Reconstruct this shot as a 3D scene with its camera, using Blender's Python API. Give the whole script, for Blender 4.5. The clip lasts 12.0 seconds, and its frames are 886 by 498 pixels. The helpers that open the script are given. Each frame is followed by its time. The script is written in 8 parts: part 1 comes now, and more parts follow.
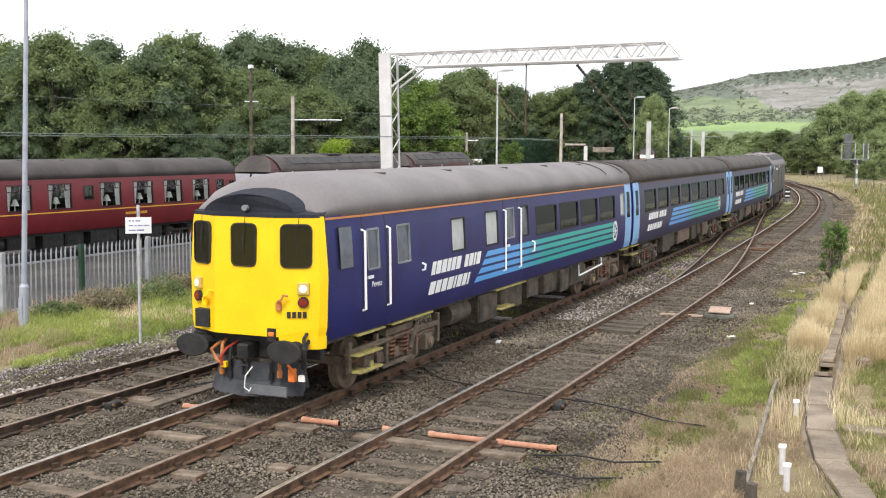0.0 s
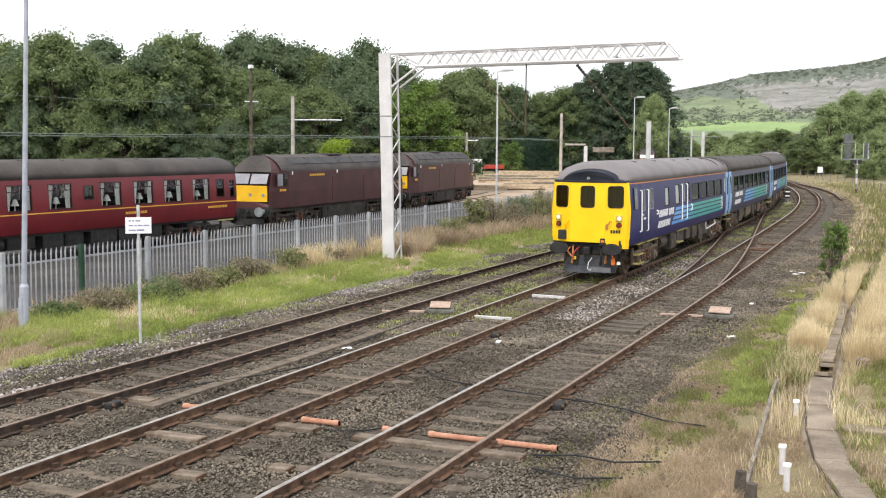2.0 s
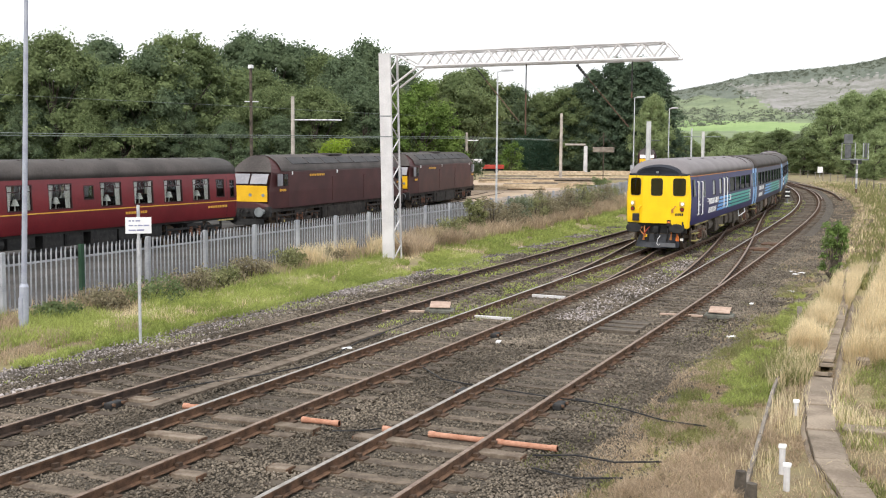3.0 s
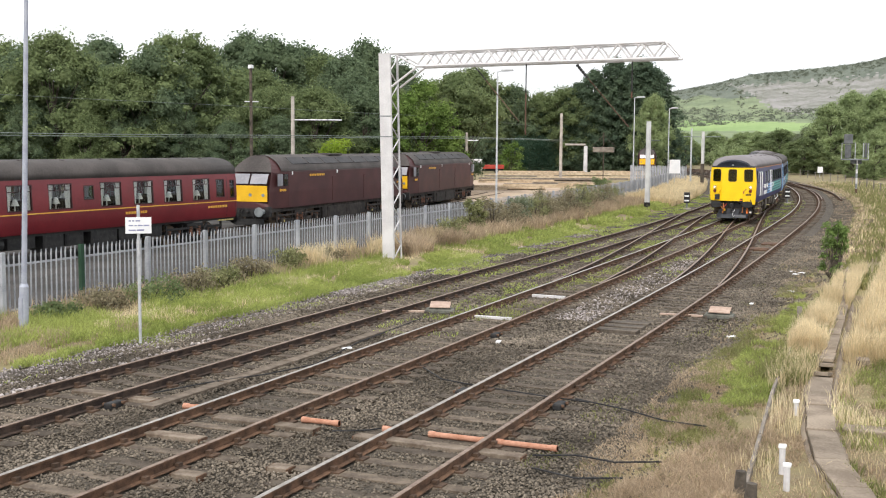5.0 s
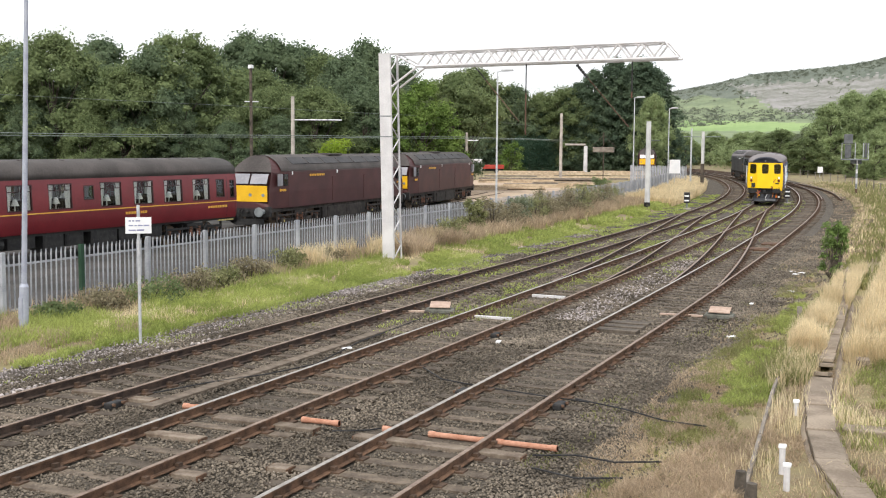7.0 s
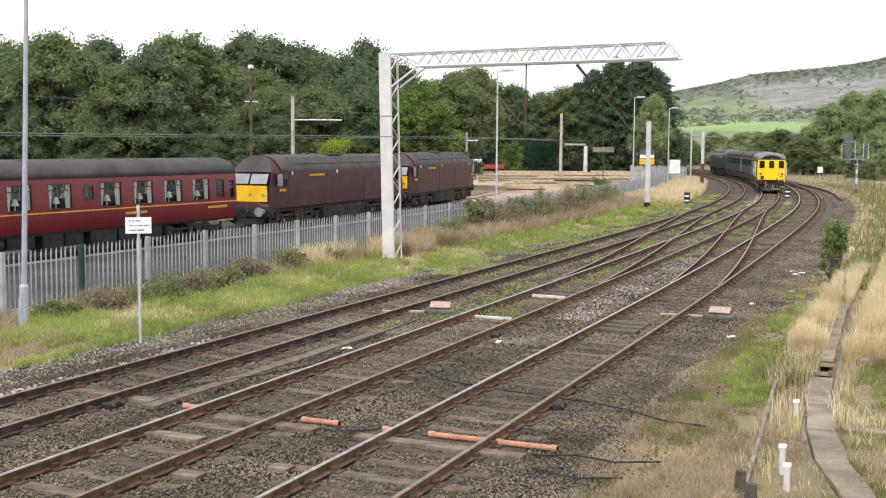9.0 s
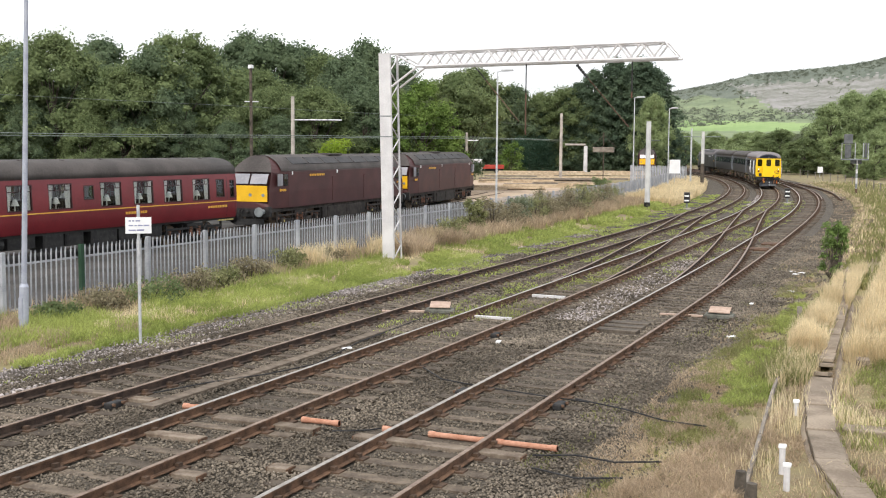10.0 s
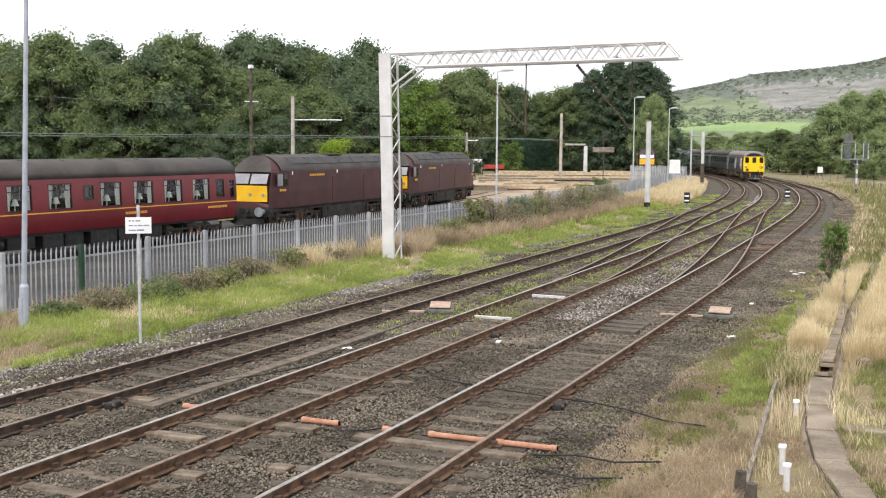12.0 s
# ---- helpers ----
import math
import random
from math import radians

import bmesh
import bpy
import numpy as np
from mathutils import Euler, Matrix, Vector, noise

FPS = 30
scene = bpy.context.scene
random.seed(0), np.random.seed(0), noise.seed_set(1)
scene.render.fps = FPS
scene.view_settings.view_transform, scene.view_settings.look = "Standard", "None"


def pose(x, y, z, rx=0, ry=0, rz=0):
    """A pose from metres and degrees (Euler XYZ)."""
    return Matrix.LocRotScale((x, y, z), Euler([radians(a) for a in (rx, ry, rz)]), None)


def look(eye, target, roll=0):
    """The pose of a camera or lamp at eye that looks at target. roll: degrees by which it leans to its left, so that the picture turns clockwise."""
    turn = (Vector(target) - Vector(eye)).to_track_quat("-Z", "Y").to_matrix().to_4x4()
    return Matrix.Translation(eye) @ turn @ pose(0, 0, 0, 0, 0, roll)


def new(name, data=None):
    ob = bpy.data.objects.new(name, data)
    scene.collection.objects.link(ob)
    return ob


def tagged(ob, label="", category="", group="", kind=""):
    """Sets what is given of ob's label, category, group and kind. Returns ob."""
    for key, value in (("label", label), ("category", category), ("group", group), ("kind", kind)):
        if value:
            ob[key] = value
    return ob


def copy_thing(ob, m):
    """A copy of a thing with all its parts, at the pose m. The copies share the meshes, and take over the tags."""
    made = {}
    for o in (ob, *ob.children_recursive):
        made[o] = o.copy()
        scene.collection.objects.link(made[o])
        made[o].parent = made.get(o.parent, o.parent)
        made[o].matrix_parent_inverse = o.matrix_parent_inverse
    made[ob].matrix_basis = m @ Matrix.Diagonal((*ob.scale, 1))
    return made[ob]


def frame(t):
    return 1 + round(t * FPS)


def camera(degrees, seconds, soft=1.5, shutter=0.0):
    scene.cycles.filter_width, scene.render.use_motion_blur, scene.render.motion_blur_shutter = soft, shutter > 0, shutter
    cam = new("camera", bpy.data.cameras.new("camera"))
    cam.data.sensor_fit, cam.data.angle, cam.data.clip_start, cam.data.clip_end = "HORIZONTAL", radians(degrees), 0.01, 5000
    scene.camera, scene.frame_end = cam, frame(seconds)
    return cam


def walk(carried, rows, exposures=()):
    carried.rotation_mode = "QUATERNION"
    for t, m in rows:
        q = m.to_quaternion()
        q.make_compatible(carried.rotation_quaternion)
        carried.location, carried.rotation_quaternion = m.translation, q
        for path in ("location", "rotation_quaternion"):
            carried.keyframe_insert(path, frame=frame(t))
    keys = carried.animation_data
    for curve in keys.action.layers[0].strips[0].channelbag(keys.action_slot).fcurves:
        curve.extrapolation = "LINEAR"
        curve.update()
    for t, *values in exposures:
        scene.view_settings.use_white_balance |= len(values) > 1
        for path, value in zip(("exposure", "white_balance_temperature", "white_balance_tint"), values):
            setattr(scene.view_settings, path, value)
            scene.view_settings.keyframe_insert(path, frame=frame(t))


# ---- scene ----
# The camera stands still on a road bridge beside the line.
YAW, PITCH = radians(23.189), radians(5.192)
EYE = (0.0, 0.0, 4.264)
AIM = (EYE[0] - 30 * math.sin(YAW) * math.cos(PITCH), EYE[1] + 30 * math.cos(YAW) * math.cos(PITCH), EYE[2] - 30 * math.sin(PITCH))
cam = camera(42.41, 12.0, soft=1.1)
walk(cam, [(0.0, look(EYE, AIM, 0.39)), (12.0, look(EYE, AIM, 0.39))], exposures=[(0.0, 0.66), (1.0, 0.64), (2.0, 0.59), (3.0, 0.55), (12.0, 0.54)])


# ---- world and sun: bright, thinly overcast summer day ----
def build_world():
    w = bpy.data.worlds.new("sky")
    scene.world = w
    w.use_nodes = True
    nt = w.node_tree
    nt.nodes.clear()
    out = nt.nodes.new("ShaderNodeOutputWorld")
    sky = nt.nodes.new("ShaderNodeTexSky")
    sky.sky_type, sky.sun_disc = "NISHITA", False
    sky.sun_elevation, sky.sun_rotation = radians(48), radians(172)
    sky.dust_density, sky.air_density = 3.0, 1.0
    b_sky = nt.nodes.new("ShaderNodeBackground")
    b_sky.inputs["Strength"].default_value = 0.10
    nt.links.new(sky.outputs[0], b_sky.inputs[0])
    cloud = nt.nodes.new("ShaderNodeBackground")
    tc = nt.nodes.new("ShaderNodeTexCoord")
    ns = nt.nodes.new("ShaderNodeTexNoise")
    ns.inputs["Scale"].default_value, ns.inputs["Detail"].default_value = 2.2, 5
    ramp = nt.nodes.new("ShaderNodeValToRGB")
    ramp.color_ramp.elements[0].position, ramp.color_ramp.elements[0].color = 0.3, (0.86, 0.89, 0.94, 1)
    ramp.color_ramp.elements[1].position, ramp.color_ramp.elements[1].color = 0.7, (1.0, 1.0, 1.0, 1)
    nt.links.new(tc.outputs["Generated"], ns.inputs["Vector"])
    nt.links.new(ns.outputs["Fac"], ramp.inputs[0])
    nt.links.new(ramp.outputs[0], cloud.inputs[0])
    cloud.inputs["Strength"].default_value = 1.12
    mix = nt.nodes.new("ShaderNodeMixShader")
    mix.inputs[0].default_value = 0.86
    nt.links.new(b_sky.outputs[0], mix.inputs[1])
    nt.links.new(cloud.outputs[0], mix.inputs[2])
    nt.links.new(mix.outputs[0], out.inputs[0])


build_world()
sun_data = bpy.data.lights.new("sun", "SUN")
sun_data.energy, sun_data.angle, sun_data.color = 1.7, radians(12), (1.0, 0.945, 0.86)
sun = new("sun", sun_data)
sun.matrix_world = look((8, -58, 65), (0, 0, 0))


# ---- materials ----
def material(name, c1, c2, scale=3.0, rough=0.7, metal=0.0, bump=0.2, fine=40.0, rand=0.0, island=0.0, c3=None, spec=0.3):
    """Two-scale procedural surface: c1 to c2 by broad noise, speckled by fine noise, with relief."""
    m = bpy.data.materials.new(name)
    m.use_nodes = True
    nt = m.node_tree
    bsdf = nt.nodes["Principled BSDF"]
    tc = nt.nodes.new("ShaderNodeTexCoord")
    broad = nt.nodes.new("ShaderNodeTexNoise")
    broad.inputs["Scale"].default_value, broad.inputs["Detail"].default_value = scale, 6
    grain = nt.nodes.new("ShaderNodeTexNoise")
    grain.inputs["Scale"].default_value, grain.inputs["Detail"].default_value = fine, 3
    nt.links.new(tc.outputs["Object"], broad.inputs["Vector"])
    nt.links.new(tc.outputs["Object"], grain.inputs["Vector"])
    add = nt.nodes.new("ShaderNodeMath")
    add.operation = "MULTIPLY_ADD"
    add.inputs[1].default_value, add.inputs[2].default_value = 0.45, -0.225
    nt.links.new(grain.outputs["Fac"], add.inputs[0])
    tot = nt.nodes.new("ShaderNodeMath")
    tot.operation = "ADD"
    nt.links.new(broad.outputs["Fac"], tot.inputs[0])
    nt.links.new(add.outputs[0], tot.inputs[1])
    ramp = nt.nodes.new("ShaderNodeValToRGB")
    e = ramp.color_ramp.elements
    e[0].position, e[0].color = 0.34, (*c1, 1)
    e[1].position, e[1].color = 0.66, (*c2, 1)
    if c3:
        x = ramp.color_ramp.elements.new(0.8)
        x.color = (*c3, 1)
    nt.links.new(tot.outputs[0], ramp.inputs[0])
    colour = ramp.outputs[0]
    if rand or island:
        src = nt.nodes.new("ShaderNodeObjectInfo") if rand else nt.nodes.new("ShaderNodeNewGeometry")
        sock = src.outputs["Random"] if rand else src.outputs["Random Per Island"]
        amt = rand or island
        mr = nt.nodes.new("ShaderNodeMapRange")
        mr.inputs["To Min"].default_value, mr.inputs["To Max"].default_value = 1 - amt, 1 + amt
        nt.links.new(sock, mr.inputs["Value"])
        mul = nt.nodes.new("ShaderNodeMix")
        mul.data_type, mul.blend_type = "RGBA", "MULTIPLY"
        mul.inputs[0].default_value = 1
        nt.links.new(colour, mul.inputs[6])
        nt.links.new(mr.outputs[0], mul.inputs[7])
        colour = mul.outputs[2]
    nt.links.new(colour, bsdf.inputs["Base Color"])
    bsdf.inputs["Roughness"].default_value = rough
    bsdf.inputs["Metallic"].default_value = metal
    bsdf.inputs["Specular IOR Level"].default_value = spec
    if bump:
        bp = nt.nodes.new("ShaderNodeBump")
        bp.inputs["Strength"].default_value, bp.inputs["Distance"].default_value = bump, 0.02
        nt.links.new(tot.outputs[0], bp.inputs["Height"])
        nt.links.new(bp.outputs[0], bsdf.inputs["Normal"])
    return m


def leaf_material(name, c1, c2, amt=0.45):
    """Thin leaves: they pass some of the light that falls on them."""
    m = material(name, c1, c2, scale=0.35, rough=0.75, bump=0, fine=3.0, island=amt, spec=0.12)
    nt = m.node_tree
    bsdf = nt.nodes["Principled BSDF"]
    tl = nt.nodes.new("ShaderNodeBsdfTranslucent")
    nt.links.new(bsdf.inputs["Base Color"].links[0].from_socket, tl.inputs[0])
    mx = nt.nodes.new("ShaderNodeMixShader")
    mx.inputs[0].default_value = 0.5
    nt.links.new(bsdf.outputs[0], mx.inputs[1])
    nt.links.new(tl.outputs[0], mx.inputs[2])
    nt.links.new(mx.outputs[0], nt.nodes["Material Output"].inputs[0])
    return m


def glass_material(name, tint, gloss_rough=0.03, coat=(1, 1, 1), front=0.035):
    m = bpy.data.materials.new(name)
    m.use_nodes = True
    nt = m.node_tree
    nt.nodes.clear()
    out = nt.nodes.new("ShaderNodeOutputMaterial")
    tr = nt.nodes.new("ShaderNodeBsdfTransparent")
    tr.inputs[0].default_value = (*tint, 1)
    gl = nt.nodes.new("ShaderNodeBsdfGlossy")
    gl.inputs["Roughness"].default_value = gloss_rough
    gl.inputs["Color"].default_value = (*coat, 1)
    face = nt.nodes.new("ShaderNodeLayerWeight")
    face.inputs["Blend"].default_value = 0.5
    power = nt.nodes.new("ShaderNodeMath")
    power.operation = "POWER"
    power.inputs[1].default_value = 3.5
    nt.links.new(face.outputs["Facing"], power.inputs[0])
    fr = nt.nodes.new("ShaderNodeMath")
    fr.operation = "MULTIPLY_ADD"
    fr.inputs[1].default_value, fr.inputs[2].default_value = 0.6, front
    nt.links.new(power.outputs[0], fr.inputs[0])
    mx = nt.nodes.new("ShaderNodeMixShader")
    nt.links.new(fr.outputs[0], mx.inputs[0])
    nt.links.new(tr.outputs[0], mx.inputs[1])
    nt.links.new(gl.outputs[0], mx.inputs[2])
    nt.links.new(mx.outputs[0], out.inputs[0])
    return m


def lamp_material(name, colour, strength):
    m = bpy.data.materials.new(name)
    m.use_nodes = True
    b = m.node_tree.nodes["Principled BSDF"]
    b.inputs["Base Color"].default_value = (*colour, 1)
    b.inputs["Emission Color"].default_value = (*colour, 1)
    b.inputs["Emission Strength"].default_value = strength
    return m


def stripe_material(name):
    """Bodyside bands that run from pale blue into sea green along the coach."""
    m = material(name, (0.10, 0.33, 0.72), (0.11, 0.36, 0.77), rough=0.32, bump=0.02, spec=0.4)
    nt = m.node_tree
    tc = nt.nodes.new("ShaderNodeTexCoord")
    sep = nt.nodes.new("ShaderNodeSeparateXYZ")
    nt.links.new(tc.outputs["Object"], sep.inputs[0])
    mr = nt.nodes.new("ShaderNodeMapRange")
    mr.inputs["From Min"].default_value, mr.inputs["From Max"].default_value = -3.5, 8.0
    nt.links.new(sep.outputs["Y"], mr.inputs["Value"])
    ramp = nt.nodes.new("ShaderNodeValToRGB")
    e = ramp.color_ramp.elements
    e[0].position, e[0].color = 0.20, (0.10, 0.37, 0.78, 1)
    e[1].position, e[1].color = 0.40, (0.02, 0.40, 0.37, 1)
    nt.links.new(mr.outputs[0], ramp.inputs[0])
    nt.links.new(ramp.outputs[0], nt.nodes["Principled BSDF"].inputs["Base Color"])
    return m


M = {}
M["grass_ground"] = material("grass_ground", (0.175, 0.135, 0.088), (0.245, 0.215, 0.105), scale=0.7, fine=22, bump=0.9, rough=0.95, c3=(0.36, 0.30, 0.17))
M["ballast_bed"] = material("ballast_bed", (0.030, 0.025, 0.019), (0.115, 0.096, 0.075), scale=7, fine=28, bump=1.0, rough=0.95, c3=(0.20, 0.17, 0.14))
M["stone"] = material("stone", (0.080, 0.067, 0.052), (0.190, 0.160, 0.126), scale=0.5, fine=12, bump=0.1, rough=0.9, island=0.45)
M["stone_pale"] = material("stone_pale", (0.22, 0.195, 0.188), (0.38, 0.34, 0.33), scale=0.5, fine=12, bump=0.1, rough=0.9, island=0.45)
M["sleeper"] = material("sleeper", (0.058, 0.044, 0.033), (0.135, 0.108, 0.082), scale=4, fine=30, bump=0.5, rough=0.9, rand=0.35)
M["bearer"] = material("bearer", (0.115, 0.086, 0.063), (0.225, 0.182, 0.142), scale=4, fine=30, bump=0.4, rough=0.9, rand=0.25)
M["rail_rust"] = material("rail_rust", (0.062, 0.036, 0.023), (0.158, 0.090, 0.055), scale=5, fine=50, bump=0.3, rough=0.85)
M["rail_dark"] = material("rail_dark", (0.032, 0.022, 0.018), (0.078, 0.052, 0.039), scale=5, fine=50, bump=0.3, rough=0.85)
M["chair"] = material("chair", (0.052, 0.034, 0.024), (0.115, 0.072, 0.048), scale=5, fine=40, bump=0.2, rough=0.9)
M["rail_top"] = material("rail_top", (0.27, 0.235, 0.205), (0.44, 0.405, 0.37), scale=6, fine=40, bump=0.01, rough=0.42, metal=0.75)
M["rail_top_dull"] = material("rail_top_dull", (0.15, 0.10, 0.074), (0.275, 0.205, 0.16), scale=6, fine=40, bump=0.05, rough=0.55, metal=0.35)
M["galv"] = material("galv", (0.42, 0.43, 0.45), (0.58, 0.59, 0.61), scale=6, fine=40, bump=0.05, rough=0.55, metal=0.35)
M["post_blue"] = material("post_blue", (0.31, 0.33, 0.40), (0.41, 0.43, 0.50), scale=4, fine=30, bump=0.05, rough=0.6, metal=0.2)
M["galv_old"] = material("galv_old", (0.26, 0.275, 0.305), (0.41, 0.425, 0.455), scale=2, fine=40, bump=0.05, rough=0.6, metal=0.25, rand=0.12)
M["white_paint"] = material("white_paint", (0.50, 0.487, 0.50), (0.65, 0.635, 0.645), scale=1.2, fine=18, bump=0.06, rough=0.6)
M["concrete"] = material("concrete", (0.30, 0.27, 0.24), (0.46, 0.42, 0.38), scale=1.5, fine=25, bump=0.3, rough=0.9, rand=0.15)
M["concrete_pole"] = material("concrete_pole", (0.45, 0.45, 0.45), (0.58, 0.58, 0.57), scale=1.5, fine=25, bump=0.2, rough=0.85)
M["black_paint"] = material("black_paint", (0.012, 0.012, 0.013), (0.035, 0.034, 0.033), scale=4, fine=30, bump=0.1, rough=0.55)
M["underframe"] = material("underframe", (0.043, 0.036, 0.029), (0.125, 0.102, 0.080), scale=3, fine=25, bump=0.3, rough=0.85)
M["brown_dust"] = material("brown_dust", (0.12, 0.088, 0.064), (0.22, 0.165, 0.125), scale=3, fine=25, bump=0.3, rough=0.9)
M["yellow"] = material("yellow", (0.87, 0.535, 0.004), (0.93, 0.60, 0.006), scale=1.5, fine=25, bump=0.02, rough=0.42, spec=0.4)
M["yellow_dusty"] = material("yellow_dusty", (0.66, 0.37, 0.012), (0.76, 0.45, 0.02), scale=1.5, fine=25, bump=0.02, rough=0.5, spec=0.3)
M["step_yellow"] = material("step_yellow", (0.24, 0.20, 0.08), (0.44, 0.38, 0.13), scale=5, fine=25, bump=0.1, rough=0.8)
M["blue"] = material("blue", (0.015, 0.016, 0.098), (0.021, 0.023, 0.128), scale=1.2, fine=20, bump=0.01, rough=0.42, spec=0.22)
M["blue_dull"] = material("blue_dull", (0.022, 0.024, 0.070), (0.032, 0.034, 0.090), scale=1.2, fine=20, bump=0.01, rough=0.42, spec=0.25)
M["door_blue"] = material("door_blue", (0.20, 0.37, 0.64), (0.26, 0.45, 0.72), scale=2, fine=20, bump=0.02, rough=0.42)
M["stripe"] = stripe_material("stripe")
M["roof_grey"] = material("roof_grey", (0.172, 0.158, 0.164), (0.212, 0.196, 0.202), scale=0.9, fine=14, bump=0.03, rough=0.8)
M["roof_dark"] = material("roof_dark", (0.046, 0.040, 0.038), (0.080, 0.070, 0.066), scale=0.8, fine=14, bump=0.08, rough=0.75)
M["roof_panel"] = material("roof_panel", (0.034, 0.034, 0.037), (0.058, 0.056, 0.058), scale=2, fine=14, bump=0.05, rough=0.7)
M["loco_black"] = material("loco_black", (0.018, 0.016, 0.015), (0.055, 0.046, 0.040), scale=3, fine=25, bump=0.3, rough=0.8)
M["roof_band"] = material("roof_band", (0.018, 0.020, 0.028), (0.034, 0.037, 0.048), scale=1, fine=14, bump=0.05, rough=0.85, spec=0.12)
M["orange_line"] = material("orange_line", (0.42, 0.16, 0.06), (0.52, 0.22, 0.08), scale=1, fine=14, bump=0, rough=0.6)
M["maroon"] = material("maroon", (0.115, 0.007, 0.012), (0.155, 0.011, 0.017), scale=1, fine=14, bump=0.03, rough=0.35, spec=0.45)
M["maroon_dark"] = material("maroon_dark", (0.052, 0.017, 0.018), (0.080, 0.027, 0.027), scale=1, fine=14, bump=0.03, rough=0.5)
M["window_frame"] = material("window_frame", (0.035, 0.012, 0.013), (0.06, 0.02, 0.02), scale=1, fine=14, bump=0.03, rough=0.5)
M["gold"] = material("gold", (0.62, 0.33, 0.04), (0.70, 0.40, 0.07), scale=3, fine=14, bump=0, rough=0.5)
M["white_line"] = material("white_line", (0.75, 0.76, 0.78), (0.82, 0.82, 0.83), scale=3, fine=20, bump=0.02, rough=0.5)
M["rubber"] = material("rubber", (0.018, 0.018, 0.019), (0.035, 0.034, 0.034), scale=5, fine=30, bump=0.15, rough=0.8)
M["plate_grey"] = material("plate_grey", (0.10, 0.105, 0.115), (0.15, 0.155, 0.165), scale=3, fine=25, bump=0.1, rough=0.7)
M["plough"] = material("plough", (0.030, 0.032, 0.038), (0.06, 0.063, 0.072), scale=3, fine=25, bump=0.15, rough=0.7)
M["orange"] = material("orange", (0.72, 0.16, 0.03), (0.80, 0.24, 0.05), scale=5, fine=30, bump=0.1, rough=0.6)
M["pipe_orange"] = material("pipe_orange", (0.37, 0.17, 0.105), (0.52, 0.285, 0.20), scale=3, fine=30, bump=0.1, rough=0.75)
M["red_lens"] = material("red_lens", (0.20, 0.02, 0.015), (0.28, 0.04, 0.03), scale=5, fine=30, bump=0, rough=0.2)
M["glass"] = glass_material("glass", (0.88, 0.90, 0.90), coat=(0.5, 0.52, 0.55))
M["glass_dark"] = glass_material("glass_dark", (0.13, 0.145, 0.17), coat=(0.55, 0.66, 0.95))
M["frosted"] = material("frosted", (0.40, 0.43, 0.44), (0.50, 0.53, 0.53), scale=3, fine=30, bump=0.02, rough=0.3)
# opaque dark blue-grey for the cab and crew panes
M["pane_blue_grey"] = material("pane_blue_grey", (0.085, 0.10, 0.135), (0.125, 0.14, 0.175), scale=3, fine=30, bump=0.02, rough=0.25)
# near-black browns stand for the lack of light inside the coaches
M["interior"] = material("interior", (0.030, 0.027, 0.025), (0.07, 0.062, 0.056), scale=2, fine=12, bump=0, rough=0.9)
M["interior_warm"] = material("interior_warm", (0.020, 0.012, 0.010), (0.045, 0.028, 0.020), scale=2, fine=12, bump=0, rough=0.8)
M["curtain"] = material("curtain", (0.70, 0.66, 0.60), (0.82, 0.79, 0.74), scale=9, fine=30, bump=0.2, rough=0.9)
M["lampshade"] = material("lampshade", (0.74, 0.70, 0.64), (0.82, 0.79, 0.74), scale=3, fine=30, bump=0, rough=0.7)
M["headlight"] = lamp_material("headlight", (1.0, 0.90, 0.84), 0.22)
M["cream_yellow"] = material("cream_yellow", (0.52, 0.37, 0.09), (0.60, 0.44, 0.13), scale=5, fine=30, bump=0.02, rough=0.6)
M["spring_rust"] = material("spring_rust", (0.16, 0.075, 0.05), (0.26, 0.13, 0.085), scale=5, fine=30, bump=0.2, rough=0.85)
M["bark"] = material("bark", (0.05, 0.042, 0.034), (0.13, 0.11, 0.09), scale=4, fine=20, bump=0.6, rough=0.95)
M["wood_pale"] = material("wood_pale", (0.33, 0.25, 0.17), (0.53, 0.43, 0.31), scale=2, fine=20, bump=0.3, rough=0.9, island=0.2)
M["wood_old"] = material("wood_old", (0.14, 0.12, 0.10), (0.26, 0.23, 0.20), scale=3, fine=20, bump=0.4, rough=0.9)
M["red_paint"] = material("red_paint", (0.30, 0.035, 0.025), (0.40, 0.06, 0.04), scale=2, fine=20, bump=0.03, rough=0.5)
M["yard"] = material("yard", (0.33, 0.25, 0.18), (0.48, 0.375, 0.28), scale=0.25, fine=5, bump=0.3, rough=0.95)
# near yard: dark grey ground, darkened again for shade beneath the coach
M["yard_cinder_shaded"] = material("yard_cinder_shaded", (0.030, 0.028, 0.026), (0.078, 0.072, 0.068), scale=0.6, fine=9, bump=0.4, rough=0.95)
# greyer copies of the body and door blue, with haze and shade put in
M["blue_hazed"] = material("blue_hazed", (0.040, 0.041, 0.048), (0.060, 0.060, 0.067), scale=1.2, fine=20, bump=0.01, rough=0.45, spec=0.3)
M["door_hazed"] = material("door_hazed", (0.20, 0.22, 0.26), (0.26, 0.28, 0.32), scale=2, fine=20, bump=0.02, rough=0.5)
M["wire"] = material("wire", (0.14, 0.17, 0.15), (0.22, 0.26, 0.23), scale=2, fine=20, bump=0, rough=0.7)
M["rust_tube"] = material("rust_tube", (0.090, 0.052, 0.036), (0.155, 0.092, 0.066), scale=4, fine=30, bump=0.1, rough=0.85)
M["grey_paint"] = material("grey_paint", (0.16, 0.18, 0.19), (0.24, 0.26, 0.27), scale=3, fine=30, bump=0.05, rough=0.6)
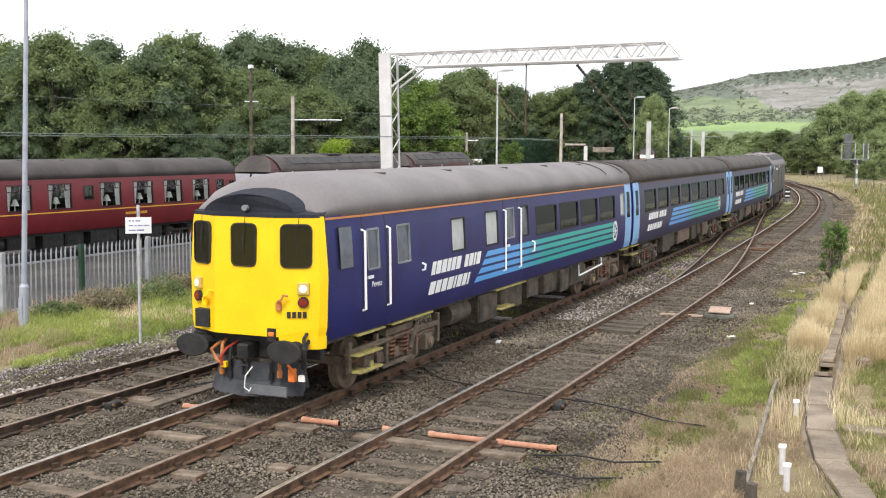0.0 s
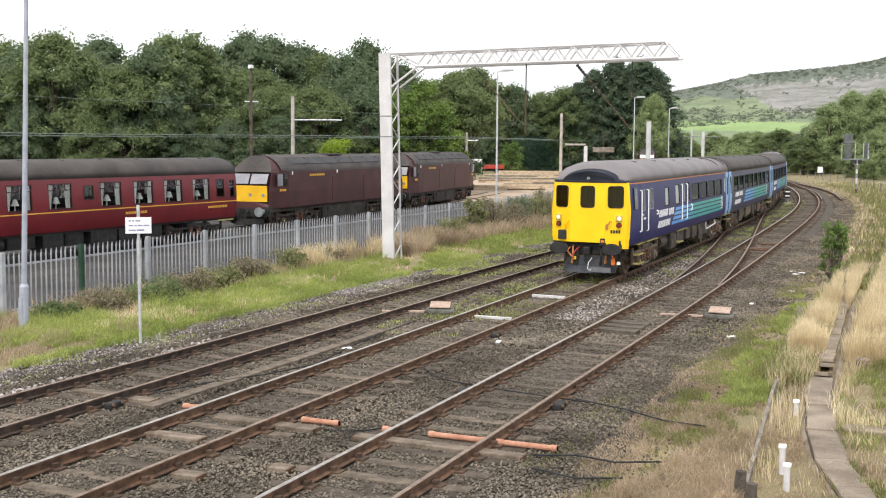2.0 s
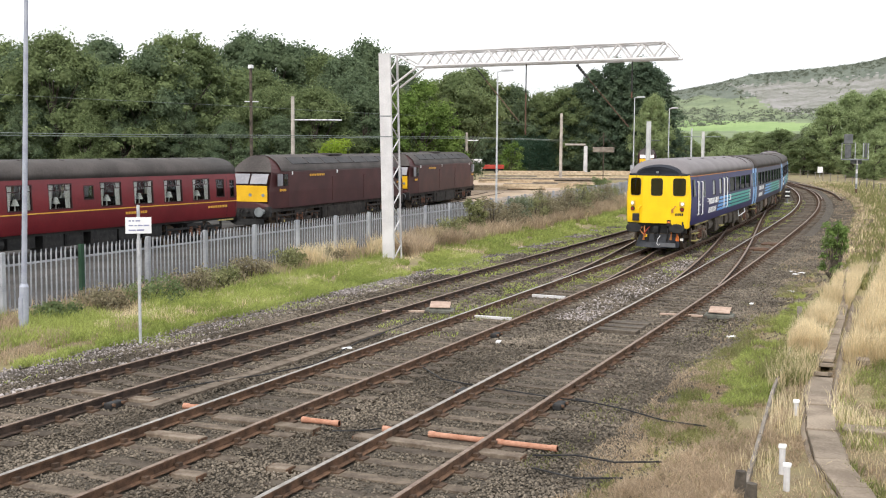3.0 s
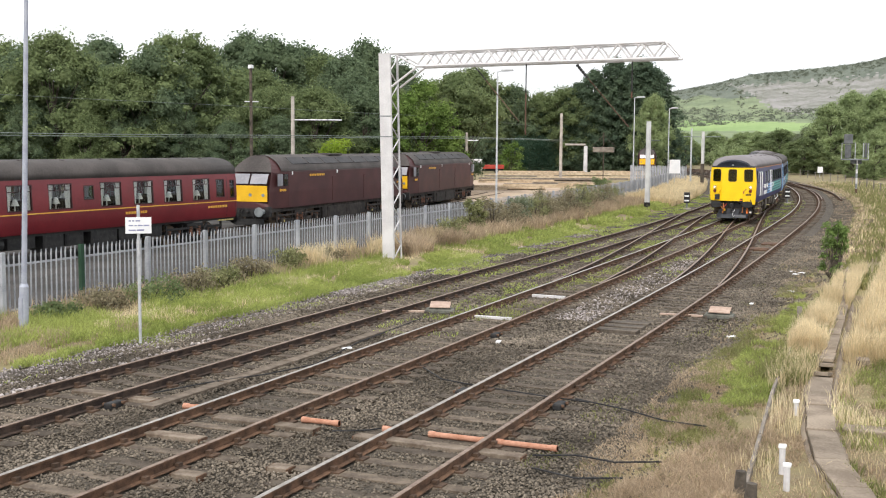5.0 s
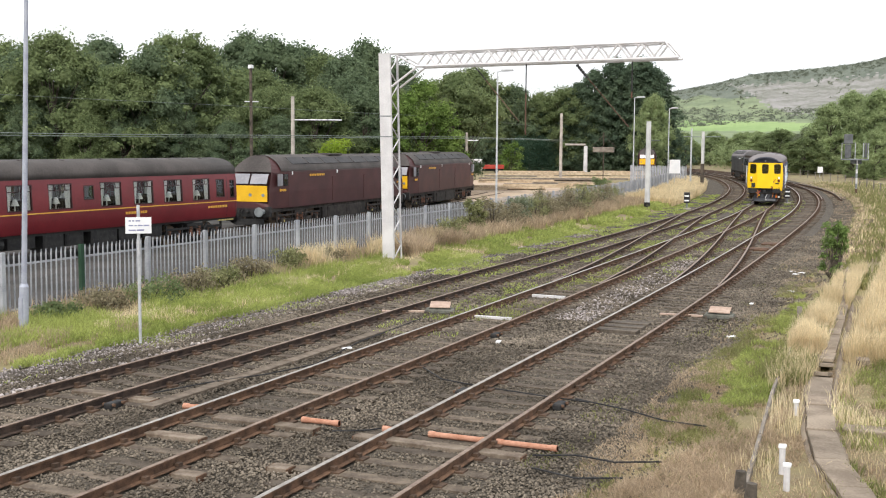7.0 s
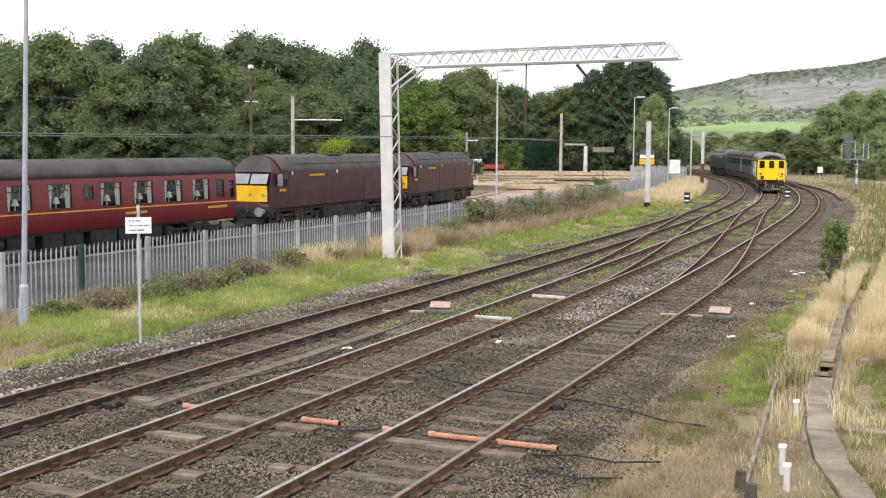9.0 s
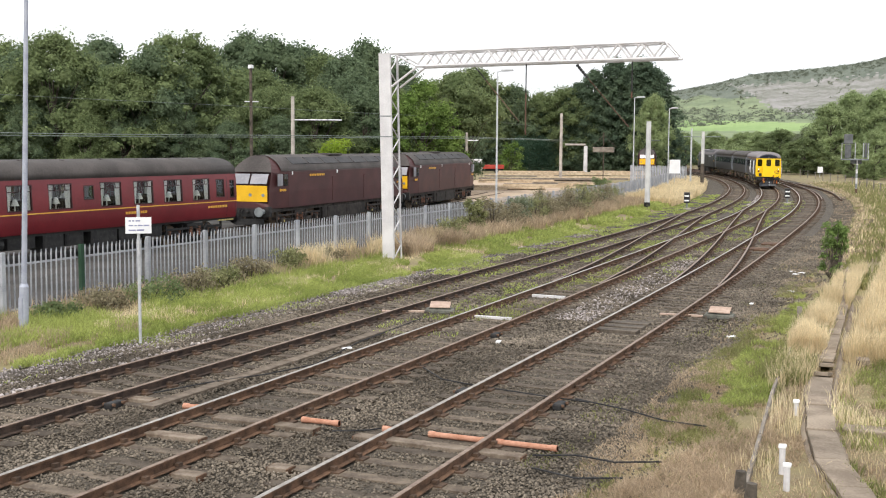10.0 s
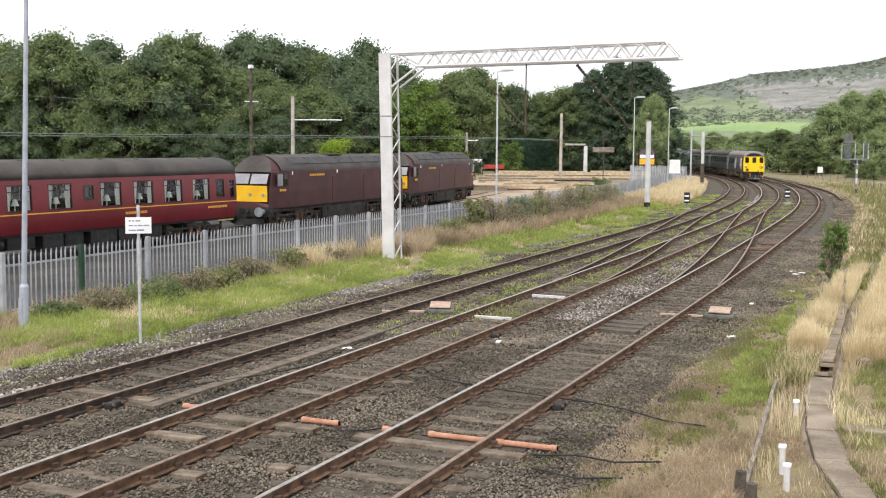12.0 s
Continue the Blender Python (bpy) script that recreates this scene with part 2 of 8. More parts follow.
# leaf_mid and leaf_dark are lifted and greyed a little towards haze
M["leaf_mid"] = leaf_material("leaf_mid", (0.135, 0.178, 0.080), (0.225, 0.275, 0.130), 0.28)
M["leaf_dark"] = leaf_material("leaf_dark", (0.110, 0.155, 0.092), (0.185, 0.238, 0.135), 0.28)
M["leaf_pale"] = leaf_material("leaf_pale", (0.17, 0.20, 0.13), (0.26, 0.29, 0.19), 0.28)
M["leaf_bright"] = leaf_material("leaf_bright", (0.125, 0.20, 0.05), (0.215, 0.295, 0.085))
M["leaf_conifer"] = leaf_material("leaf_conifer", (0.085, 0.125, 0.085), (0.155, 0.210, 0.130), 0.3)
M["leaf_hedge"] = leaf_material("leaf_hedge", (0.045, 0.090, 0.060), (0.075, 0.13, 0.085))
# paler green for far trees and undergrowth; distance haze is in the colour
M["leaf_far_hazed"] = leaf_material("leaf_far_hazed", (0.235, 0.30, 0.145), (0.345, 0.41, 0.205), 0.25)
M["blade_green"] = leaf_material("blade_green", (0.255, 0.31, 0.085), (0.43, 0.475, 0.16), 0.35)
M["blade_dry"] = leaf_material("blade_dry", (0.58, 0.475, 0.295), (0.80, 0.69, 0.475), 0.25)
M["blade_brown"] = leaf_material("blade_brown", (0.35, 0.27, 0.185), (0.54, 0.43, 0.31), 0.35)
M["blade_olive"] = leaf_material("blade_olive", (0.18, 0.19, 0.075), (0.31, 0.305, 0.13), 0.35)
# hill colours are greyed and paled to carry the haze of distance
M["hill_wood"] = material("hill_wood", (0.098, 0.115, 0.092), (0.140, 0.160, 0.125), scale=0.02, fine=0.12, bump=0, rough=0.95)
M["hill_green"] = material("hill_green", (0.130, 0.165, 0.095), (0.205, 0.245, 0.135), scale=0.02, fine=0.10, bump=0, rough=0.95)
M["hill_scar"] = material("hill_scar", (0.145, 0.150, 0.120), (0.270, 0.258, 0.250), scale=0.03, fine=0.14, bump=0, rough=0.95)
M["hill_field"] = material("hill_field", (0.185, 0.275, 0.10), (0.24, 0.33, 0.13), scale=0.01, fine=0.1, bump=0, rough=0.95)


# ---- mesh helpers ----
def part(name, bm, mat, parent=None, label="", smooth=False):
    me = bpy.data.meshes.new(name)
    bmesh.ops.recalc_face_normals(bm, faces=bm.faces)
    bm.to_mesh(me)
    bm.free()
    return mesh_part(name, me, mat, parent, label, smooth)


def mesh_part(name, me, mat, parent=None, label="", smooth=False):
    for one in (mat if isinstance(mat, (list, tuple)) else [mat]):
        me.materials.append(one)
    if smooth:
        me.polygons.foreach_set("use_smooth", [True] * len(me.polygons))
    ob = new(name, me)
    if parent:
        ob.parent = parent
    if label:
        tagged(ob, label)
    return ob


def raw(name, verts, faces):
    me = bpy.data.meshes.new(name)
    me.from_pydata(verts, [], faces)
    me.update()
    return me


def add_box(bm, x0, x1, y0, y1, z0, z1, m=None, bevel=0.0):
    vs = [bm.verts.new((x, y, z)) for x in (x0, x1) for y in (y0, y1) for z in (z0, z1)]
    fs = [bm.faces.new([vs[i] for i in f]) for f in ((0, 1, 3, 2), (4, 6, 7, 5), (0, 4, 5, 1), (2, 3, 7, 6), (0, 2, 6, 4), (1, 5, 7, 3))]
    if bevel:
        es = list({e for f in fs for e in f.edges})
        r = bmesh.ops.bevel(bm, geom=es, offset=bevel, segments=2, affect="EDGES", profile=0.5)
        vs = list({v for f in r["faces"] for v in f.verts} | {v for v in vs if v.is_valid})
    if m is not None:
        bmesh.ops.transform(bm, matrix=m, verts=[v for v in vs if v.is_valid])
    return vs


def add_tube(bm, a, b, r0, r1=None, n=8):
    a, b = Vector(a), Vector(b)
    r1 = r0 if r1 is None else r1
    q = (b - a).to_track_quat("Z", "Y")
    ring = lambda c, r: [bm.verts.new(c + q @ Vector((r * math.cos(2 * math.pi * i / n), r * math.sin(2 * math.pi * i / n), 0))) for i in range(n)]
    A, B = ring(a, r0), ring(b, r1)
    for i in range(n):
        bm.faces.new((A[i], A[(i + 1) % n], B[(i + 1) % n], B[i]))
    bm.faces.new(A[::-1])
    bm.faces.new(B)
    return A + B


def add_path(bm, pts, r, n=6):
    """A bent tube: one skin that runs through all its points."""
    P = [Vector(p) for p in pts]
    rings = []
    for i, p in enumerate(P):
        d = (P[min(i + 1, len(P) - 1)] - P[max(i - 1, 0)])
        if d.length < 1e-6:
            d = P[min(i + 1, len(P) - 1)] - p
        d.normalize()
        ref = Vector((0, 0, 1)) if abs(d.z) < 0.8 else Vector((0, 1, 0))
        if rings and abs(d.z) >= 0.8:
            ref = last - d * last.dot(d)
        elif rings and (last - d * last.dot(d)).length > 0.2:
            ref = last - d * last.dot(d)
        v = (ref - d * ref.dot(d)).normalized()
        u = v.cross(d)
        last = v
        rings.append([bm.verts.new(p + (u * math.cos(2 * math.pi * k / n) + v * math.sin(2 * math.pi * k / n)) * r) for k in range(n)])
    for A, B in zip(rings, rings[1:]):
        for k in range(n):
            bm.faces.new((A[k], A[(k + 1) % n], B[(k + 1) % n], B[k]))
    bm.faces.new(rings[0][::-1])
    bm.faces.new(rings[-1])


def box_part(name, dims, mat, parent=None, label="", bevel=0.0, m=None):
    bm = bmesh.new()
    add_box(bm, *dims, m=m, bevel=bevel)
    return part(name, bm, mat, parent, label)


def tube_part(name, a, b, r, mat, parent=None, label="", r1=None, n=10):
    bm = bmesh.new()
    add_tube(bm, a, b, r, r1, n)
    return part(name, bm, mat, parent, label, smooth=False)


def thing(name, label, category, m=None, group="", kind=""):
    ob = tagged(new(name), label, category, group, kind)
    if m is not None:
        ob.matrix_basis = m
    return ob


# ---- the lines of the railway ----
BASE = -6.62
TRACK_A, TRACK_B, TRACK_C = -13.5, -10.14, -6.62
# the line runs straight, then through an easement into a left-hand curve
CURVE_Y, EASEMENT, CURVE_R = 33.43, 50.16, 403.1
LANE_S = np.arange(-40.0, 460.0, 0.5)
_turn = np.clip((LANE_S - CURVE_Y) / EASEMENT, 0, 1) / CURVE_R
LANE_H = np.concatenate([[0.0], np.cumsum((_turn[1:] + _turn[:-1]) * 0.25)])
LANE_X = BASE - np.concatenate([[0.0], np.cumsum((np.sin(LANE_H[1:]) + np.sin(LANE_H[:-1])) * 0.25)])
LANE_Y = -40.0 + np.concatenate([[0.0], np.cumsum((np.cos(LANE_H[1:]) + np.cos(LANE_H[:-1])) * 0.25)])


def lanes(u, s):
    """Places at s metres along the line, u metres east of the near straight's origin line; arrays."""
    h = np.interp(s, LANE_S, LANE_H)
    d = u - BASE
    return np.interp(s, LANE_S, LANE_X) + d * np.cos(h), np.interp(s, LANE_S, LANE_Y) + d * np.sin(h)


def lane(u, s):
    """Place and heading at s metres along the line, u metres east of the near straight's origin line."""
    a = float(np.interp(s, LANE_S, LANE_H))
    d = u - BASE
    return float(np.interp(s, LANE_S, LANE_X)) + d * math.cos(a), float(np.interp(s, LANE_S, LANE_Y)) + d * math.sin(a), a


def drift(s):
    """How far the tracks have closed up on the way into the curve, from 0 to 1."""
    f = np.clip((np.asarray(s, float) - 25.0) / 45.0, 0, 1)
    return f * f * (3 - 2 * f)


def line_a(s):
    return TRACK_A


def line_b(s):
    return TRACK_B - 0.205 * float(drift(s))


def line_c(s):
    return TRACK_C - 0.485 * float(drift(s))


def offset_of(x, y):
    if y <= CURVE_Y:
        return x
    k = int((min(y, 380.0) + 40.0) * 2)
    while k < len(LANE_Y) - 1 and LANE_Y[k] < y:
        k += 1
    return BASE + (x - LANE_X[k]) * math.cos(LANE_H[k])


def ease(t):
    t = min(1.0, max(0.0, t))
    return t * t * (3 - 2 * t)


def cross(t):
    """Share of the way from one track to the next along a crossover."""
    return 0.5 * min(1.0, max(0.0, t)) + 0.5 * ease(t)


def ground_height(x, y):
    u = offset_of(x, y)
    h = -0.34
    h += 0.30 * ease((-16.3 - u) / 1.6) + 0.12 * ease((-18.8 - u) / 2.0)
    h -= 0.50 * ease((-20.9 - u) / 0.9) * (1.0 if y < 135 else 0.0)
    h += 0.15 * ease((u + 5.2) / 1.6)
    if -60 < x < 40 and y < 200:
        h += (0.06 * noise.noise((x * 0.5, y * 0.5, 0)) + 0.05 * noise.noise((x * 1.7, y * 1.3, 6))) * ease((u + 5.2) / 1.0) + 0.06 * noise.noise((x * 0.6, y * 0.6, 4)) * ease((-17 - u) / 1.5)
    return h


def build_ground():
    xs = sorted(set([-3000, -1500, -700, -300, -150, -100, -80] + [-60 + i for i in range(34)] + [-26 + 0.5 * i for i in range(60)] + [4 + 2 * i for i in range(10)] + [30, 60, 120, 300, 800, 1500, 3000]))
    ys = sorted(set([-300, -100, -50, -20, -8] + [0.75 * i for i in range(100)] + [75 + 2.5 * i for i in range(50)] + [220, 260, 320, 420, 600, 900, 1500, 3000, 4500]))
    verts = [(x, y, ground_height(x, y)) for y in ys for x in xs]
    n = len(xs)
    faces = [(j * n + i, j * n + i + 1, (j + 1) * n + i + 1, (j + 1) * n + i) for j in range(len(ys) - 1) for i in range(n - 1)]
    g = mesh_part("ground", raw("ground", verts, faces), M["grass_ground"], smooth=True)
    tagged(g, "rough green and straw-coloured grass on brown soil", "ground", kind="structure")


def build_trackbed():
    us = [-17.2, -16.7, -16.2, -15.6] + [-15.2 + 0.4 * i for i in range(24)] + [-5.4, -4.9, -4.4, -3.9, -3.4, -2.9, -2.4]
    ss = [-12 + 0.7 * i for i in range(180)] + [115 + 3 * i for i in range(62)]
    verts, faces = [], []
    for s in ss:
        for k, u in enumerate(us):
            jit = 0.35 * noise.noise((u * 0.3, s * 0.25, 7)) if k in (0, 1, len(us) - 2, len(us) - 1) else 0
            x, y, a = lane(u + jit, s)
            z = -0.19 + 0.035 * noise.noise((x * 1.3, y * 1.3, 2))
            if k in (0, len(us) - 1):
                z = -0.5
            elif k == 1:
                z = -0.27
            elif u > -4.5:
                z = -0.20 - 0.05 * (u + 4.5) + 0.04 * noise.noise((x * 0.9, y * 0.7, 9))
            for t in (TRACK_A, TRACK_B, TRACK_C):
                if abs(u - t) > 1.25 and abs(u - t) < 2.2 and k > 2:
                    z -= 0.03
            verts.append((x, y, z))
    n = len(us)
    faces = [(j * n + i, j * n + i + 1, (j + 1) * n + i + 1, (j + 1) * n + i) for j in range(len(ss) - 1) for i in range(n - 1)]
    t = mesh_part("track_ballast", raw("track_ballast", verts, faces), M["ballast_bed"], smooth=True)
    tagged(t, "grey-brown crushed stone ballast under three tracks", "ballast", kind="structure")


RAIL = ((-0.07, -0.155), (0.07, -0.155), (0.07, -0.142), (0.012, -0.125), (0.012, -0.045), (0.036, -0.034), (0.036, -0.006), (0.028, 0.0), (-0.028, 0.0), (-0.036, -0.006), (-0.036, -0.034), (-0.012, -0.045), (-0.012, -0.125), (-0.07, -0.142))


def rail_mesh(name, centre, s0, s1, lat, step=1.0, lift=0.0):
    """A bullhead-like rail swept along a line of offsets; the running surface takes the second material."""
    verts, faces, k = [], [], len(RAIL)
    count = max(2, int((s1 - s0) / step))
    for j in range(count + 1):
        s = s0 + (s1 - s0) * j / count
        x, y, a = lane(centre(s) + lat, s)
        c, sn = math.cos(a), math.sin(a)
        verts += [(x + px * c, y + px * sn, pz + lift) for px, pz in RAIL]
    for j in range(count):
        faces += [(j * k + i, j * k + (i + 1) % k, (j + 1) * k + (i + 1) % k, (j + 1) * k + i) for i in range(k)]
    me = raw(name, verts, faces)
    me.polygons.foreach_set("material_index", [1 if i in (6, 7, 8) else 0 for j in range(count) for i in range(k)])
    return me


def sleeper_mesh(length=2.6):
    bm = bmesh.new()
    add_box(bm, -length / 2, length / 2, -0.127, 0.127, -0.13, 0.0, bevel=0.008)
    me = bpy.data.meshes.new("sleeper")
    bm.to_mesh(me)
    bm.free()
    me.materials.append(M["sleeper"])
    return me


def build_track(label, centre, s0, s1, shiny, sleepers=True, rails=(-0.7525, 0.7525), lift=0.0):
    tr = thing("railway_track", label, "railway track", kind="structure")
    body = M["rail_rust"] if shiny else M["rail_dark"]
    for lat in rails:
        # the inner rail of the pair is polished, the other one browned
        mesh_part("rail", rail_mesh("rail", centre, s0, s1, lat, lift=lift), [body, M["rail_top"] if shiny and lat < 0 else M["rail_top_dull"]], tr)
    # cast chairs that hold the rails, and wooden keys
    verts, faces = [], []
    base = sleeper_mesh()
    rnd = random.Random(int(s0 * 7 + centre(40) * 13))
    s, n = max(s0, 4.0), 0
    while s < min(s1, 190):
        u = centre(s)
        x, y, a = lane(u, s)
        if sleepers:
            if n < 260:
                o = new("sleeper", base)
                o.parent = tr
                o.matrix_basis = Matrix.Translation((x, y, -0.165 + rnd.uniform(-0.012, 0.008))) @ Matrix.Rotation(a + rnd.uniform(-0.02, 0.02), 4, "Z") @ Matrix.Diagonal((1, rnd.uniform(0.9, 1.08), 1, 1))
        for lat in rails:
            px, py, _ = lane(u + lat, s)
            c, sn = math.cos(a), math.sin(a)
            for (x0, x1, y0, y1, z0, z1) in ((-0.19, 0.19, -0.10, 0.10, -0.168, -0.138), (-0.12, -0.02, -0.06, 0.06, -0.138, -0.075), (0.02, 0.10, -0.05, 0.05, -0.138, -0.085)):
                b = len(verts)
                for vx in (x0, x1):
                    for vy in (y0, y1):
                        for vz in (z0, z1):
                            verts.append((px + vx * c - vy * sn, py + vx * sn + vy * c, vz + lift))
                faces += [tuple(b + i for i in f) for f in ((0, 1, 3, 2), (4, 6, 7, 5), (0, 4, 5, 1), (2, 3, 7, 6), (1, 5, 7, 3))]
        s += 0.72
        n += 1
    tagged(mesh_part("rail_chairs", raw("rail_chairs", verts, faces), M["chair"], tr), kind="stuff")
    return tr


build_ground()
build_trackbed()
build_track("far track with dull dark rails on old wooden sleepers", line_a, -10, 300, False)
build_track("middle running track with worn rusty rails on wooden sleepers", line_b, -10, 300, True)
build_track("track with polished rail heads on wooden sleepers", line_c, -10, 300, True)
build_track("crossover rails between the far and the middle track", lambda s: line_b(s) + (line_a(s) - line_b(s)) * cross((s - 33) / 43), 34.5, 76, False, sleepers=False, lift=0.004)
build_track("crossover rails between two running tracks", lambda s: line_c(s) + (line_b(s) - line_c(s)) * cross((s - 34) / 48), 35.6, 81, False, sleepers=False, lift=0.004)
build_track("overgrown siding rails that leave the running line", lambda s: line_c(s) + 1.8 * ease((162 - s) / 50), 101, 156, False, sleepers=False)


# ---- rail vehicles ----
SIDE = ((1.33, 1.10), (1.385, 1.30), (1.41, 1.65), (1.41, 2.05), (1.40, 2.40), (1.37, 2.80), (1.33, 3.12))


def side_x(z):
    for (xa, za), (xb, zb) in zip(SIDE, SIDE[1:]):
        if z <= zb:
            return xa + (xb - xa) * max(0.0, (z - za)) / (zb - za)
    return SIDE[-1][0]


def patch(name, y0, y1, z0, z1, mat, parent, out=0.006, slant=0.0, label="", sgn=1, depth=0.02, curve=True, smooth=False, narrow=0.0):
    """A plate that follows the bodyside; slant leans its ends along the coach."""
    n = max(1, int((z1 - z0) / 0.18)) if curve else 1
    verts, faces = [], []
    for layer in (out, out - depth):
        for j in range(n + 1):
            z = z0 + (z1 - z0) * j / n
            sh = slant * j / n
            for y in (y0 + sh, y1 + sh):
                verts.append((sgn * (side_x(z) - narrow + layer), y, z))
    N = 2 * (n + 1)
    for j in range(n):
        a = 2 * j
        faces += [(a, a + 1, a + 3, a + 2), (N + a, N + a + 2, N + a + 3, N + a + 1), (a, a + 2, N + a + 2, N + a), (a + 1, N + a + 1, N + a + 3, a + 3)]
    faces += [(0, N, N + 1, 1), (N - 2, N - 1, 2 * N - 1, 2 * N - 2)]
    bm = bmesh.new()
    vs = [bm.verts.new(v) for v in verts]
    for f in faces:
        bm.faces.new([vs[i] for i in f])
    return part(name, bm, mat, parent, label, smooth)


def side_wall(y0, y1, openings, sgn, mat, parent, name="body_side", narrow=0.0):
    """One bodyside as a skin with thickness, cut out at each opening (ya, yb, za, zb)."""
    ys = sorted({y0, y1} | {v for o in openings for v in o[:2]})
    zs = sorted({z for _, z in SIDE} | {v for o in openings for v in o[2:]})
    verts, faces = [], []
    for z in zs:
        for y in ys:
            verts.append((sgn * (side_x(z) - narrow), y, z))
    n = len(ys)
    for j in range(len(zs) - 1):
        for i in range(n - 1):
            yc, zc = (ys[i] + ys[i + 1]) / 2, (zs[j] + zs[j + 1]) / 2
            if any(o[0] < yc < o[1] and o[2] < zc < o[3] for o in openings):
                continue
            faces.append((j * n + i, j * n + i + 1, (j + 1) * n + i + 1, (j + 1) * n + i))
    me = raw(name, verts, faces)
    bm = bmesh.new()
    bm.from_mesh(me)
    bpy.data.meshes.remove(me)
    bmesh.ops.delete(bm, geom=[v for v in bm.verts if not v.link_faces], context="VERTS")
    geo = bmesh.ops.extrude_face_region(bm, geom=bm.faces[:])
    bmesh.ops.translate(bm, vec=(-0.05 * sgn, 0, 0), verts=[g for g in geo["geom"] if isinstance(g, bmesh.types.BMVert)])
    for e in bm.edges:
        e.smooth = e.calc_face_angle(0.0) < 0.5
    return part(name, bm, mat, parent, smooth=True)


def roof_mesh(y0, y1, mat, parent, top=3.79, low=3.10, half=1.345, dome0=0.0, dome1=0.0, name="roof", thick=0.0):
    """Arched roof; dome0 and dome1 round off its ends over that length."""
    bm = bmesh.new()
    n, rings = 14, []
    stations = []
    if dome0:
        stations += [(y0 + dome0 * (1 - math.cos(t)), math.sin(t)) for t in (0.25, 0.55, 0.85, 1.2)] + [(y0 + dome0, 1.0)]
    else:
        stations += [(y0, 1.0)]
    k = 8
    stations += [(y0 + dome0 + (y1 - dome1 - y0 - dome0) * i / k, 1.0) for i in range(1, k)]
    if dome1:
        stations += [(y1 - dome1, 1.0)] + [(y1 - dome1 * (1 - math.cos(t)), math.sin(t)) for t in (1.2, 0.85, 0.55, 0.25)]
    else:
        stations += [(y1, 1.0)]
    for y, f in stations:
        ring = []
        for i in range(n + 1):
            a = math.pi * i / n
            x = half * math.cos(a)
            z = low + (top - low) * f * math.sin(a) ** 0.75
            ring.append(bm.verts.new((x * (0.94 + 0.06 * f), y, z)))
        rings.append(ring)
    for A, B in zip(rings, rings[1:]):
        for i in range(n):
            bm.faces.new((A[i], A[i + 1], B[i + 1], B[i]))
        bm.faces.new((A[0], B[0], B[n], A[n]))
    bm.faces.new(rings[0])
    bm.faces.new(rings[-1][::-1])
    return part(name, bm, mat, parent, smooth=False)


def smooth_roof(ob):
    for p in ob.data.polygons:
        p.use_smooth = p.normal.z > 0.05 and abs(p.normal.y) < 0.8
    return ob


def wheelset(parent, y, r=0.457):
    bm = bmesh.new()
    add_tube(bm, (-0.95, 0, 0), (0.95, 0, 0), 0.075, n=8)
    for sg in (-1, 1):
        add_tube(bm, (sg * 0.68, 0, 0), (sg * 0.715, 0, 0), r + 0.028, n=28)
        add_tube(bm, (sg * 0.715, 0, 0), (sg * 0.82, 0, 0), r, r - 0.004, n=28)
        add_tube(bm, (sg * 0.82, 0, 0), (sg * 0.87, 0, 0), 0.14, n=10)
        for k in range(3):
            a = 2 * math.pi * k / 3
            add_tube(bm, (sg * 0.825, 0.28 * math.cos(a), 0.28 * math.sin(a)), (sg * 0.835, 0.28 * math.cos(a), 0.28 * math.sin(a)), 0.05, n=6)
    w = part("wheelset", bm, M["brown_dust"], parent)
    w.location = (0, y, r)
    return w


def bmesh_box(*dims):
    b = bmesh.new()
    add_box(b, *dims)
    return b


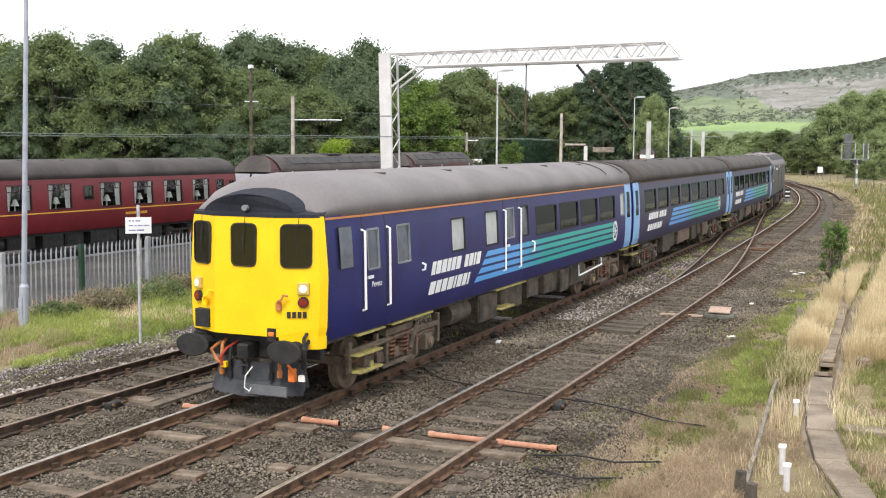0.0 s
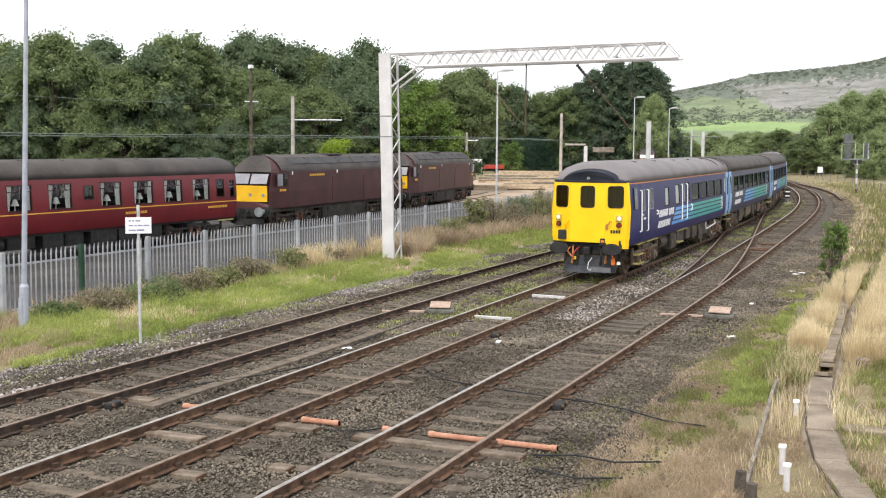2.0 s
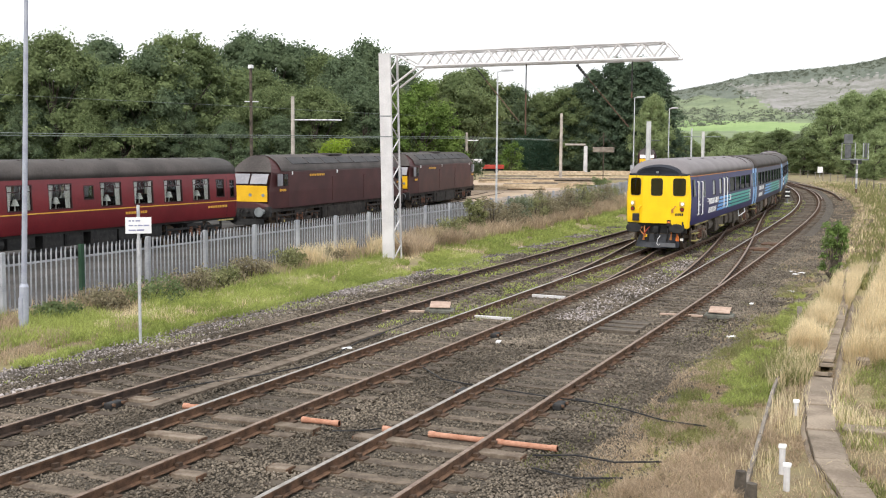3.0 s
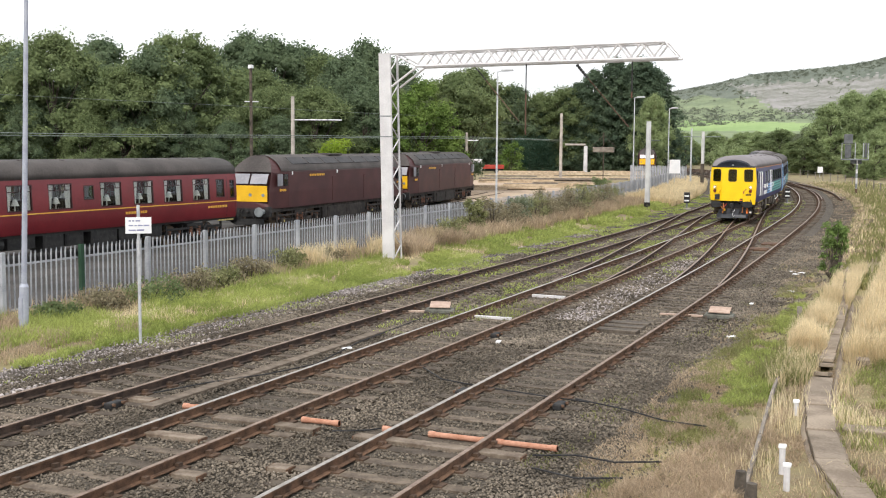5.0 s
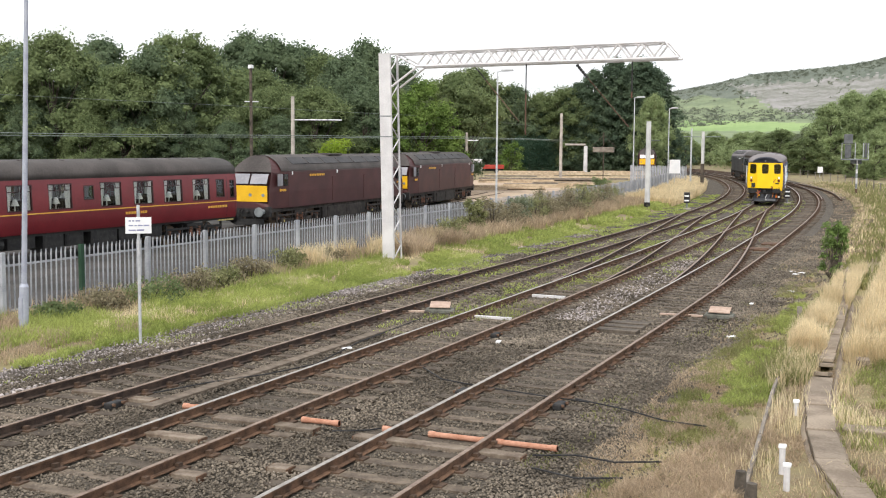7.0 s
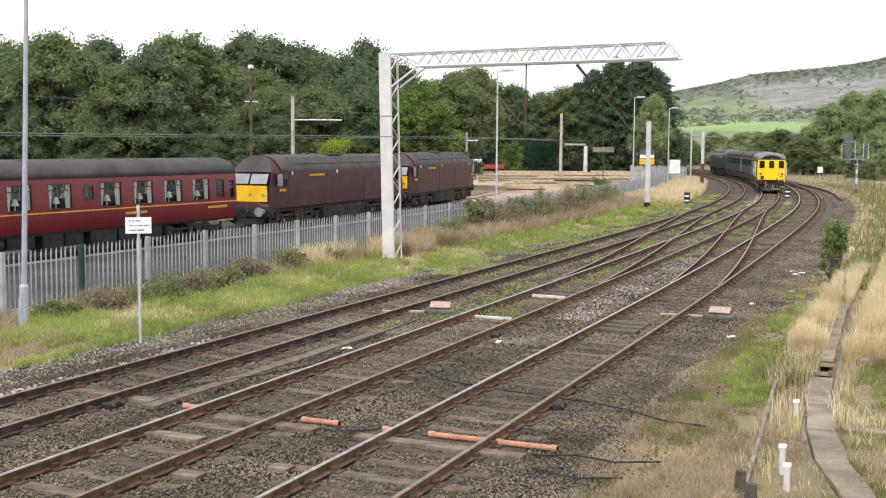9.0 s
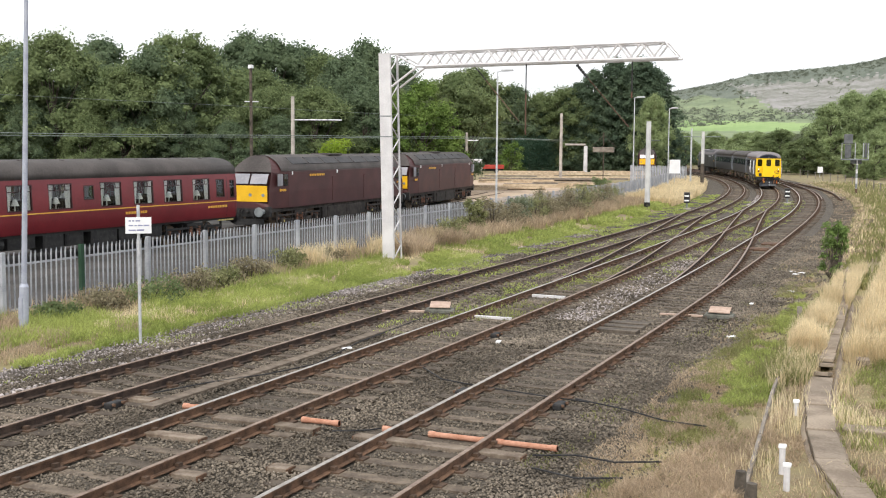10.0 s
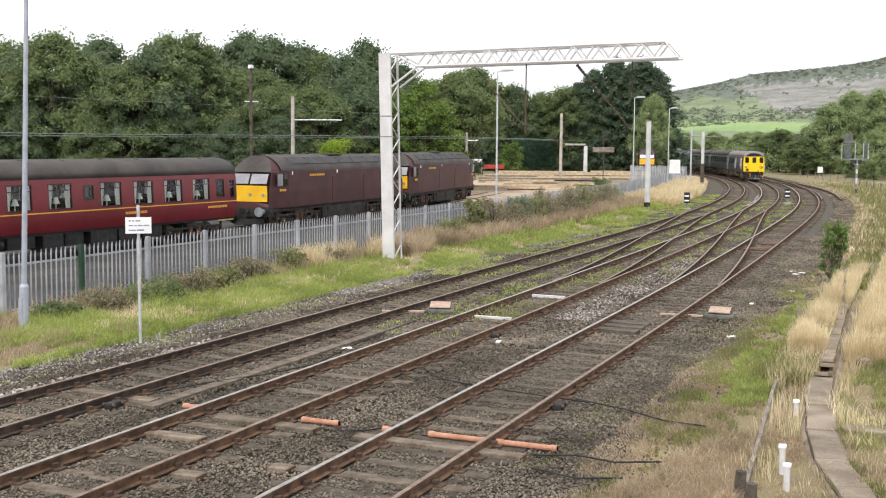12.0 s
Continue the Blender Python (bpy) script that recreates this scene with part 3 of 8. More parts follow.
def bogie(parent, y, base=2.6, r=0.457, mat=None, deep=0.0):
    mat = mat or M["underframe"]
    bm = bmesh.new()
    coils = []
    h = base / 2
    for sg in (-1, 1):
        x0, x1 = sorted((sg * 1.0, sg * 1.12))
        add_box(bm, x0, x1, -h - 0.55, -h + 0.45, 0.52, 0.66, bevel=0.02)
        add_box(bm, x0, x1, h - 0.45, h + 0.55, 0.52, 0.66, bevel=0.02)
        add_box(bm, x0, x1, -h + 0.35, h - 0.35, 0.34, 0.56, bevel=0.03)
        for yy in (-h, h):
            xa, xb = sorted((sg * 0.98, sg * 1.24))
            add_box(bm, xa, xb, yy - 0.17, yy + 0.17, 0.30, 0.62, bevel=0.03)
            add_tube(bm, (sg * 1.22, yy, 0.457), (sg * 1.28, yy, 0.457), 0.13, 0.11, n=12)
            for d in (-0.32, 0.32):
                coils.append(bmesh.new())
                add_path(coils[-1], [(sg * 1.06 + 0.085 * math.cos(0.785 * k), yy + d + 0.085 * math.sin(0.785 * k), 0.51 + 0.0075 * k) for k in range(39)], 0.019, n=5)
        for d in (-0.28, 0.28):
            coils.append(bmesh.new())
            add_path(coils[-1], [(sg * 1.12 + 0.11 * math.cos(0.785 * k), d + 0.11 * math.sin(0.785 * k), 0.41 + 0.0092 * k) for k in range(44)], 0.023, n=5)
        xa, xb = sorted((sg * 1.02, sg * 1.2))
        add_box(bm, xa, xb, -0.55, 0.55, 0.82, 0.95, bevel=0.02)
        add_tube(bm, (sg * 1.18, -h + 0.2, 0.72), (sg * 1.18, h - 0.2, 0.80), 0.035, n=6)
        add_tube(bm, (sg * 1.2, 0.45, 0.45), (sg * 1.2, 0.75, 0.9), 0.05, n=8)
    add_box(bm, -1.0, 1.0, -0.35, 0.35, 0.42, 0.95, bevel=0.02)
    for yy in (-h - 0.5, h + 0.5):
        add_box(bm, -1.0, 1.0, yy - 0.05, yy + 0.05, 0.52, 0.66)
    for sg in (-1, 1):
        # brake gear, lower sill and dampers along the frame
        xa, xb = sorted((sg * 1.10, sg * 1.18))
        add_box(bm, xa, xb, -h - 0.62, h + 0.62, 0.70, 0.80, bevel=0.015)
        add_box(bm, xa, xb, -0.62, 0.62, 0.24, 0.32, bevel=0.015)
        for d in (-0.85, -0.45, 0.45, 0.85):
            add_box(bm, xa, xb, d - 0.04, d + 0.04, 0.26, 0.92, bevel=0.01)
        for d in (-h - 0.58, h + 0.58):
            add_box(bm, xa, xb, d - 0.05, d + 0.05, 0.36, 0.94, bevel=0.01)
    b = part("bogie", bm, mat, parent)
    b.location = (0, y, 0)
    for c in coils:
        part("coil_spring", c, M["spring_rust"], b)
    ws = [wheelset(b, -h, r), wheelset(b, h, r)]
    for sg in (-1, 1):
        for yy in (-h, h):
            tube_part("axle_cap", (sg * 1.27, yy, 0.457), (sg * 1.295, yy, 0.457), 0.07, M["step_yellow"] if deep == 0 and yy < 0 else M["brown_dust"], b, n=10)
    return b


def bars(parent, sgn, y0, y1, z0, z1, count, mat, slant=0.0, seed=1, gap=0.28, name="lettering", label=""):
    """Unlettered blocks that stand for painted words."""
    rnd = random.Random(seed)
    bm = bmesh.new()
    # plain blocks of uneven width
    wide = [rnd.choice((0.55, 0.9, 1.0, 1.0, 1.1)) for _ in range(count)]
    unit = (y1 - y0) / sum(wide)
    at = y0
    x = lambda z: sgn * (side_x(z) + 0.004)
    for i in range(count):
        a, b = at, at + (wide[i] - gap * 0.75) * unit
        at += wide[i] * unit
        q = [bm.verts.new((x(z0 + (z1 - z0) * t) + d * sgn, (a, b)[k] + slant * t, z0 + (z1 - z0) * t)) for d in (0, 0.004) for t in (0, 1) for k in (0, 1)]
        for f in ((0, 1, 3, 2), (4, 6, 7, 5), (0, 4, 5, 1), (2, 3, 7, 6), (0, 2, 6, 4), (1, 5, 7, 3)):
            bm.faces.new([q[j] for j in f])
    return part(name, bm, mat, parent, label)


def window_set(parent, ya, yb, za, zb, sgn, frame_mat, glass, narrow=0.0, top_light=False, bar=0.035):
    """Frame that lines an opening, with its pane set back, and a top light's bar where there is one."""
    bm = bmesh.new()
    xo = lambda z: sgn * (side_x(z) - narrow + 0.008)
    xi = lambda z: sgn * (side_x(z) - narrow - 0.045)
    for (y0, y1, z0, z1) in ((ya - 0.01, ya + bar, za, zb), (yb - bar, yb + 0.01, za, zb), (ya + bar, yb - bar, za - 0.01, za + bar), (ya + bar, yb - bar, zb - bar, zb + 0.01)) + (((ya + bar, yb - bar, zb - 0.26, zb - 0.23),) if top_light else ()):
        q = [bm.verts.new((f(z), y, z)) for f in (xo, xi) for z in (z0, z1) for y in (y0, y1)]
        for f in ((0, 1, 3, 2), (4, 6, 7, 5), (0, 4, 5, 1), (2, 3, 7, 6), (0, 2, 6, 4), (1, 5, 7, 3)):
            bm.faces.new([q[j] for j in f])
    w = part("window", bm, frame_mat, parent)
    patch("pane", ya, yb, za, zb, glass, w, out=-0.028, sgn=sgn, depth=0.006, narrow=narrow)
    return w


def buffer_part(parent, x, y, sgn, oval=True, mat=None):
    """Sprung buffer whose head points along sgn."""
    bm = bmesh.new()
    add_tube(bm, (x, y - sgn * 0.5, 1.0), (x, y - sgn * 0.16, 1.0), 0.13, 0.115, n=12)
    add_tube(bm, (x, y - sgn * 0.2, 1.0), (x, y - sgn * 0.04, 1.0), 0.08, n=10)
    n = 20
    rx, rz = (0.31, 0.19) if oval else (0.25, 0.25)
    rings = []
    for d, f in ((-0.045, 0.85), (-0.04, 1.0), (-0.01, 1.0), (0.0, 0.93)):
        rings.append([bm.verts.new((x + rx * f * math.cos(2 * math.pi * i / n), y + sgn * d, 1.0 + rz * f * math.sin(2 * math.pi * i / n))) for i in range(n)])
    for A, B in zip(rings, rings[1:]):
        for i in range(n):
            bm.faces.new((A[i], A[(i + 1) % n], B[(i + 1) % n], B[i]))
    bm.faces.new(rings[0])
    bm.faces.new(rings[-1])
    return part("buffer", bm, mat or M["rubber"], parent, "black sprung buffer with an oval head")


HALF = 9.85


def underframe_gear(parent, seed, mat=None):
    rnd = random.Random(seed)
    bm = bmesh.new()
    add_box(bm, -1.22, 1.22, -HALF + 0.1, HALF - 0.1, 1.0, 1.16)
    part("underframe", bm, mat or M["underframe"], parent)
    y = -4.3
    while y < 4.2:
        w = rnd.uniform(0.7, 1.5)
        d = rnd.uniform(0.42, 0.62)
        for sg in (-1, 1):
            b = bmesh.new()
            x0, x1 = sorted((sg * 0.55, sg * rnd.uniform(1.12, 1.25)))
            if rnd.random() < 0.3:
                add_tube(b, (sg * 0.95, y, 0.78), (sg * 0.95, y + w, 0.78), 0.24, n=14)
                part("air_tank", b, mat or M["underframe"], parent)
            else:
                add_box(b, x0, x1, y, y + w, 1.0 - d, 1.02, bevel=0.02)
                add_box(b, x0 - 0.012, x1 + 0.012, y + 0.06, y + w - 0.06, 1.0 - d + 0.08, 0.95)
                for k in range(3):
                    add_box(b, x0 - 0.02, x1 + 0.02, y + 0.1, y + w - 0.1, 1.0 - d + 0.13 + k * 0.1, 1.0 - d + 0.15 + k * 0.1)
                part("equipment_box", b, mat or (M["underframe"] if rnd.random() < 0.6 else M["brown_dust"]), parent)
        y += w + rnd.uniform(0.1, 0.5)


def end_wall(parent, y, mat, name="end_wall", gangway=True):
    bm = bmesh.new()
    pts = [(sg * x, z) for sg, seq in ((1, SIDE), (-1, tuple(reversed(SIDE)))) for x, z in seq]
    s = 1 if y > 0 else -1
    A = [bm.verts.new((x * 0.985, y, z)) for x, z in pts]
    B = [bm.verts.new((x * 0.985, y - s * 0.06, z)) for x, z in pts]
    bm.faces.new(A)
    bm.faces.new(B[::-1])
    for i in range(len(A)):
        bm.faces.new((A[i], A[(i + 1) % len(A)], B[(i + 1) % len(A)], B[i]))
    w = part(name, bm, mat, parent)
    if gangway:
        b = bmesh.new()
        y0, y1 = sorted((y + s * 0.004, y + s * 0.20))
        add_box(b, -0.46, 0.46, y0, y1, 1.1, 3.22, bevel=0.04)
        for k in range(3):
            yy = y + s * (0.03 + 0.06 * k)
            add_box(b, -0.50, 0.50, min(yy, yy + s * 0.02), max(yy, yy + s * 0.02), 1.08, 3.26)
        part("gangway", b, M["rubber"], parent)
    return w


def stripes(parent, y0, y1, sgn=1, z0=1.40, z1=2.06):
    pitch = (z1 - z0) / 4
    for k in range(4):
        za = z0 + k * pitch
        ya = y0 + 0.20 * k
        patch("stripe", ya, y1 - 0.10 * (3 - k) ** 0.5, za, za + pitch * 0.67, M["stripe"], parent, out=0.005, slant=0.14, depth=0.008, sgn=sgn)
    bm = bmesh.new()
    zc, r, n = (z0 + z1) / 2, (z1 - z0) * 0.46, 24
    xs = sgn * (side_x(zc) + 0.010)
    for (ra, rb) in ((r, r * 0.74),):
        A = [bm.verts.new((xs, y1 - 0.05 + 0.9 * ra * math.cos(2 * math.pi * i / n), zc + ra * math.sin(2 * math.pi * i / n))) for i in range(n)]
        B = [bm.verts.new((xs, y1 - 0.05 + 0.9 * rb * math.cos(2 * math.pi * i / n), zc + rb * math.sin(2 * math.pi * i / n))) for i in range(n)]
        for i in range(n):
            bm.faces.new((A[i], A[(i + 1) % n], B[(i + 1) % n], B[i]))
    for k in range(4):
        a = math.pi * k / 4
        d = Vector((0, math.cos(a), math.sin(a)))
        e = Vector((0, -math.sin(a), math.cos(a))) * 0.02
        c = Vector((xs, y1 - 0.05, zc))
        bm.faces.new([bm.verts.new(v) for v in (c + d * r * 0.7 + e, c - d * r * 0.7 + e, c - d * r * 0.7 - e, c + d * r * 0.7 - e)])
    part("emblem", bm, M["white_line"], parent, "round pale emblem of plain spokes")


def handrail(parent, y, z0, z1, sgn=1):
    bm = bmesh.new()
    xa, xb = side_x(z0), side_x(z1)
    add_path(bm, [(sgn * (xa + 0.0), y, z0), (sgn * (xa + 0.06), y, z0 + 0.02), (sgn * (xb + 0.07), y, z1 - 0.02), (sgn * xb, y, z1)], 0.022, n=8)
    part("handrail", bm, M["white_line"], parent, "white-painted handrail")


def step_board(parent, y0, y1, z, x=1.30, mat=None):
    for sg in (-1, 1):
        a, b = sorted((sg * (x - 0.24), sg * (x + 0.06)))
        box_part("step_board", (a, b, y0, y1, z - 0.035, z), mat or M["step_yellow"], parent, "worn yellow-edged step board")


def driving_coach():
    """Blue driving van trailer with a full yellow cab end, cab towards -y."""
    v = thing("driving_coach", "dark blue driving coach with a yellow cab end and green stripes", "train coach")
    L0 = -HALF
    win = [(L0 + 0.42, L0 + 0.85, 2.25, 2.92), (L0 + 1.33, L0 + 1.78, 2.15, 2.84), (L0 + 2.5, L0 + 3.05, 2.15, 2.84), (L0 + 5.0, L0 + 5.72, 2.15, 2.81),
           (L0 + 6.9, L0 + 7.66, 2.12, 2.85), (L0 + 8.18, L0 + 8.72, 2.18, 2.86), (L0 + 9.15, L0 + 9.72, 2.17, 2.87)]
    big = [(L0 + 10.25 + 1.92 * k, L0 + 11.95 + 1.92 * k, 2.12, 2.80) for k in range(4)]
    small = [(L0 + 18.35, L0 + 18.85, 2.15, 2.82)]
    for sg in (-1, 1):
        patch("cantrail_line", L0 + 0.12, L0 + 1.33, 3.06, 3.095, M["orange_line"], v, out=0.012, sgn=sg, depth=0.02)
        patch("cantrail_line", L0 + 1.33, HALF, 3.06, 3.095, M["orange_line"], v, out=0.012, sgn=sg, depth=0.02)
        # left side takes the greyed copy; its haze and low light are in the colour
        side_wall(L0 + 0.098, HALF - 0.75, win + big + small, sg, M["blue"] if sg > 0 else M["blue_hazed"], v)
        for i, w in enumerate(win):
            window_set(v, *w, sg, M["grey_paint"] if i in (1, 2, 5) else M["rubber"], M["frosted"] if i in (3, 4) else M["pane_blue_grey"], bar=0.022)
        for w in big:
            window_set(v, *w, sg, M["rubber"], M["glass_dark"], bar=0.022)
        for w in small:
            window_set(v, *w, sg, M["grey_paint"], M["frosted"])
        # passenger door at the inner end
        d = patch("door", HALF - 0.74, HALF - 0.01, 1.12, 3.10, M["door_blue"] if sg > 0 else M["door_hazed"], v, out=0.012, sgn=sg, depth=0.06, label="pale passenger door")
        patch("door_window", HALF - 0.56, HALF - 0.22, 2.05, 2.85, M["glass_dark"], d, out=0.018, sgn=sg, depth=0.008)
        # crew doors, as panels with their gaps
        for (a, b) in ((1.2, 2.05), (8.05, 9.0)):
            for y in (a, b):
                patch("door_edge", L0 + y - 0.012, L0 + y + 0.012, 1.2, 3.05, M["black_paint"], v, out=0.003, sgn=sg, depth=0.006)
            handrail(v, L0 + a - 0.03, 1.48, 2.84, sg)
            handrail(v, L0 + b + 0.05, 1.46, 2.84, sg)
            patch("door_handle", L0 + a + 0.10, L0 + a + 0.28, 2.0, 2.05, M["white_line"], v, out=0.03, sgn=sg, depth=0.03)
        handrail(v, L0 + 3.55, 1.93, 2.06, sg)
        handrail(v, L0 + 9.95, 1.75, 2.0, sg)
        if sg < 0:
            continue
        stripes(v, L0 + 6.25, L0 + 17.75, sg)
        # words in white block shapes
        bars(v, sg, L0 + 3.95, L0 + 5.45, 1.79, 2.04, 6, M["white_line"], 0.10, 3, label="white slanted lettering blocks")
        bars(v, sg, L0 + 5.62, L0 + 6.55, 1.79, 2.04, 4, M["white_line"], 0.10, 4, label="white slanted lettering blocks")
        bars(v, sg, L0 + 3.85, L0 + 5.95, 1.42, 1.66, 8, M["white_line"], 0.10, 5, label="white slanted lettering blocks")
        word = bpy.data.curves.new("notice", "FONT")
        word.body, word.size, word.extrude = "Private", 0.14, 0.002
        word.materials.append(M["white_line"])
        drawn = new("notice", word)
        notice = mesh_part("notice", bpy.data.meshes.new_from_object(drawn), [], v)
        bpy.data.objects.remove(drawn)
        notice.matrix_basis = pose(sg * (side_x(1.88) + 0.022), L0 + 1.42 if sg > 0 else L0 + 1.87, 1.85, 90, 0, 90 * sg)
        tagged(notice, "small white painted word on the cab door")
    roof = smooth_roof(roof_mesh(L0 + 0.04, HALF, M["roof_grey"], v, dome0=1.15))
    # raised ribs and ventilators on the roof
    for y in (-6.4, -3.2, 0.3, 3.4, 6.6):
        for x in (-0.55, 0.55):
            bm = bmesh.new()
            add_tube(bm, (x, y, 3.66), (x, y, 3.75), 0.16, 0.13, n=12)
            part("roof_ventilator", bm, M["roof_dark"], v)
    for y in (7.3, 9.2):
        bm = bmesh.new()
        for i in range(8):
            a0, a1 = math.pi * (0.12 + 0.38 * i / 8), math.pi * (0.12 + 0.38 * (i + 1) / 8)
            add_tube(bm, (1.345 * math.cos(a0), y, 3.11 + 0.69 * math.sin(a0) ** 0.75), (1.345 * math.cos(a1), y, 3.11 + 0.69 * math.sin(a1) ** 0.75), 0.02, n=4)
        part("roof_rib", bm, M["roof_dark"], v)
    # cab front: a centre panel and two raked flanks
    prof = [(-1.31, 0.10), (-1.225, -0.02), (-0.56, -0.32), (0.56, -0.32), (1.225, -0.02), (1.31, 0.10)]
    levels = [(1.19, 0.965), (1.34, 0.985), (2.1, 1.0), (2.28, 1.0), (2.98, 0.985), (3.12, 0.975)]
    bm = bmesh.new()
    rows = []
    for z, f in levels:
        edge = side_x(z) - 0.0915
        full = [(-edge, 0.10), (0.085 - edge, -0.02), prof[2], prof[3], (edge - 0.085, -0.02), (edge, 0.10)]
        rows.append([bm.verts.new((x, L0 + y * (1 if z < 2.9 else 0.92), z)) for x, y in full])
    for A, B in zip(rows, rows[1:]):
        for i in range(len(prof) - 1):
            bm.faces.new((A[i], A[i + 1], B[i + 1], B[i]))
    front = part("cab_front", bm, M["yellow"], v, "bright yellow cab front")
    # skirt below the front that reaches down beside one buffer
    bm = bmesh.new()
    A = [bm.verts.new((x, L0 + y, 1.20)) for x, y in ((0.62, -0.288), (1.185, -0.022), (1.268, 0.10))]
    B = [bm.verts.new((x, L0 + y, 0.99)) for x, y in ((0.64, -0.285), (1.18, -0.022), (1.262, 0.10))]
    for i in range(2):
        bm.faces.new((A[i], A[i + 1], B[i + 1], B[i]))
    geo = bmesh.ops.extrude_face_region(bm, geom=bm.faces[:])
    bmesh.ops.translate(bm, vec=(0, 0.03, 0), verts=[g for g in geo["geom"] if isinstance(g, bmesh.types.BMVert)])
    part("cab_skirt", bm, M["yellow"], v)
    # black box set proud of the front, standing for a shaded notch
    box_part("hose_recess", (0.43, 0.59, L0 - 0.328, L0 - 0.2, 1.12, 1.33), M["black_paint"], v)
    box_part("hose_clip", (0.46, 0.56, L0 - 0.345, L0 - 0.3, 1.20, 1.27), M["orange"], v, bevel=0.01)
    # windscreens: rounded rubber surround, dark glass
    def screen(cx, cz, w, h, skew, y):
        m = Matrix.Translation((cx, L0 + y, cz)) @ Matrix.Rotation(skew, 4, "Z")
        def outline(b, hw, hh, r, yy):
            ring = []
            for qx, qz, a0 in ((1, 1, 0), (-1, 1, 90), (-1, -1, 180), (1, -1, 270)):
                for k in range(4):
                    a = radians(a0 + 30 * k)
                    ring.append(b.verts.new((qx * (hw - r) + r * math.cos(a), yy, qz * (hh - r) + r * math.sin(a))))
            return ring
        b = bmesh.new()
        O = outline(b, w / 2 + 0.018, h / 2 + 0.018, 0.09, -0.022)
        I = outline(b, w / 2, h / 2, 0.08, -0.022)
        O2 = outline(b, w / 2 + 0.024, h / 2 + 0.024, 0.10, 0.02)
        n = len(O)
        for i in range(n):
            j = (i + 1) % n
            b.faces.new((O[i], O[j], I[j], I[i]))
            b.faces.new((O2[i], O2[j], O[j], O[i]))
        b.transform(m)
        s = part("windscreen", b, M["rubber"], v, "rubber-edged cab windscreen")
        b = bmesh.new()
        b.faces.new(outline(b, w / 2, h / 2, 0.08, -0.016))
        b.faces.new(outline(b, w / 2, h / 2, 0.08, -0.006)[::-1])
        b.transform(m)
        part("pane", b, M["glass_screen"], s)
        b = bmesh.new()
        add_tube(b, (0.05, -0.035, h / 2 + 0.12), (0.02, -0.04, h * 0.12), 0.006, n=5)
        add_tube(b, (0.02, -0.04, -h * 0.22), (0.0, -0.04, h * 0.28), 0.007, n=5)
        b.transform(m)
        part("wiper", b, M["black_paint"], s)
    flank = math.atan2(0.30, 0.665)
    screen(-0.885, 2.65, 0.45, 0.66, -flank, -0.178)
    screen(0.0, 2.65, 0.43, 0.66, 0.0, -0.318)
    screen(0.885, 2.65, 0.47, 0.66, flank, -0.178)
    # dark brow over the windscreens
    bm = bmesh.new()
    n = 16
    A = [bm.verts.new((0.86 * math.cos(math.pi * i / n), L0 - 0.26 + 0.10 * abs(math.cos(math.pi * i / n)), 3.13 + 0.33 * math.sin(math.pi * i / n))) for i in range(n + 1)]
    B = [bm.verts.new((1.05 * math.cos(math.pi * i / n), L0 + 0.35, 3.13 + 0.42 * math.sin(math.pi * i / n))) for i in range(n + 1)]
    bm.faces.new(A)
    for i in range(n):
        bm.faces.new((A[i], A[i + 1], B[i + 1], B[i]))
    part("roof_brow", bm, M["roof_band"], v, "near-black domed panel over the cab")
    bm = bmesh.new()
    add_tube(bm, (0, L0 - 0.30, 3.24), (0, L0 - 0.22, 3.24), 0.05, n=10)
    part("marker_lamp", bm, M["grey_paint"], v)
    # gutter over the cab
    bm = bmesh.new()
    top = [(-1.25, 0.12), (-1.165, -0.02), (-0.56, -0.30), (0.56, -0.30), (1.165, -0.02), (1.25, 0.12)]
    A = [bm.verts.new((x, L0 + y, 3.10)) for x, y in top]
    B = [bm.verts.new((x * 0.99, L0 + y + 0.0, 3.15)) for x, y in top]
    C = [bm.verts.new((x * 0.9, L0 + 0.55, 3.30)) for x, y in top]
    for i in range(5):
        bm.faces.new((A[i], A[i + 1], B[i + 1], B[i]))
        bm.faces.new((B[i], B[i + 1], C[i + 1], C[i]))
    part("cab_gutter", bm, M["roof_band"], v)
    # lamps
    for sx in (-1, 1):
        cx = sx * 0.99
        yy = -0.135
        m = Matrix.Translation((cx, L0 + yy, 0)) @ Matrix.Rotation(sx * flank, 4, "Z")
        bm = bmesh.new()
        add_box(bm, -0.10, 0.10, -0.05, 0.05, 1.875, 2.075, bevel=0.02)
        bm.transform(m)
        part("lamp_housing", bm, M["cream_yellow"], v, "pale yellow square lamp housing")
        bm = bmesh.new()
        add_tube(bm, (0, -0.062, 1.975), (0, -0.04, 1.975), 0.060, 0.066, n=18)
        bm.transform(m)
        part("headlight", bm, M["headlight"], v, "lit white headlight")
        bm = bmesh.new()
        add_tube(bm, (0, -0.05, 1.755), (0, 0.03, 1.755), 0.088, n=18)
        bm.transform(m)
        t = part("tail_lamp", bm, M["black_paint"], v)
        bm = bmesh.new()
        add_tube(bm, (0, -0.056, 1.755), (0, -0.05, 1.755), 0.064, n=18)
        bm.transform(m)
        part("lens", bm, M["red_lens"], t, "dull red tail lamp lens")
        # jumper cable and its socket inboard of the lamps
        bm = bmesh.new()
        m2 = Matrix.Translation((sx * 0.70, L0 - 0.30, 0))
        add_path(bm, [(0.10, 0, 1.86), (0.05, -0.05, 1.88), (0.02, -0.07, 1.80), (-0.04, -0.06, 1.78), (-0.06, -0.03, 1.70)], 0.022, n=6)
        add_box(bm, -0.10, -0.02, -0.05, 0.03, 1.62, 1.76, bevel=0.01)
        bm.transform(m2)
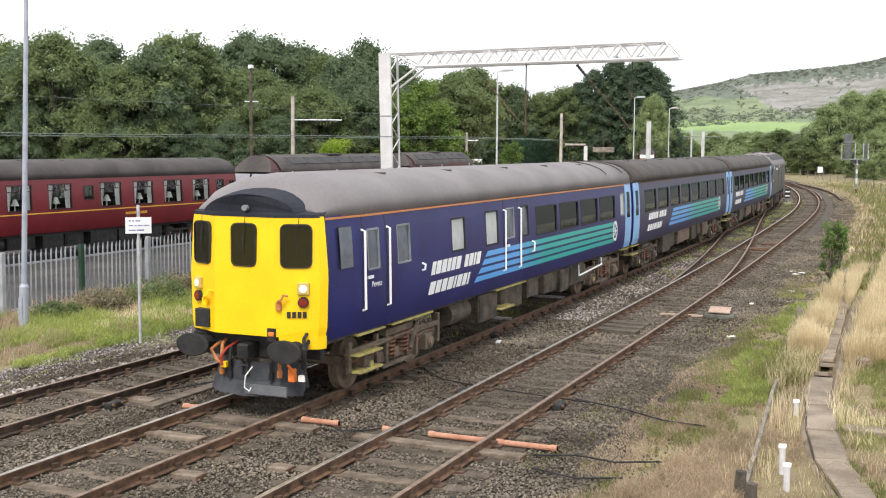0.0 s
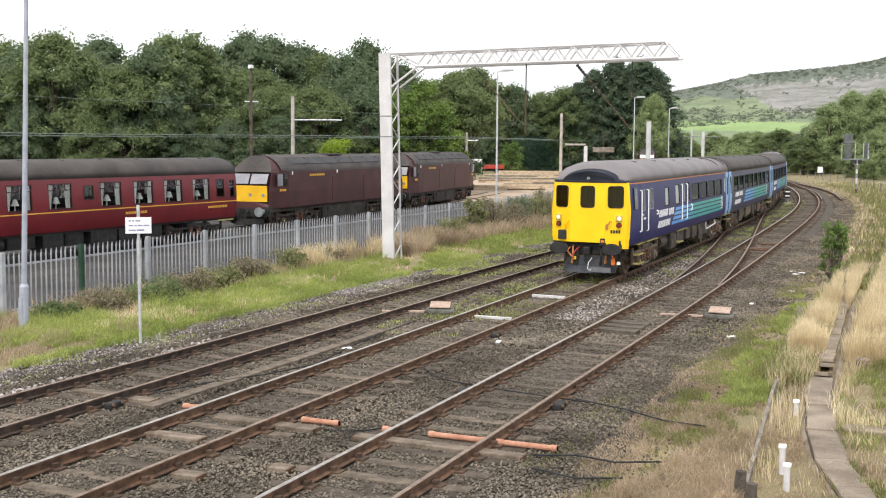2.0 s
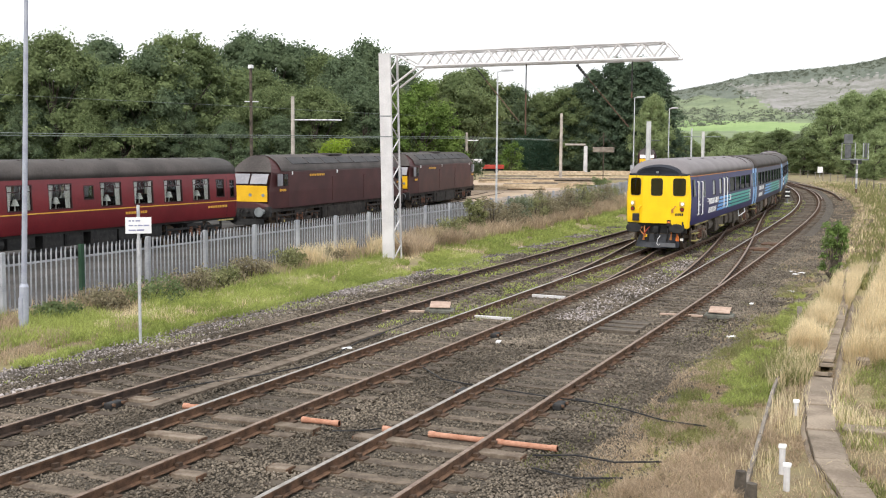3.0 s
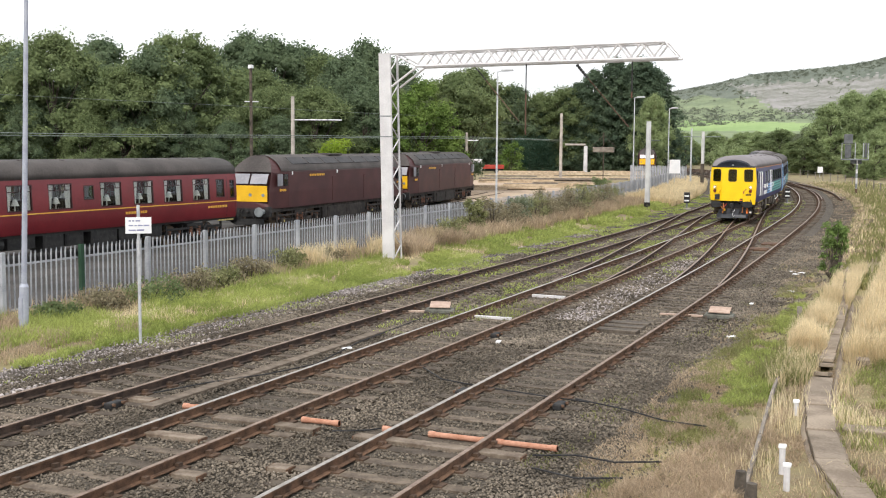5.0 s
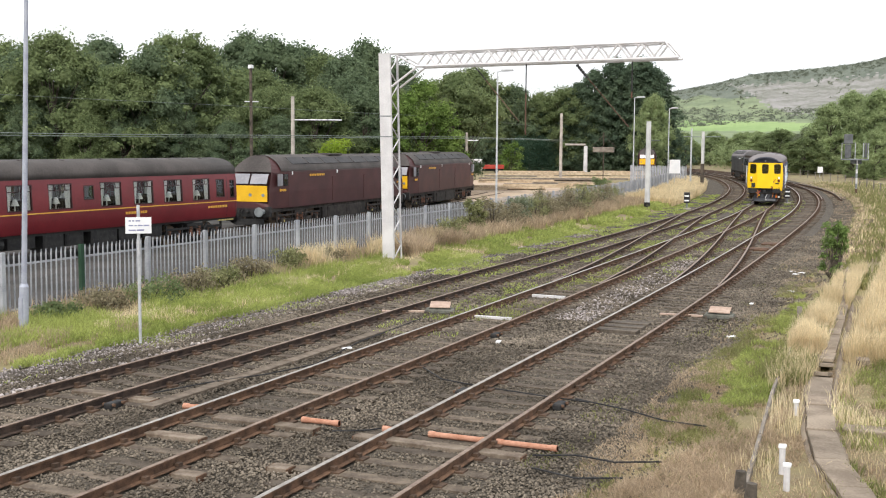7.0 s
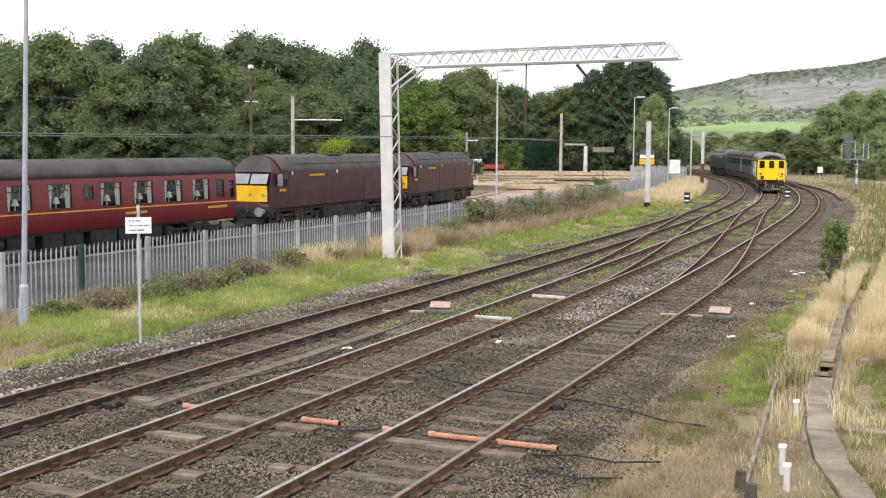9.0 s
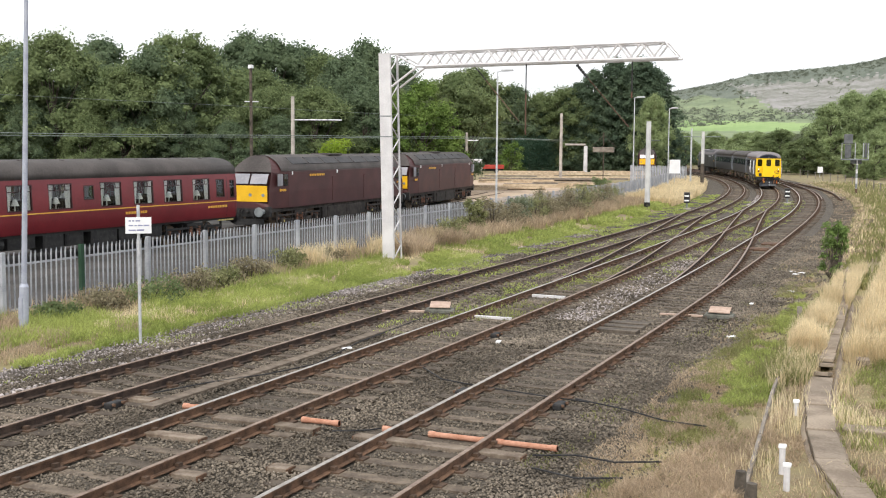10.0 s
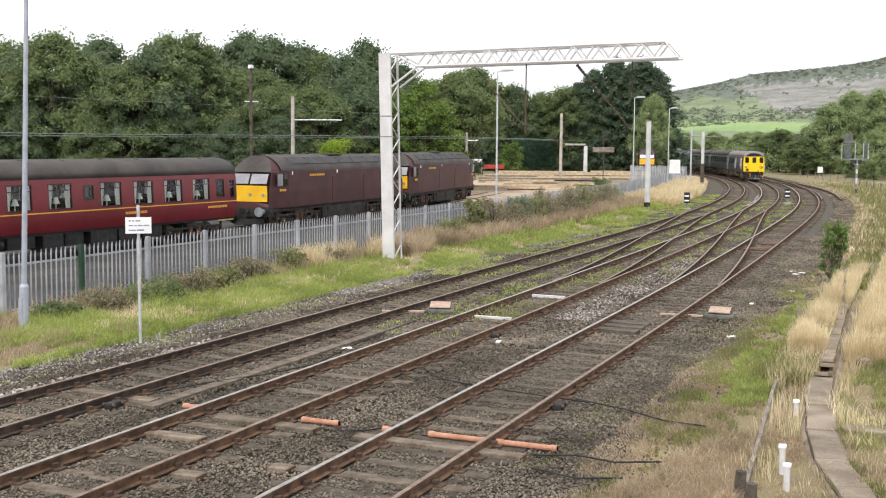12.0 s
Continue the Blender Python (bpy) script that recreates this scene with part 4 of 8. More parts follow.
        part("jumper_cable", bm, M["orange_line"] if sx > 0 else M["yellow"], v)
    # no recess is cut: a black block stands in for its dark inside
    box_part("socket_recess", (-0.98, -0.70, L0 - 0.285, L0 - 0.10, 1.26, 1.56), M["black_paint"], v, bevel=0.01, m=None)
    bars_m = bmesh.new()
    for k in range(4):
        add_box(bars_m, 0.78 + 0.085 * k, 0.84 + 0.085 * k, -0.016, 0.004, 1.50, 1.60)
    bars_m.transform(Matrix.Translation((0.885, L0 - 0.178, 0)) @ Matrix.Rotation(flank, 4, "Z") @ Matrix.Translation((-0.93, 0, 0)))
    part("number_bars", bars_m, M["black_paint"], v, "dark number blocks")
    # buffer beam, buffers, coupling, hoses, plough
    bm = bmesh.new()
    add_box(bm, -1.18, 0.60, L0 - 0.05, L0 + 0.25, 0.78, 1.14, bevel=0.02)
    add_box(bm, 0.58, 1.15, L0 + 0.14, L0 + 0.25, 0.78, 1.14, bevel=0.02)
    part("buffer_beam", bm, M["black_paint"], v)
    for sx in (-1, 1):
        buffer_part(v, sx * 0.865, L0 - 0.55, -1)
    bm = bmesh.new()
    add_tube(bm, (0, L0 - 0.05, 0.98), (0, L0 - 0.30, 0.96), 0.06, n=8)
    add_box(bm, -0.11, 0.11, L0 - 0.40, L0 - 0.05, 0.80, 1.05, bevel=0.03)
    for k in range(2):
        add_path(bm, [(-0.05, L0 - 0.32, 0.85 - 0.16 * k), (0.05, L0 - 0.32, 0.85 - 0.16 * k), (0.05, L0 - 0.30, 0.70 - 0.16 * k), (-0.05, L0 - 0.30, 0.70 - 0.16 * k), (-0.05, L0 - 0.32, 0.85 - 0.16 * k)], 0.022, n=6)
    part("coupling", bm, M["black_paint"], v, "greasy drawhook and screw coupling")
    for x, mt, top in ((-0.52, "orange_line", 1.05), (-0.36, "rubber", 1.0), (0.42, "rubber", 1.02), (0.58, "orange_line", 1.08), (1.02, "rubber", 1.25)):
        bm = bmesh.new()
        pts = [(x, L0 - 0.06, top), (x + 0.03, L0 - 0.22, top - 0.06), (x + 0.05, L0 - 0.28, top - 0.25), (x + 0.02, L0 - 0.22, top - 0.45)]
        add_path(bm, pts, 0.03, n=7)
        add_tube(bm, pts[-1], (x, L0 - 0.20, top - 0.56), 0.045, n=7)
        part("air_hose", bm, M[mt], v)
    box_part("hose_cock", (-0.46, -0.36, L0 - 0.33, L0 - 0.24, 0.62, 0.72), M["yellow"], v, bevel=0.01)
    box_part("hose_cock", (0.98, 1.10, L0 - 0.30, L0 - 0.22, 0.50, 0.60), M["lampshade"], v, bevel=0.01)
    box_part("hose_cock", (0.80, 0.92, L0 - 0.32, L0 - 0.22, 0.48, 0.70), M["orange"], v, bevel=0.02)
    bm = bmesh.new()
    ring = lambda z, f, d: [bm.verts.new((x * f, L0 - 0.12 + y - d, z)) for x, y in ((-0.88, 0.26), (-0.55, 0.0), (-0.05, -0.14), (0.05, -0.14), (0.55, 0.0), (0.88, 0.26))]
    R1, R2, R3 = ring(0.20, 1.0, 0.12), ring(0.42, 0.98, 0.0), ring(0.74, 0.82, 0.02)
    for A, B in ((R1, R2), (R2, R3)):
        for i in range(5):
            bm.faces.new((A[i], A[i + 1], B[i + 1], B[i]))
    geo = bmesh.ops.extrude_face_region(bm, geom=bm.faces[:])
    bmesh.ops.translate(bm, vec=(0, 0.04, 0), verts=[g for g in geo["geom"] if isinstance(g, bmesh.types.BMVert)])
    part("plough_plate", bmesh_box(0.02, 0.80, L0 - 0.36, L0 - 0.33, 0.24, 0.40), M["plate_grey"], v, "paler grey plate on the plough")
    for pts, rr, mt in (([(0.20, L0 - 0.40, 0.70), (0.10, L0 - 0.46, 0.55), (0.08, L0 - 0.46, 0.36), (0.16, L0 - 0.44, 0.30), (0.18, L0 - 0.42, 0.36)], 0.010, "white_line"),
                        ([(1.05, L0 - 0.06, 1.14), (1.14, L0 - 0.30, 1.02), (1.20, L0 - 0.30, 0.72), (1.12, L0 - 0.22, 0.42), (1.0, L0 - 0.12, 0.55)], 0.025, "rubber"),
                        ([(-0.62, L0 - 0.06, 1.0), (-0.66, L0 - 0.30, 0.90), (-0.50, L0 - 0.36, 0.74), (-0.40, L0 - 0.32, 0.68)], 0.028, "orange_line"),
                        ([(-0.30, L0 - 0.06, 1.02), (-0.36, L0 - 0.30, 0.94), (-0.44, L0 - 0.36, 0.80), (-0.42, L0 - 0.34, 0.66)], 0.024, "red_paint"),
                        ([(0.62, L0 - 0.06, 1.10), (0.70, L0 - 0.40, 1.0), (0.86, L0 - 0.40, 0.78), (0.90, L0 - 0.30, 0.62)], 0.026, "orange")):
        b = bmesh.new()
        add_path(b, pts, rr, n=6)
        part("brake_hose", b, M[mt], v)
    part("snow_plough", bm, M["plough"], v, "grey-black miniature snow plough")
    box_part("plough_bracket", (-0.6, 0.6, L0 - 0.02, L0 + 0.15, 0.30, 0.80), M["underframe"], v)
    end_wall(v, HALF, M["blue"])
    # one solid box, with the interior's gloom in its colour
    box_part("interior", (-0.85, 0.85, L0 + 0.9, HALF - 0.1, 1.16, 3.08), M["interior"], v, "solid brown block kept dark for the unlit coach interior")
    # partition added just behind the screens to stop daylight crossing the cab
    box_part("cab_bulkhead", (-1.28, 1.28, L0 + 0.34, L0 + 0.40, 1.16, 3.08), M["grey_paint"], v)
    box_part("floor", (-1.28, 1.28, L0 + 0.0, HALF - 0.07, 1.12, 1.158), M["interior"], v)
    b = bmesh.new()
    add_box(b, -1.1, 1.1, L0 + 0.10, L0 + 0.32, 1.16, 2.15, bevel=0.03)
    part("cab_desk", b, M["grey_paint"], v)
    underframe_gear(v, 11)
    for y in (L0 + 3.0, L0 + 17.2):
        bogie(v, y, mat=M["bogie_brown"])
    step_board(v, L0 + 1.05, L0 + 2.1, 1.08)
    step_board(v, L0 + 2.4, L0 + 4.2, 1.08)
    step_board(v, L0 + 1.1, L0 + 2.0, 0.72)
    step_board(v, L0 + 1.15, L0 + 2.0, 0.42)
    step_board(v, L0 + 7.7, L0 + 9.7, 1.08)
    step_board(v, L0 + 8.0, L0 + 8.9, 0.62)
    step_board(v, HALF - 0.85, HALF, 1.08)
    # the body draws in a little towards the cab
    for ob in v.children_recursive:
        if ob.type == "MESH" and ob.parent_type == "OBJECT" and not ob.name.startswith(("buffer", "snow", "step", "bogie", "wheel", "axle", "cab_front", "cab_gutter", "windscreen", "pane.", "wiper", "air_hose", "lamp", "head", "tail", "lens", "cab_skirt")):
            for p in ob.data.vertices:
                gap = L0 + 1.33 - p.co.y
                if ob.location.length < 0.01 and gap > 0 and abs(p.co.x) > 1.15:
                    p.co.x -= math.copysign(0.10 * min(1.0, gap / 1.33), p.co.x)
    # brake lever frame hung from the inner end
    bm = bmesh.new()
    add_path(bm, [(1.25, 4.6, 1.0), (1.30, 4.5, 0.72), (1.30, 6.8, 0.82), (1.25, 6.9, 1.0)], 0.025, n=6)
    part("lever_frame", bm, M["white_line"], v)
    return v


def blue_coach():
    v = thing("passenger_coach", "dark blue passenger coach with green stripes and pale blue doors", "train coach")
    big = [(-HALF + 1.55 + 2.12 * k, -HALF + 3.35 + 2.12 * k, 2.10, 2.82) for k in range(8)]
    for sg in (-1, 1):
        # same haze-greyed copy on this coach's left side
        side_wall(-HALF + 0.75, HALF - 0.75, big, sg, M["blue_dull"] if sg > 0 else M["blue_hazed"], v)
        for w in big:
            window_set(v, *w, sg, M["rubber"], M["glass_dark"], bar=0.022)
        for s in (-1, 1):
            a, b = sorted((s * (HALF - 0.01), s * (HALF - 0.74)))
            d = patch("door", a, b, 1.12, 3.10, M["door_blue"] if sg > 0 else M["door_hazed"], v, out=0.012, sgn=sg, depth=0.06, label="pale passenger door")
            patch("door_window", a + 0.2, b - 0.2, 2.05, 2.85, M["glass_dark"], d, out=0.018, sgn=sg, depth=0.008)
            patch("door_edge", b if s < 0 else a - 0.02, b + 0.02 if s < 0 else a, 1.15, 3.05, M["black_paint"], v, out=0.003, sgn=sg, depth=0.006)
        patch("cantrail_line", -HALF, HALF, 3.06, 3.095, M["rail_rust"], v, out=0.006, sgn=sg, depth=0.01)
        if sg < 0:
            continue
        stripes(v, -HALF + 5.6, -HALF + 16.9, sg)
        bars(v, sg, -HALF + 2.1, -HALF + 3.6, 1.80, 2.02, 6, M["white_line"], 0.10, 3, label="white slanted lettering blocks")
        bars(v, sg, -HALF + 3.8, -HALF + 5.0, 1.80, 2.02, 4, M["white_line"], 0.10, 4, label="white slanted lettering blocks")
        bars(v, sg, -HALF + 2.0, -HALF + 4.3, 1.43, 1.64, 8, M["white_line"], 0.10, 5, label="white slanted lettering blocks")
    smooth_roof(roof_mesh(-HALF, HALF, M["roof_dark"], v))
    for y in (-7, -4.2, -1.4, 1.4, 4.2, 7):
        bm = bmesh.new()
        add_tube(bm, (0.4, y, 3.68), (0.4, y, 3.78), 0.16, 0.13, n=12)
        part("roof_ventilator", bm, M["roof_dark"], v)
    end_wall(v, HALF, M["blue"])
    end_wall(v, -HALF, M["blue"])
    box_part("interior", (-0.85, 0.85, -HALF + 0.1, HALF - 0.1, 1.16, 3.08), M["interior"], v, "solid brown block kept dark for the unlit coach interior")
    box_part("floor", (-1.28, 1.28, -HALF + 0.08, HALF - 0.08, 1.12, 1.158), M["interior"], v)
    underframe_gear(v, 23)
    for y in (-7.1, 7.1):
        bogie(v, y)
    for s in (-1, 1):
        a, b = sorted((s * HALF, s * (HALF - 0.9)))
        step_board(v, a, b, 1.08)
        step_board(v, a, b, 0.8)
    return v


def red_coach():
    """Maroon saloon with curtains and table lamps behind its windows."""
    v = thing("saloon_coach", "maroon passenger coach with lined sides, curtains and table lamps", "train coach")
    pitch = 1.98
    big = [(-HALF + 2.1 + pitch * k, -HALF + 3.3 + pitch * k, 1.95, 2.90) for k in (0.08, 1.08, 2.08, 3.08, 4.45, 5.41, 6.35, 7.30)]
    small = [(-HALF + 10.0, -HALF + 10.55, 2.25, 2.8)]
    doors = [(-HALF + 0.5, -HALF + 1.05, 2.0, 2.8), (HALF - 1.50, HALF - 0.90, 2.05, 2.85), (HALF - 0.50, HALF - 0.14, 2.0, 2.8)]
    for sg in (-1, 1):
        side_wall(-HALF, HALF, big + small + doors, sg, M["maroon"], v)
        for w in big:
            f = window_set(v, *w, sg, M["window_frame"], M["glass"], top_light=True, bar=0.035)
            ya, yb, za, zb = w
            for (a, b, lean) in ((ya + 0.03, ya + 0.33, -0.04), (yb - 0.33, yb - 0.03, 0.10)):
                bm = bmesh.new()
                n = 8
                top = [bm.verts.new((sg * (1.285 + 0.02 * (i % 2)), a + (b - a) * i / n, zb - 0.02)) for i in range(n + 1)]
                low = [bm.verts.new((sg * (1.285 + 0.02 * (i % 2)), a + (b - a) * i / n * 0.8 + lean, za + 0.02)) for i in range(n + 1)]
                for i in range(n):
                    bm.faces.new((top[i], top[i + 1], low[i + 1], low[i]))
                part("curtain", bm, M["curtain"], f, "cream gathered curtain")
            bm = bmesh.new()
            yc = (ya + yb) / 2
            add_tube(bm, (sg * 1.15, yc, za + 0.20), (sg * 1.15, yc, za + 0.44), 0.16, 0.06, n=14)
            add_tube(bm, (sg * 1.15, yc, za - 0.05), (sg * 1.15, yc, za + 0.20), 0.025, n=6)
            part("table_lamp", bm, M["lampshade"], f, "cream-shaded table lamp")
            b = bmesh.new()
            x0, x1 = sorted((sg * 0.5, sg * 1.28))
            add_box(b, x0, x1, yc - 0.35, yc + 0.35, za - 0.10, za - 0.06)
            part("table", b, M["window_frame"], f)
            for k in (0.28, 0.5, 0.72):
                y = ya + (yb - ya) * k
                patch("top_light_bar", y - 0.018, y + 0.018, zb - 0.24, zb - 0.03, M["window_frame"], f, out=-0.012, sgn=sg, depth=0.012)
        for w in small + doors:
            window_set(v, *w, sg, M["window_frame"], M["glass"], bar=0.03)
        patch("waist_line", -HALF, HALF, 1.82, 1.86, M["gold"], v, out=0.006, sgn=sg, depth=0.01)
        bars(v, sg, -HALF + 12.3, -HALF + 13.6, 1.58, 1.68, 9, M["gold"], 0, 8, label="small gold lettering blocks")
        bars(v, sg, HALF - 2.1, HALF - 0.7, 1.58, 1.68, 9, M["gold"], 0, 9, label="small gold lettering blocks")
        for y in (-HALF + 0.35, -HALF + 1.2, HALF - 0.06, HALF - 0.72):
            patch("door_edge", y - 0.012, y + 0.012, 1.15, 2.98, M["black_paint"], v, out=0.003, sgn=sg, depth=0.006)
    smooth_roof(roof_mesh(-HALF, HALF, M["roof_dark"], v, top=3.80, low=3.08))
    for k in range(9):
        bm = bmesh.new()
        y = -8.4 + 2.1 * k
        add_tube(bm, (0.45, y, 3.66), (0.45, y, 3.78), 0.13, 0.10, n=10)
        part("roof_ventilator", bm, M["roof_dark"], v)
    end_wall(v, HALF, M["black_paint"])
    end_wall(v, -HALF, M["black_paint"])
    box_part("vestibule", (-1.2, 1.2, HALF - 1.7, HALF - 0.12, 1.16, 3.0), M["interior_warm"], v, "block kept dark for the unlit end vestibule")
    box_part("seating", (-0.9, 0.9, -HALF + 0.1, HALF - 1.72, 1.16, 2.22), M["interior_warm"], v, "low block kept dark for the unlit seats")
    box_part("ceiling_lining", (-1.25, 1.25, -HALF + 0.1, HALF - 0.1, 3.005, 3.06), M["interior_warm"], v)
    box_part("floor", (-1.28, 1.28, -HALF + 0.08, HALF - 0.08, 1.12, 1.158), M["interior"], v)
    underframe_gear(v, 31, M["black_paint"])
    for y in (-7.1, 7.1):
        bogie(v, y, mat=M["black_paint"], deep=1)
    box_part("step_board", (1.3, 1.44, HALF - 1.3, HALF - 0.3, 0.98, 1.02), M["step_yellow"], v)
    for sx in (-1, 1):
        buffer_part(v, sx * 0.865, HALF + 0.5, 1, oval=False)
    return v


LSIDE = 1.33


def locomotive(body, label, front=None, roofm=None, words="gold"):
    """Box-bodied diesel with a cab at each end; long side windows in the roof slope."""
    v = thing("diesel_locomotive", label, "locomotive")
    h = 9.2
    front = front or M["yellow_dusty"]
    roofm = roofm or M["roof_dark"]
    bm = bmesh.new()
    # main body with raked cab faces
    prof = [(-1.33, 1.15), (-1.35, 2.0), (-1.33, 3.0), (-1.27, 3.18), (-1.14, 3.38), (-0.94, 3.57), (-0.68, 3.73), (-0.35, 3.83), (0.0, 3.865), (0.35, 3.83), (0.68, 3.73), (0.94, 3.57), (1.14, 3.38), (1.27, 3.18), (1.33, 3.0), (1.35, 2.0), (1.33, 1.15)]
    rake = lambda z: 0.0 if z < 2.34 else (0.38 * (z - 2.34) / 0.76 if z < 3.1 else 0.38 + 0.9 * (z - 3.1))
    rings = []
    for s, y in ((-1, -h), (0, -h + 1.9), (0, -h + 2.0), (0, h - 2.0), (0, h - 1.9), (1, h)):
        rings.append([bm.verts.new((x * (0.86 if s else 1.0), y - s * rake(z), z)) for x, z in prof])
    for A, B in zip(rings, rings[1:]):
        for i in range(len(prof) - 1):
            bm.faces.new((A[i], A[i + 1], B[i + 1], B[i]))
        bm.faces.new((A[-1], A[0], B[0], B[-1]))
    bm.faces.new(rings[0])
    bm.faces.new(rings[-1])
    part("body", bm, body, v)
    # roof skin laid over the body
    bm = bmesh.new()
    rp = [(-1.33, 3.06), (-1.285, 3.19), (-1.155, 3.39), (-0.95, 3.585), (-0.69, 3.745), (-0.355, 3.85), (0, 3.885), (0.355, 3.85), (0.69, 3.745), (0.95, 3.585), (1.155, 3.39), (1.285, 3.19), (1.33, 3.06)]
    R = [[bm.verts.new((x * f, y, z)) for x, z in rp] for y, f in ((-h + 1.15, 0.955), (-h + 1.9, 1.005), (h - 1.9, 1.005), (h - 1.15, 0.955))]
    for A, B in zip(R, R[1:]):
        for i in range(len(rp) - 1):
            bm.faces.new((A[i], A[i + 1], B[i + 1], B[i]))
    geo = bmesh.ops.extrude_face_region(bm, geom=bm.faces[:])
    bmesh.ops.translate(bm, vec=(0, 0, 0.02), verts=[g for g in geo["geom"] if isinstance(g, bmesh.types.BMVert)])
    part("roof", bm, roofm, v, "sooty grey-black roof")
    # dark brow that closes the roof down to the windscreens
    for s in (-1, 1):
        bm = bmesh.new()
        rows = []
        for z, hw in ((3.02, 1.14), (3.28, 1.03), (3.55, 0.82), (3.74, 0.62), (3.86, 0.3)):
            rows.append([bm.verts.new((x * hw, s * (h - rake(z) + 0.014), z)) for x in (-1, -0.5, 0, 0.5, 1)])
        for A, B in zip(rows, rows[1:]):
            for i in range(4):
                bm.faces.new((A[i], A[i + 1], B[i + 1], B[i]))
        geo = bmesh.ops.extrude_face_region(bm, geom=bm.faces[:])
        bmesh.ops.translate(bm, vec=(0, -s * 0.05, 0), verts=[g for g in geo["geom"] if isinstance(g, bmesh.types.BMVert)])
        part("cab_brow", bm, roofm, v)
    for k in range(7):
        for sg in (-1, 1):
            y = -h + 2.6 + 2.0 * k
            bm = bmesh.new()
            vs = [bm.verts.new((sg * x, yy, z)) for x, z in ((1.155, 3.40), (0.74, 3.735)) for yy in (y, y + 1.78)]
            f = bm.faces.new((vs[0], vs[1], vs[3], vs[2]))
            geo = bmesh.ops.extrude_face_region(bm, geom=[f])
            bmesh.ops.translate(bm, vec=(sg * 0.03, 0, 0.03), verts=[g for g in geo["geom"] if isinstance(g, bmesh.types.BMVert)])
            part("roof_grille", bm, M["roof_panel"], v)
    bm = bmesh.new()
    add_box(bm, -0.6, 0.6, -0.9, 0.9, 3.86, 3.95, bevel=0.02)
    part("exhaust_cowl", bm, M["roof_dark"], v)
    for s in (-1, 1):
        y = s * h
        bm = bmesh.new()
        a, b = sorted((y + s * 0.004, y + s * 0.02))
        add_box(bm, -1.08, 1.08, a, b, 1.50, 2.33, bevel=0.006)
        fr = part("warning_panel", bm, front, v, "yellow warning panel")
        for x in (-0.85, 0.1, 0.85):
            bm = bmesh.new()
            add_tube(bm, (x, y + s * 0.02, 1.85), (x, y + s * 0.05, 1.85), 0.085, n=12)
            part("marker_lamp", bm, M["grey_paint"], fr)
        for sx in (-1, 1):
            bm = bmesh.new()
            q = []
            for z in (2.42, 2.93):
                for x in (sx * 0.05, sx * 1.02):
                    q.append(bm.verts.new((x, y - s * rake(z) + s * 0.012, z)))
            f = bm.faces.new((q[0], q[1], q[3], q[2]))
            geo = bmesh.ops.extrude_face_region(bm, geom=[f])
            bmesh.ops.translate(bm, vec=(0, s * 0.012, 0), verts=[g for g in geo["geom"] if isinstance(g, bmesh.types.BMVert)])
            part("windscreen", bm, M["screen_sky_paint"], v, "cab windscreen with reflected sky painted in")
            buffer_part(v, sx * 0.865, y + s * 0.55, s, oval=False, mat=M["grey_paint"] if s < 0 else M["rubber"])
            for (wa, wb) in ((0.62, 1.15), (1.25, 1.75)):
                y0, y1 = sorted((y - s * wa, y - s * wb))
                xo = 1.345
                a, b = sorted((sx * xo, sx * (xo + 0.025)))
                box_part("cab_window", (a, b, y0, y1, 2.30, 2.92), M["screen_sky_paint"] if wa < 1 else M["glass_screen"], v, m=None)
            bm = bmesh.new()
            for k in range(5):
                a, b = sorted((sx * 1.352, sx * 1.365))
                add_box(bm, a, b, y - s * (0.9 + 0.14 * k) - 0.05, y - s * (0.9 + 0.14 * k) + 0.05, 2.02, 2.14)
            part("number_bars", bm, M["gold"], v, "gold number blocks")
        bm = bmesh.new()
        add_box(bm, -1.2, 1.2, min(y, y - s * 0.25), max(y, y - s * 0.25), 0.72, 1.25, bevel=0.02)
        add_box(bm, -0.9, 0.9, min(y, y + s * 0.05), max(y, y + s * 0.05), 0.3, 0.62, bevel=0.02)
        add_tube(bm, (0, y, 0.98), (0, y + s * 0.35, 0.92), 0.06, n=8)
        for x in (-0.5, -0.35, 0.35, 0.5):
            add_path(bm, [(x, y, 1.1), (x, y + s * 0.18, 1.0), (x, y + s * 0.2, 0.6)], 0.03, n=6)
        part("buffer_beam", bm, M["black_paint"], v)
    for sg in (-1, 1):
        bm = bmesh.new()
        for k in range(9):
            a, b = sorted((sg * 1.352, sg * 1.36))
            add_box(bm, a, b, -h + 4.3 + 0.21 * k, -h + 4.45 + 0.21 * k, 2.74, 2.86)
        part("lettering", bm, M[words], v, "small painted lettering blocks")
        for y in (-h + 2.25, -h + 7.8, h - 2.3):
            a, b = sorted((sg * 1.352, sg * 1.37))
            box_part("lifting_lug", (a, b, y - 0.06, y + 0.06, 2.86, 3.04), M["white_line"], v)
        a, b = sorted((sg * 1.345, sg * 1.362))
        for y in (-2.0, 2.4):
            box_part("body_door", (a, b, y, y + 0.75, 1.3, 2.7), body, v)
    bm = bmesh.new()
    add_box(bm, -1.2, 1.2, -3.0, 3.0, 0.35, 1.15, bevel=0.04)
    add_box(bm, -1.25, 1.25, -2.4, -0.3, 0.3, 1.0, bevel=0.06)
    add_box(bm, -1.25, 1.25, 0.2, 2.2, 0.3, 1.0, bevel=0.06)
    part("fuel_tank", bm, M["loco_black"], v)
    bm = bmesh.new()
    add_box(bm, -1.18, 1.18, -h + 0.1, h - 0.1, 0.95, 1.16)
    part("underframe", bm, M["loco_black"], v)
    for y in (-5.8, 5.8):
        b = bogie(v, y, base=3.9, r=0.57, mat=M["loco_black"])
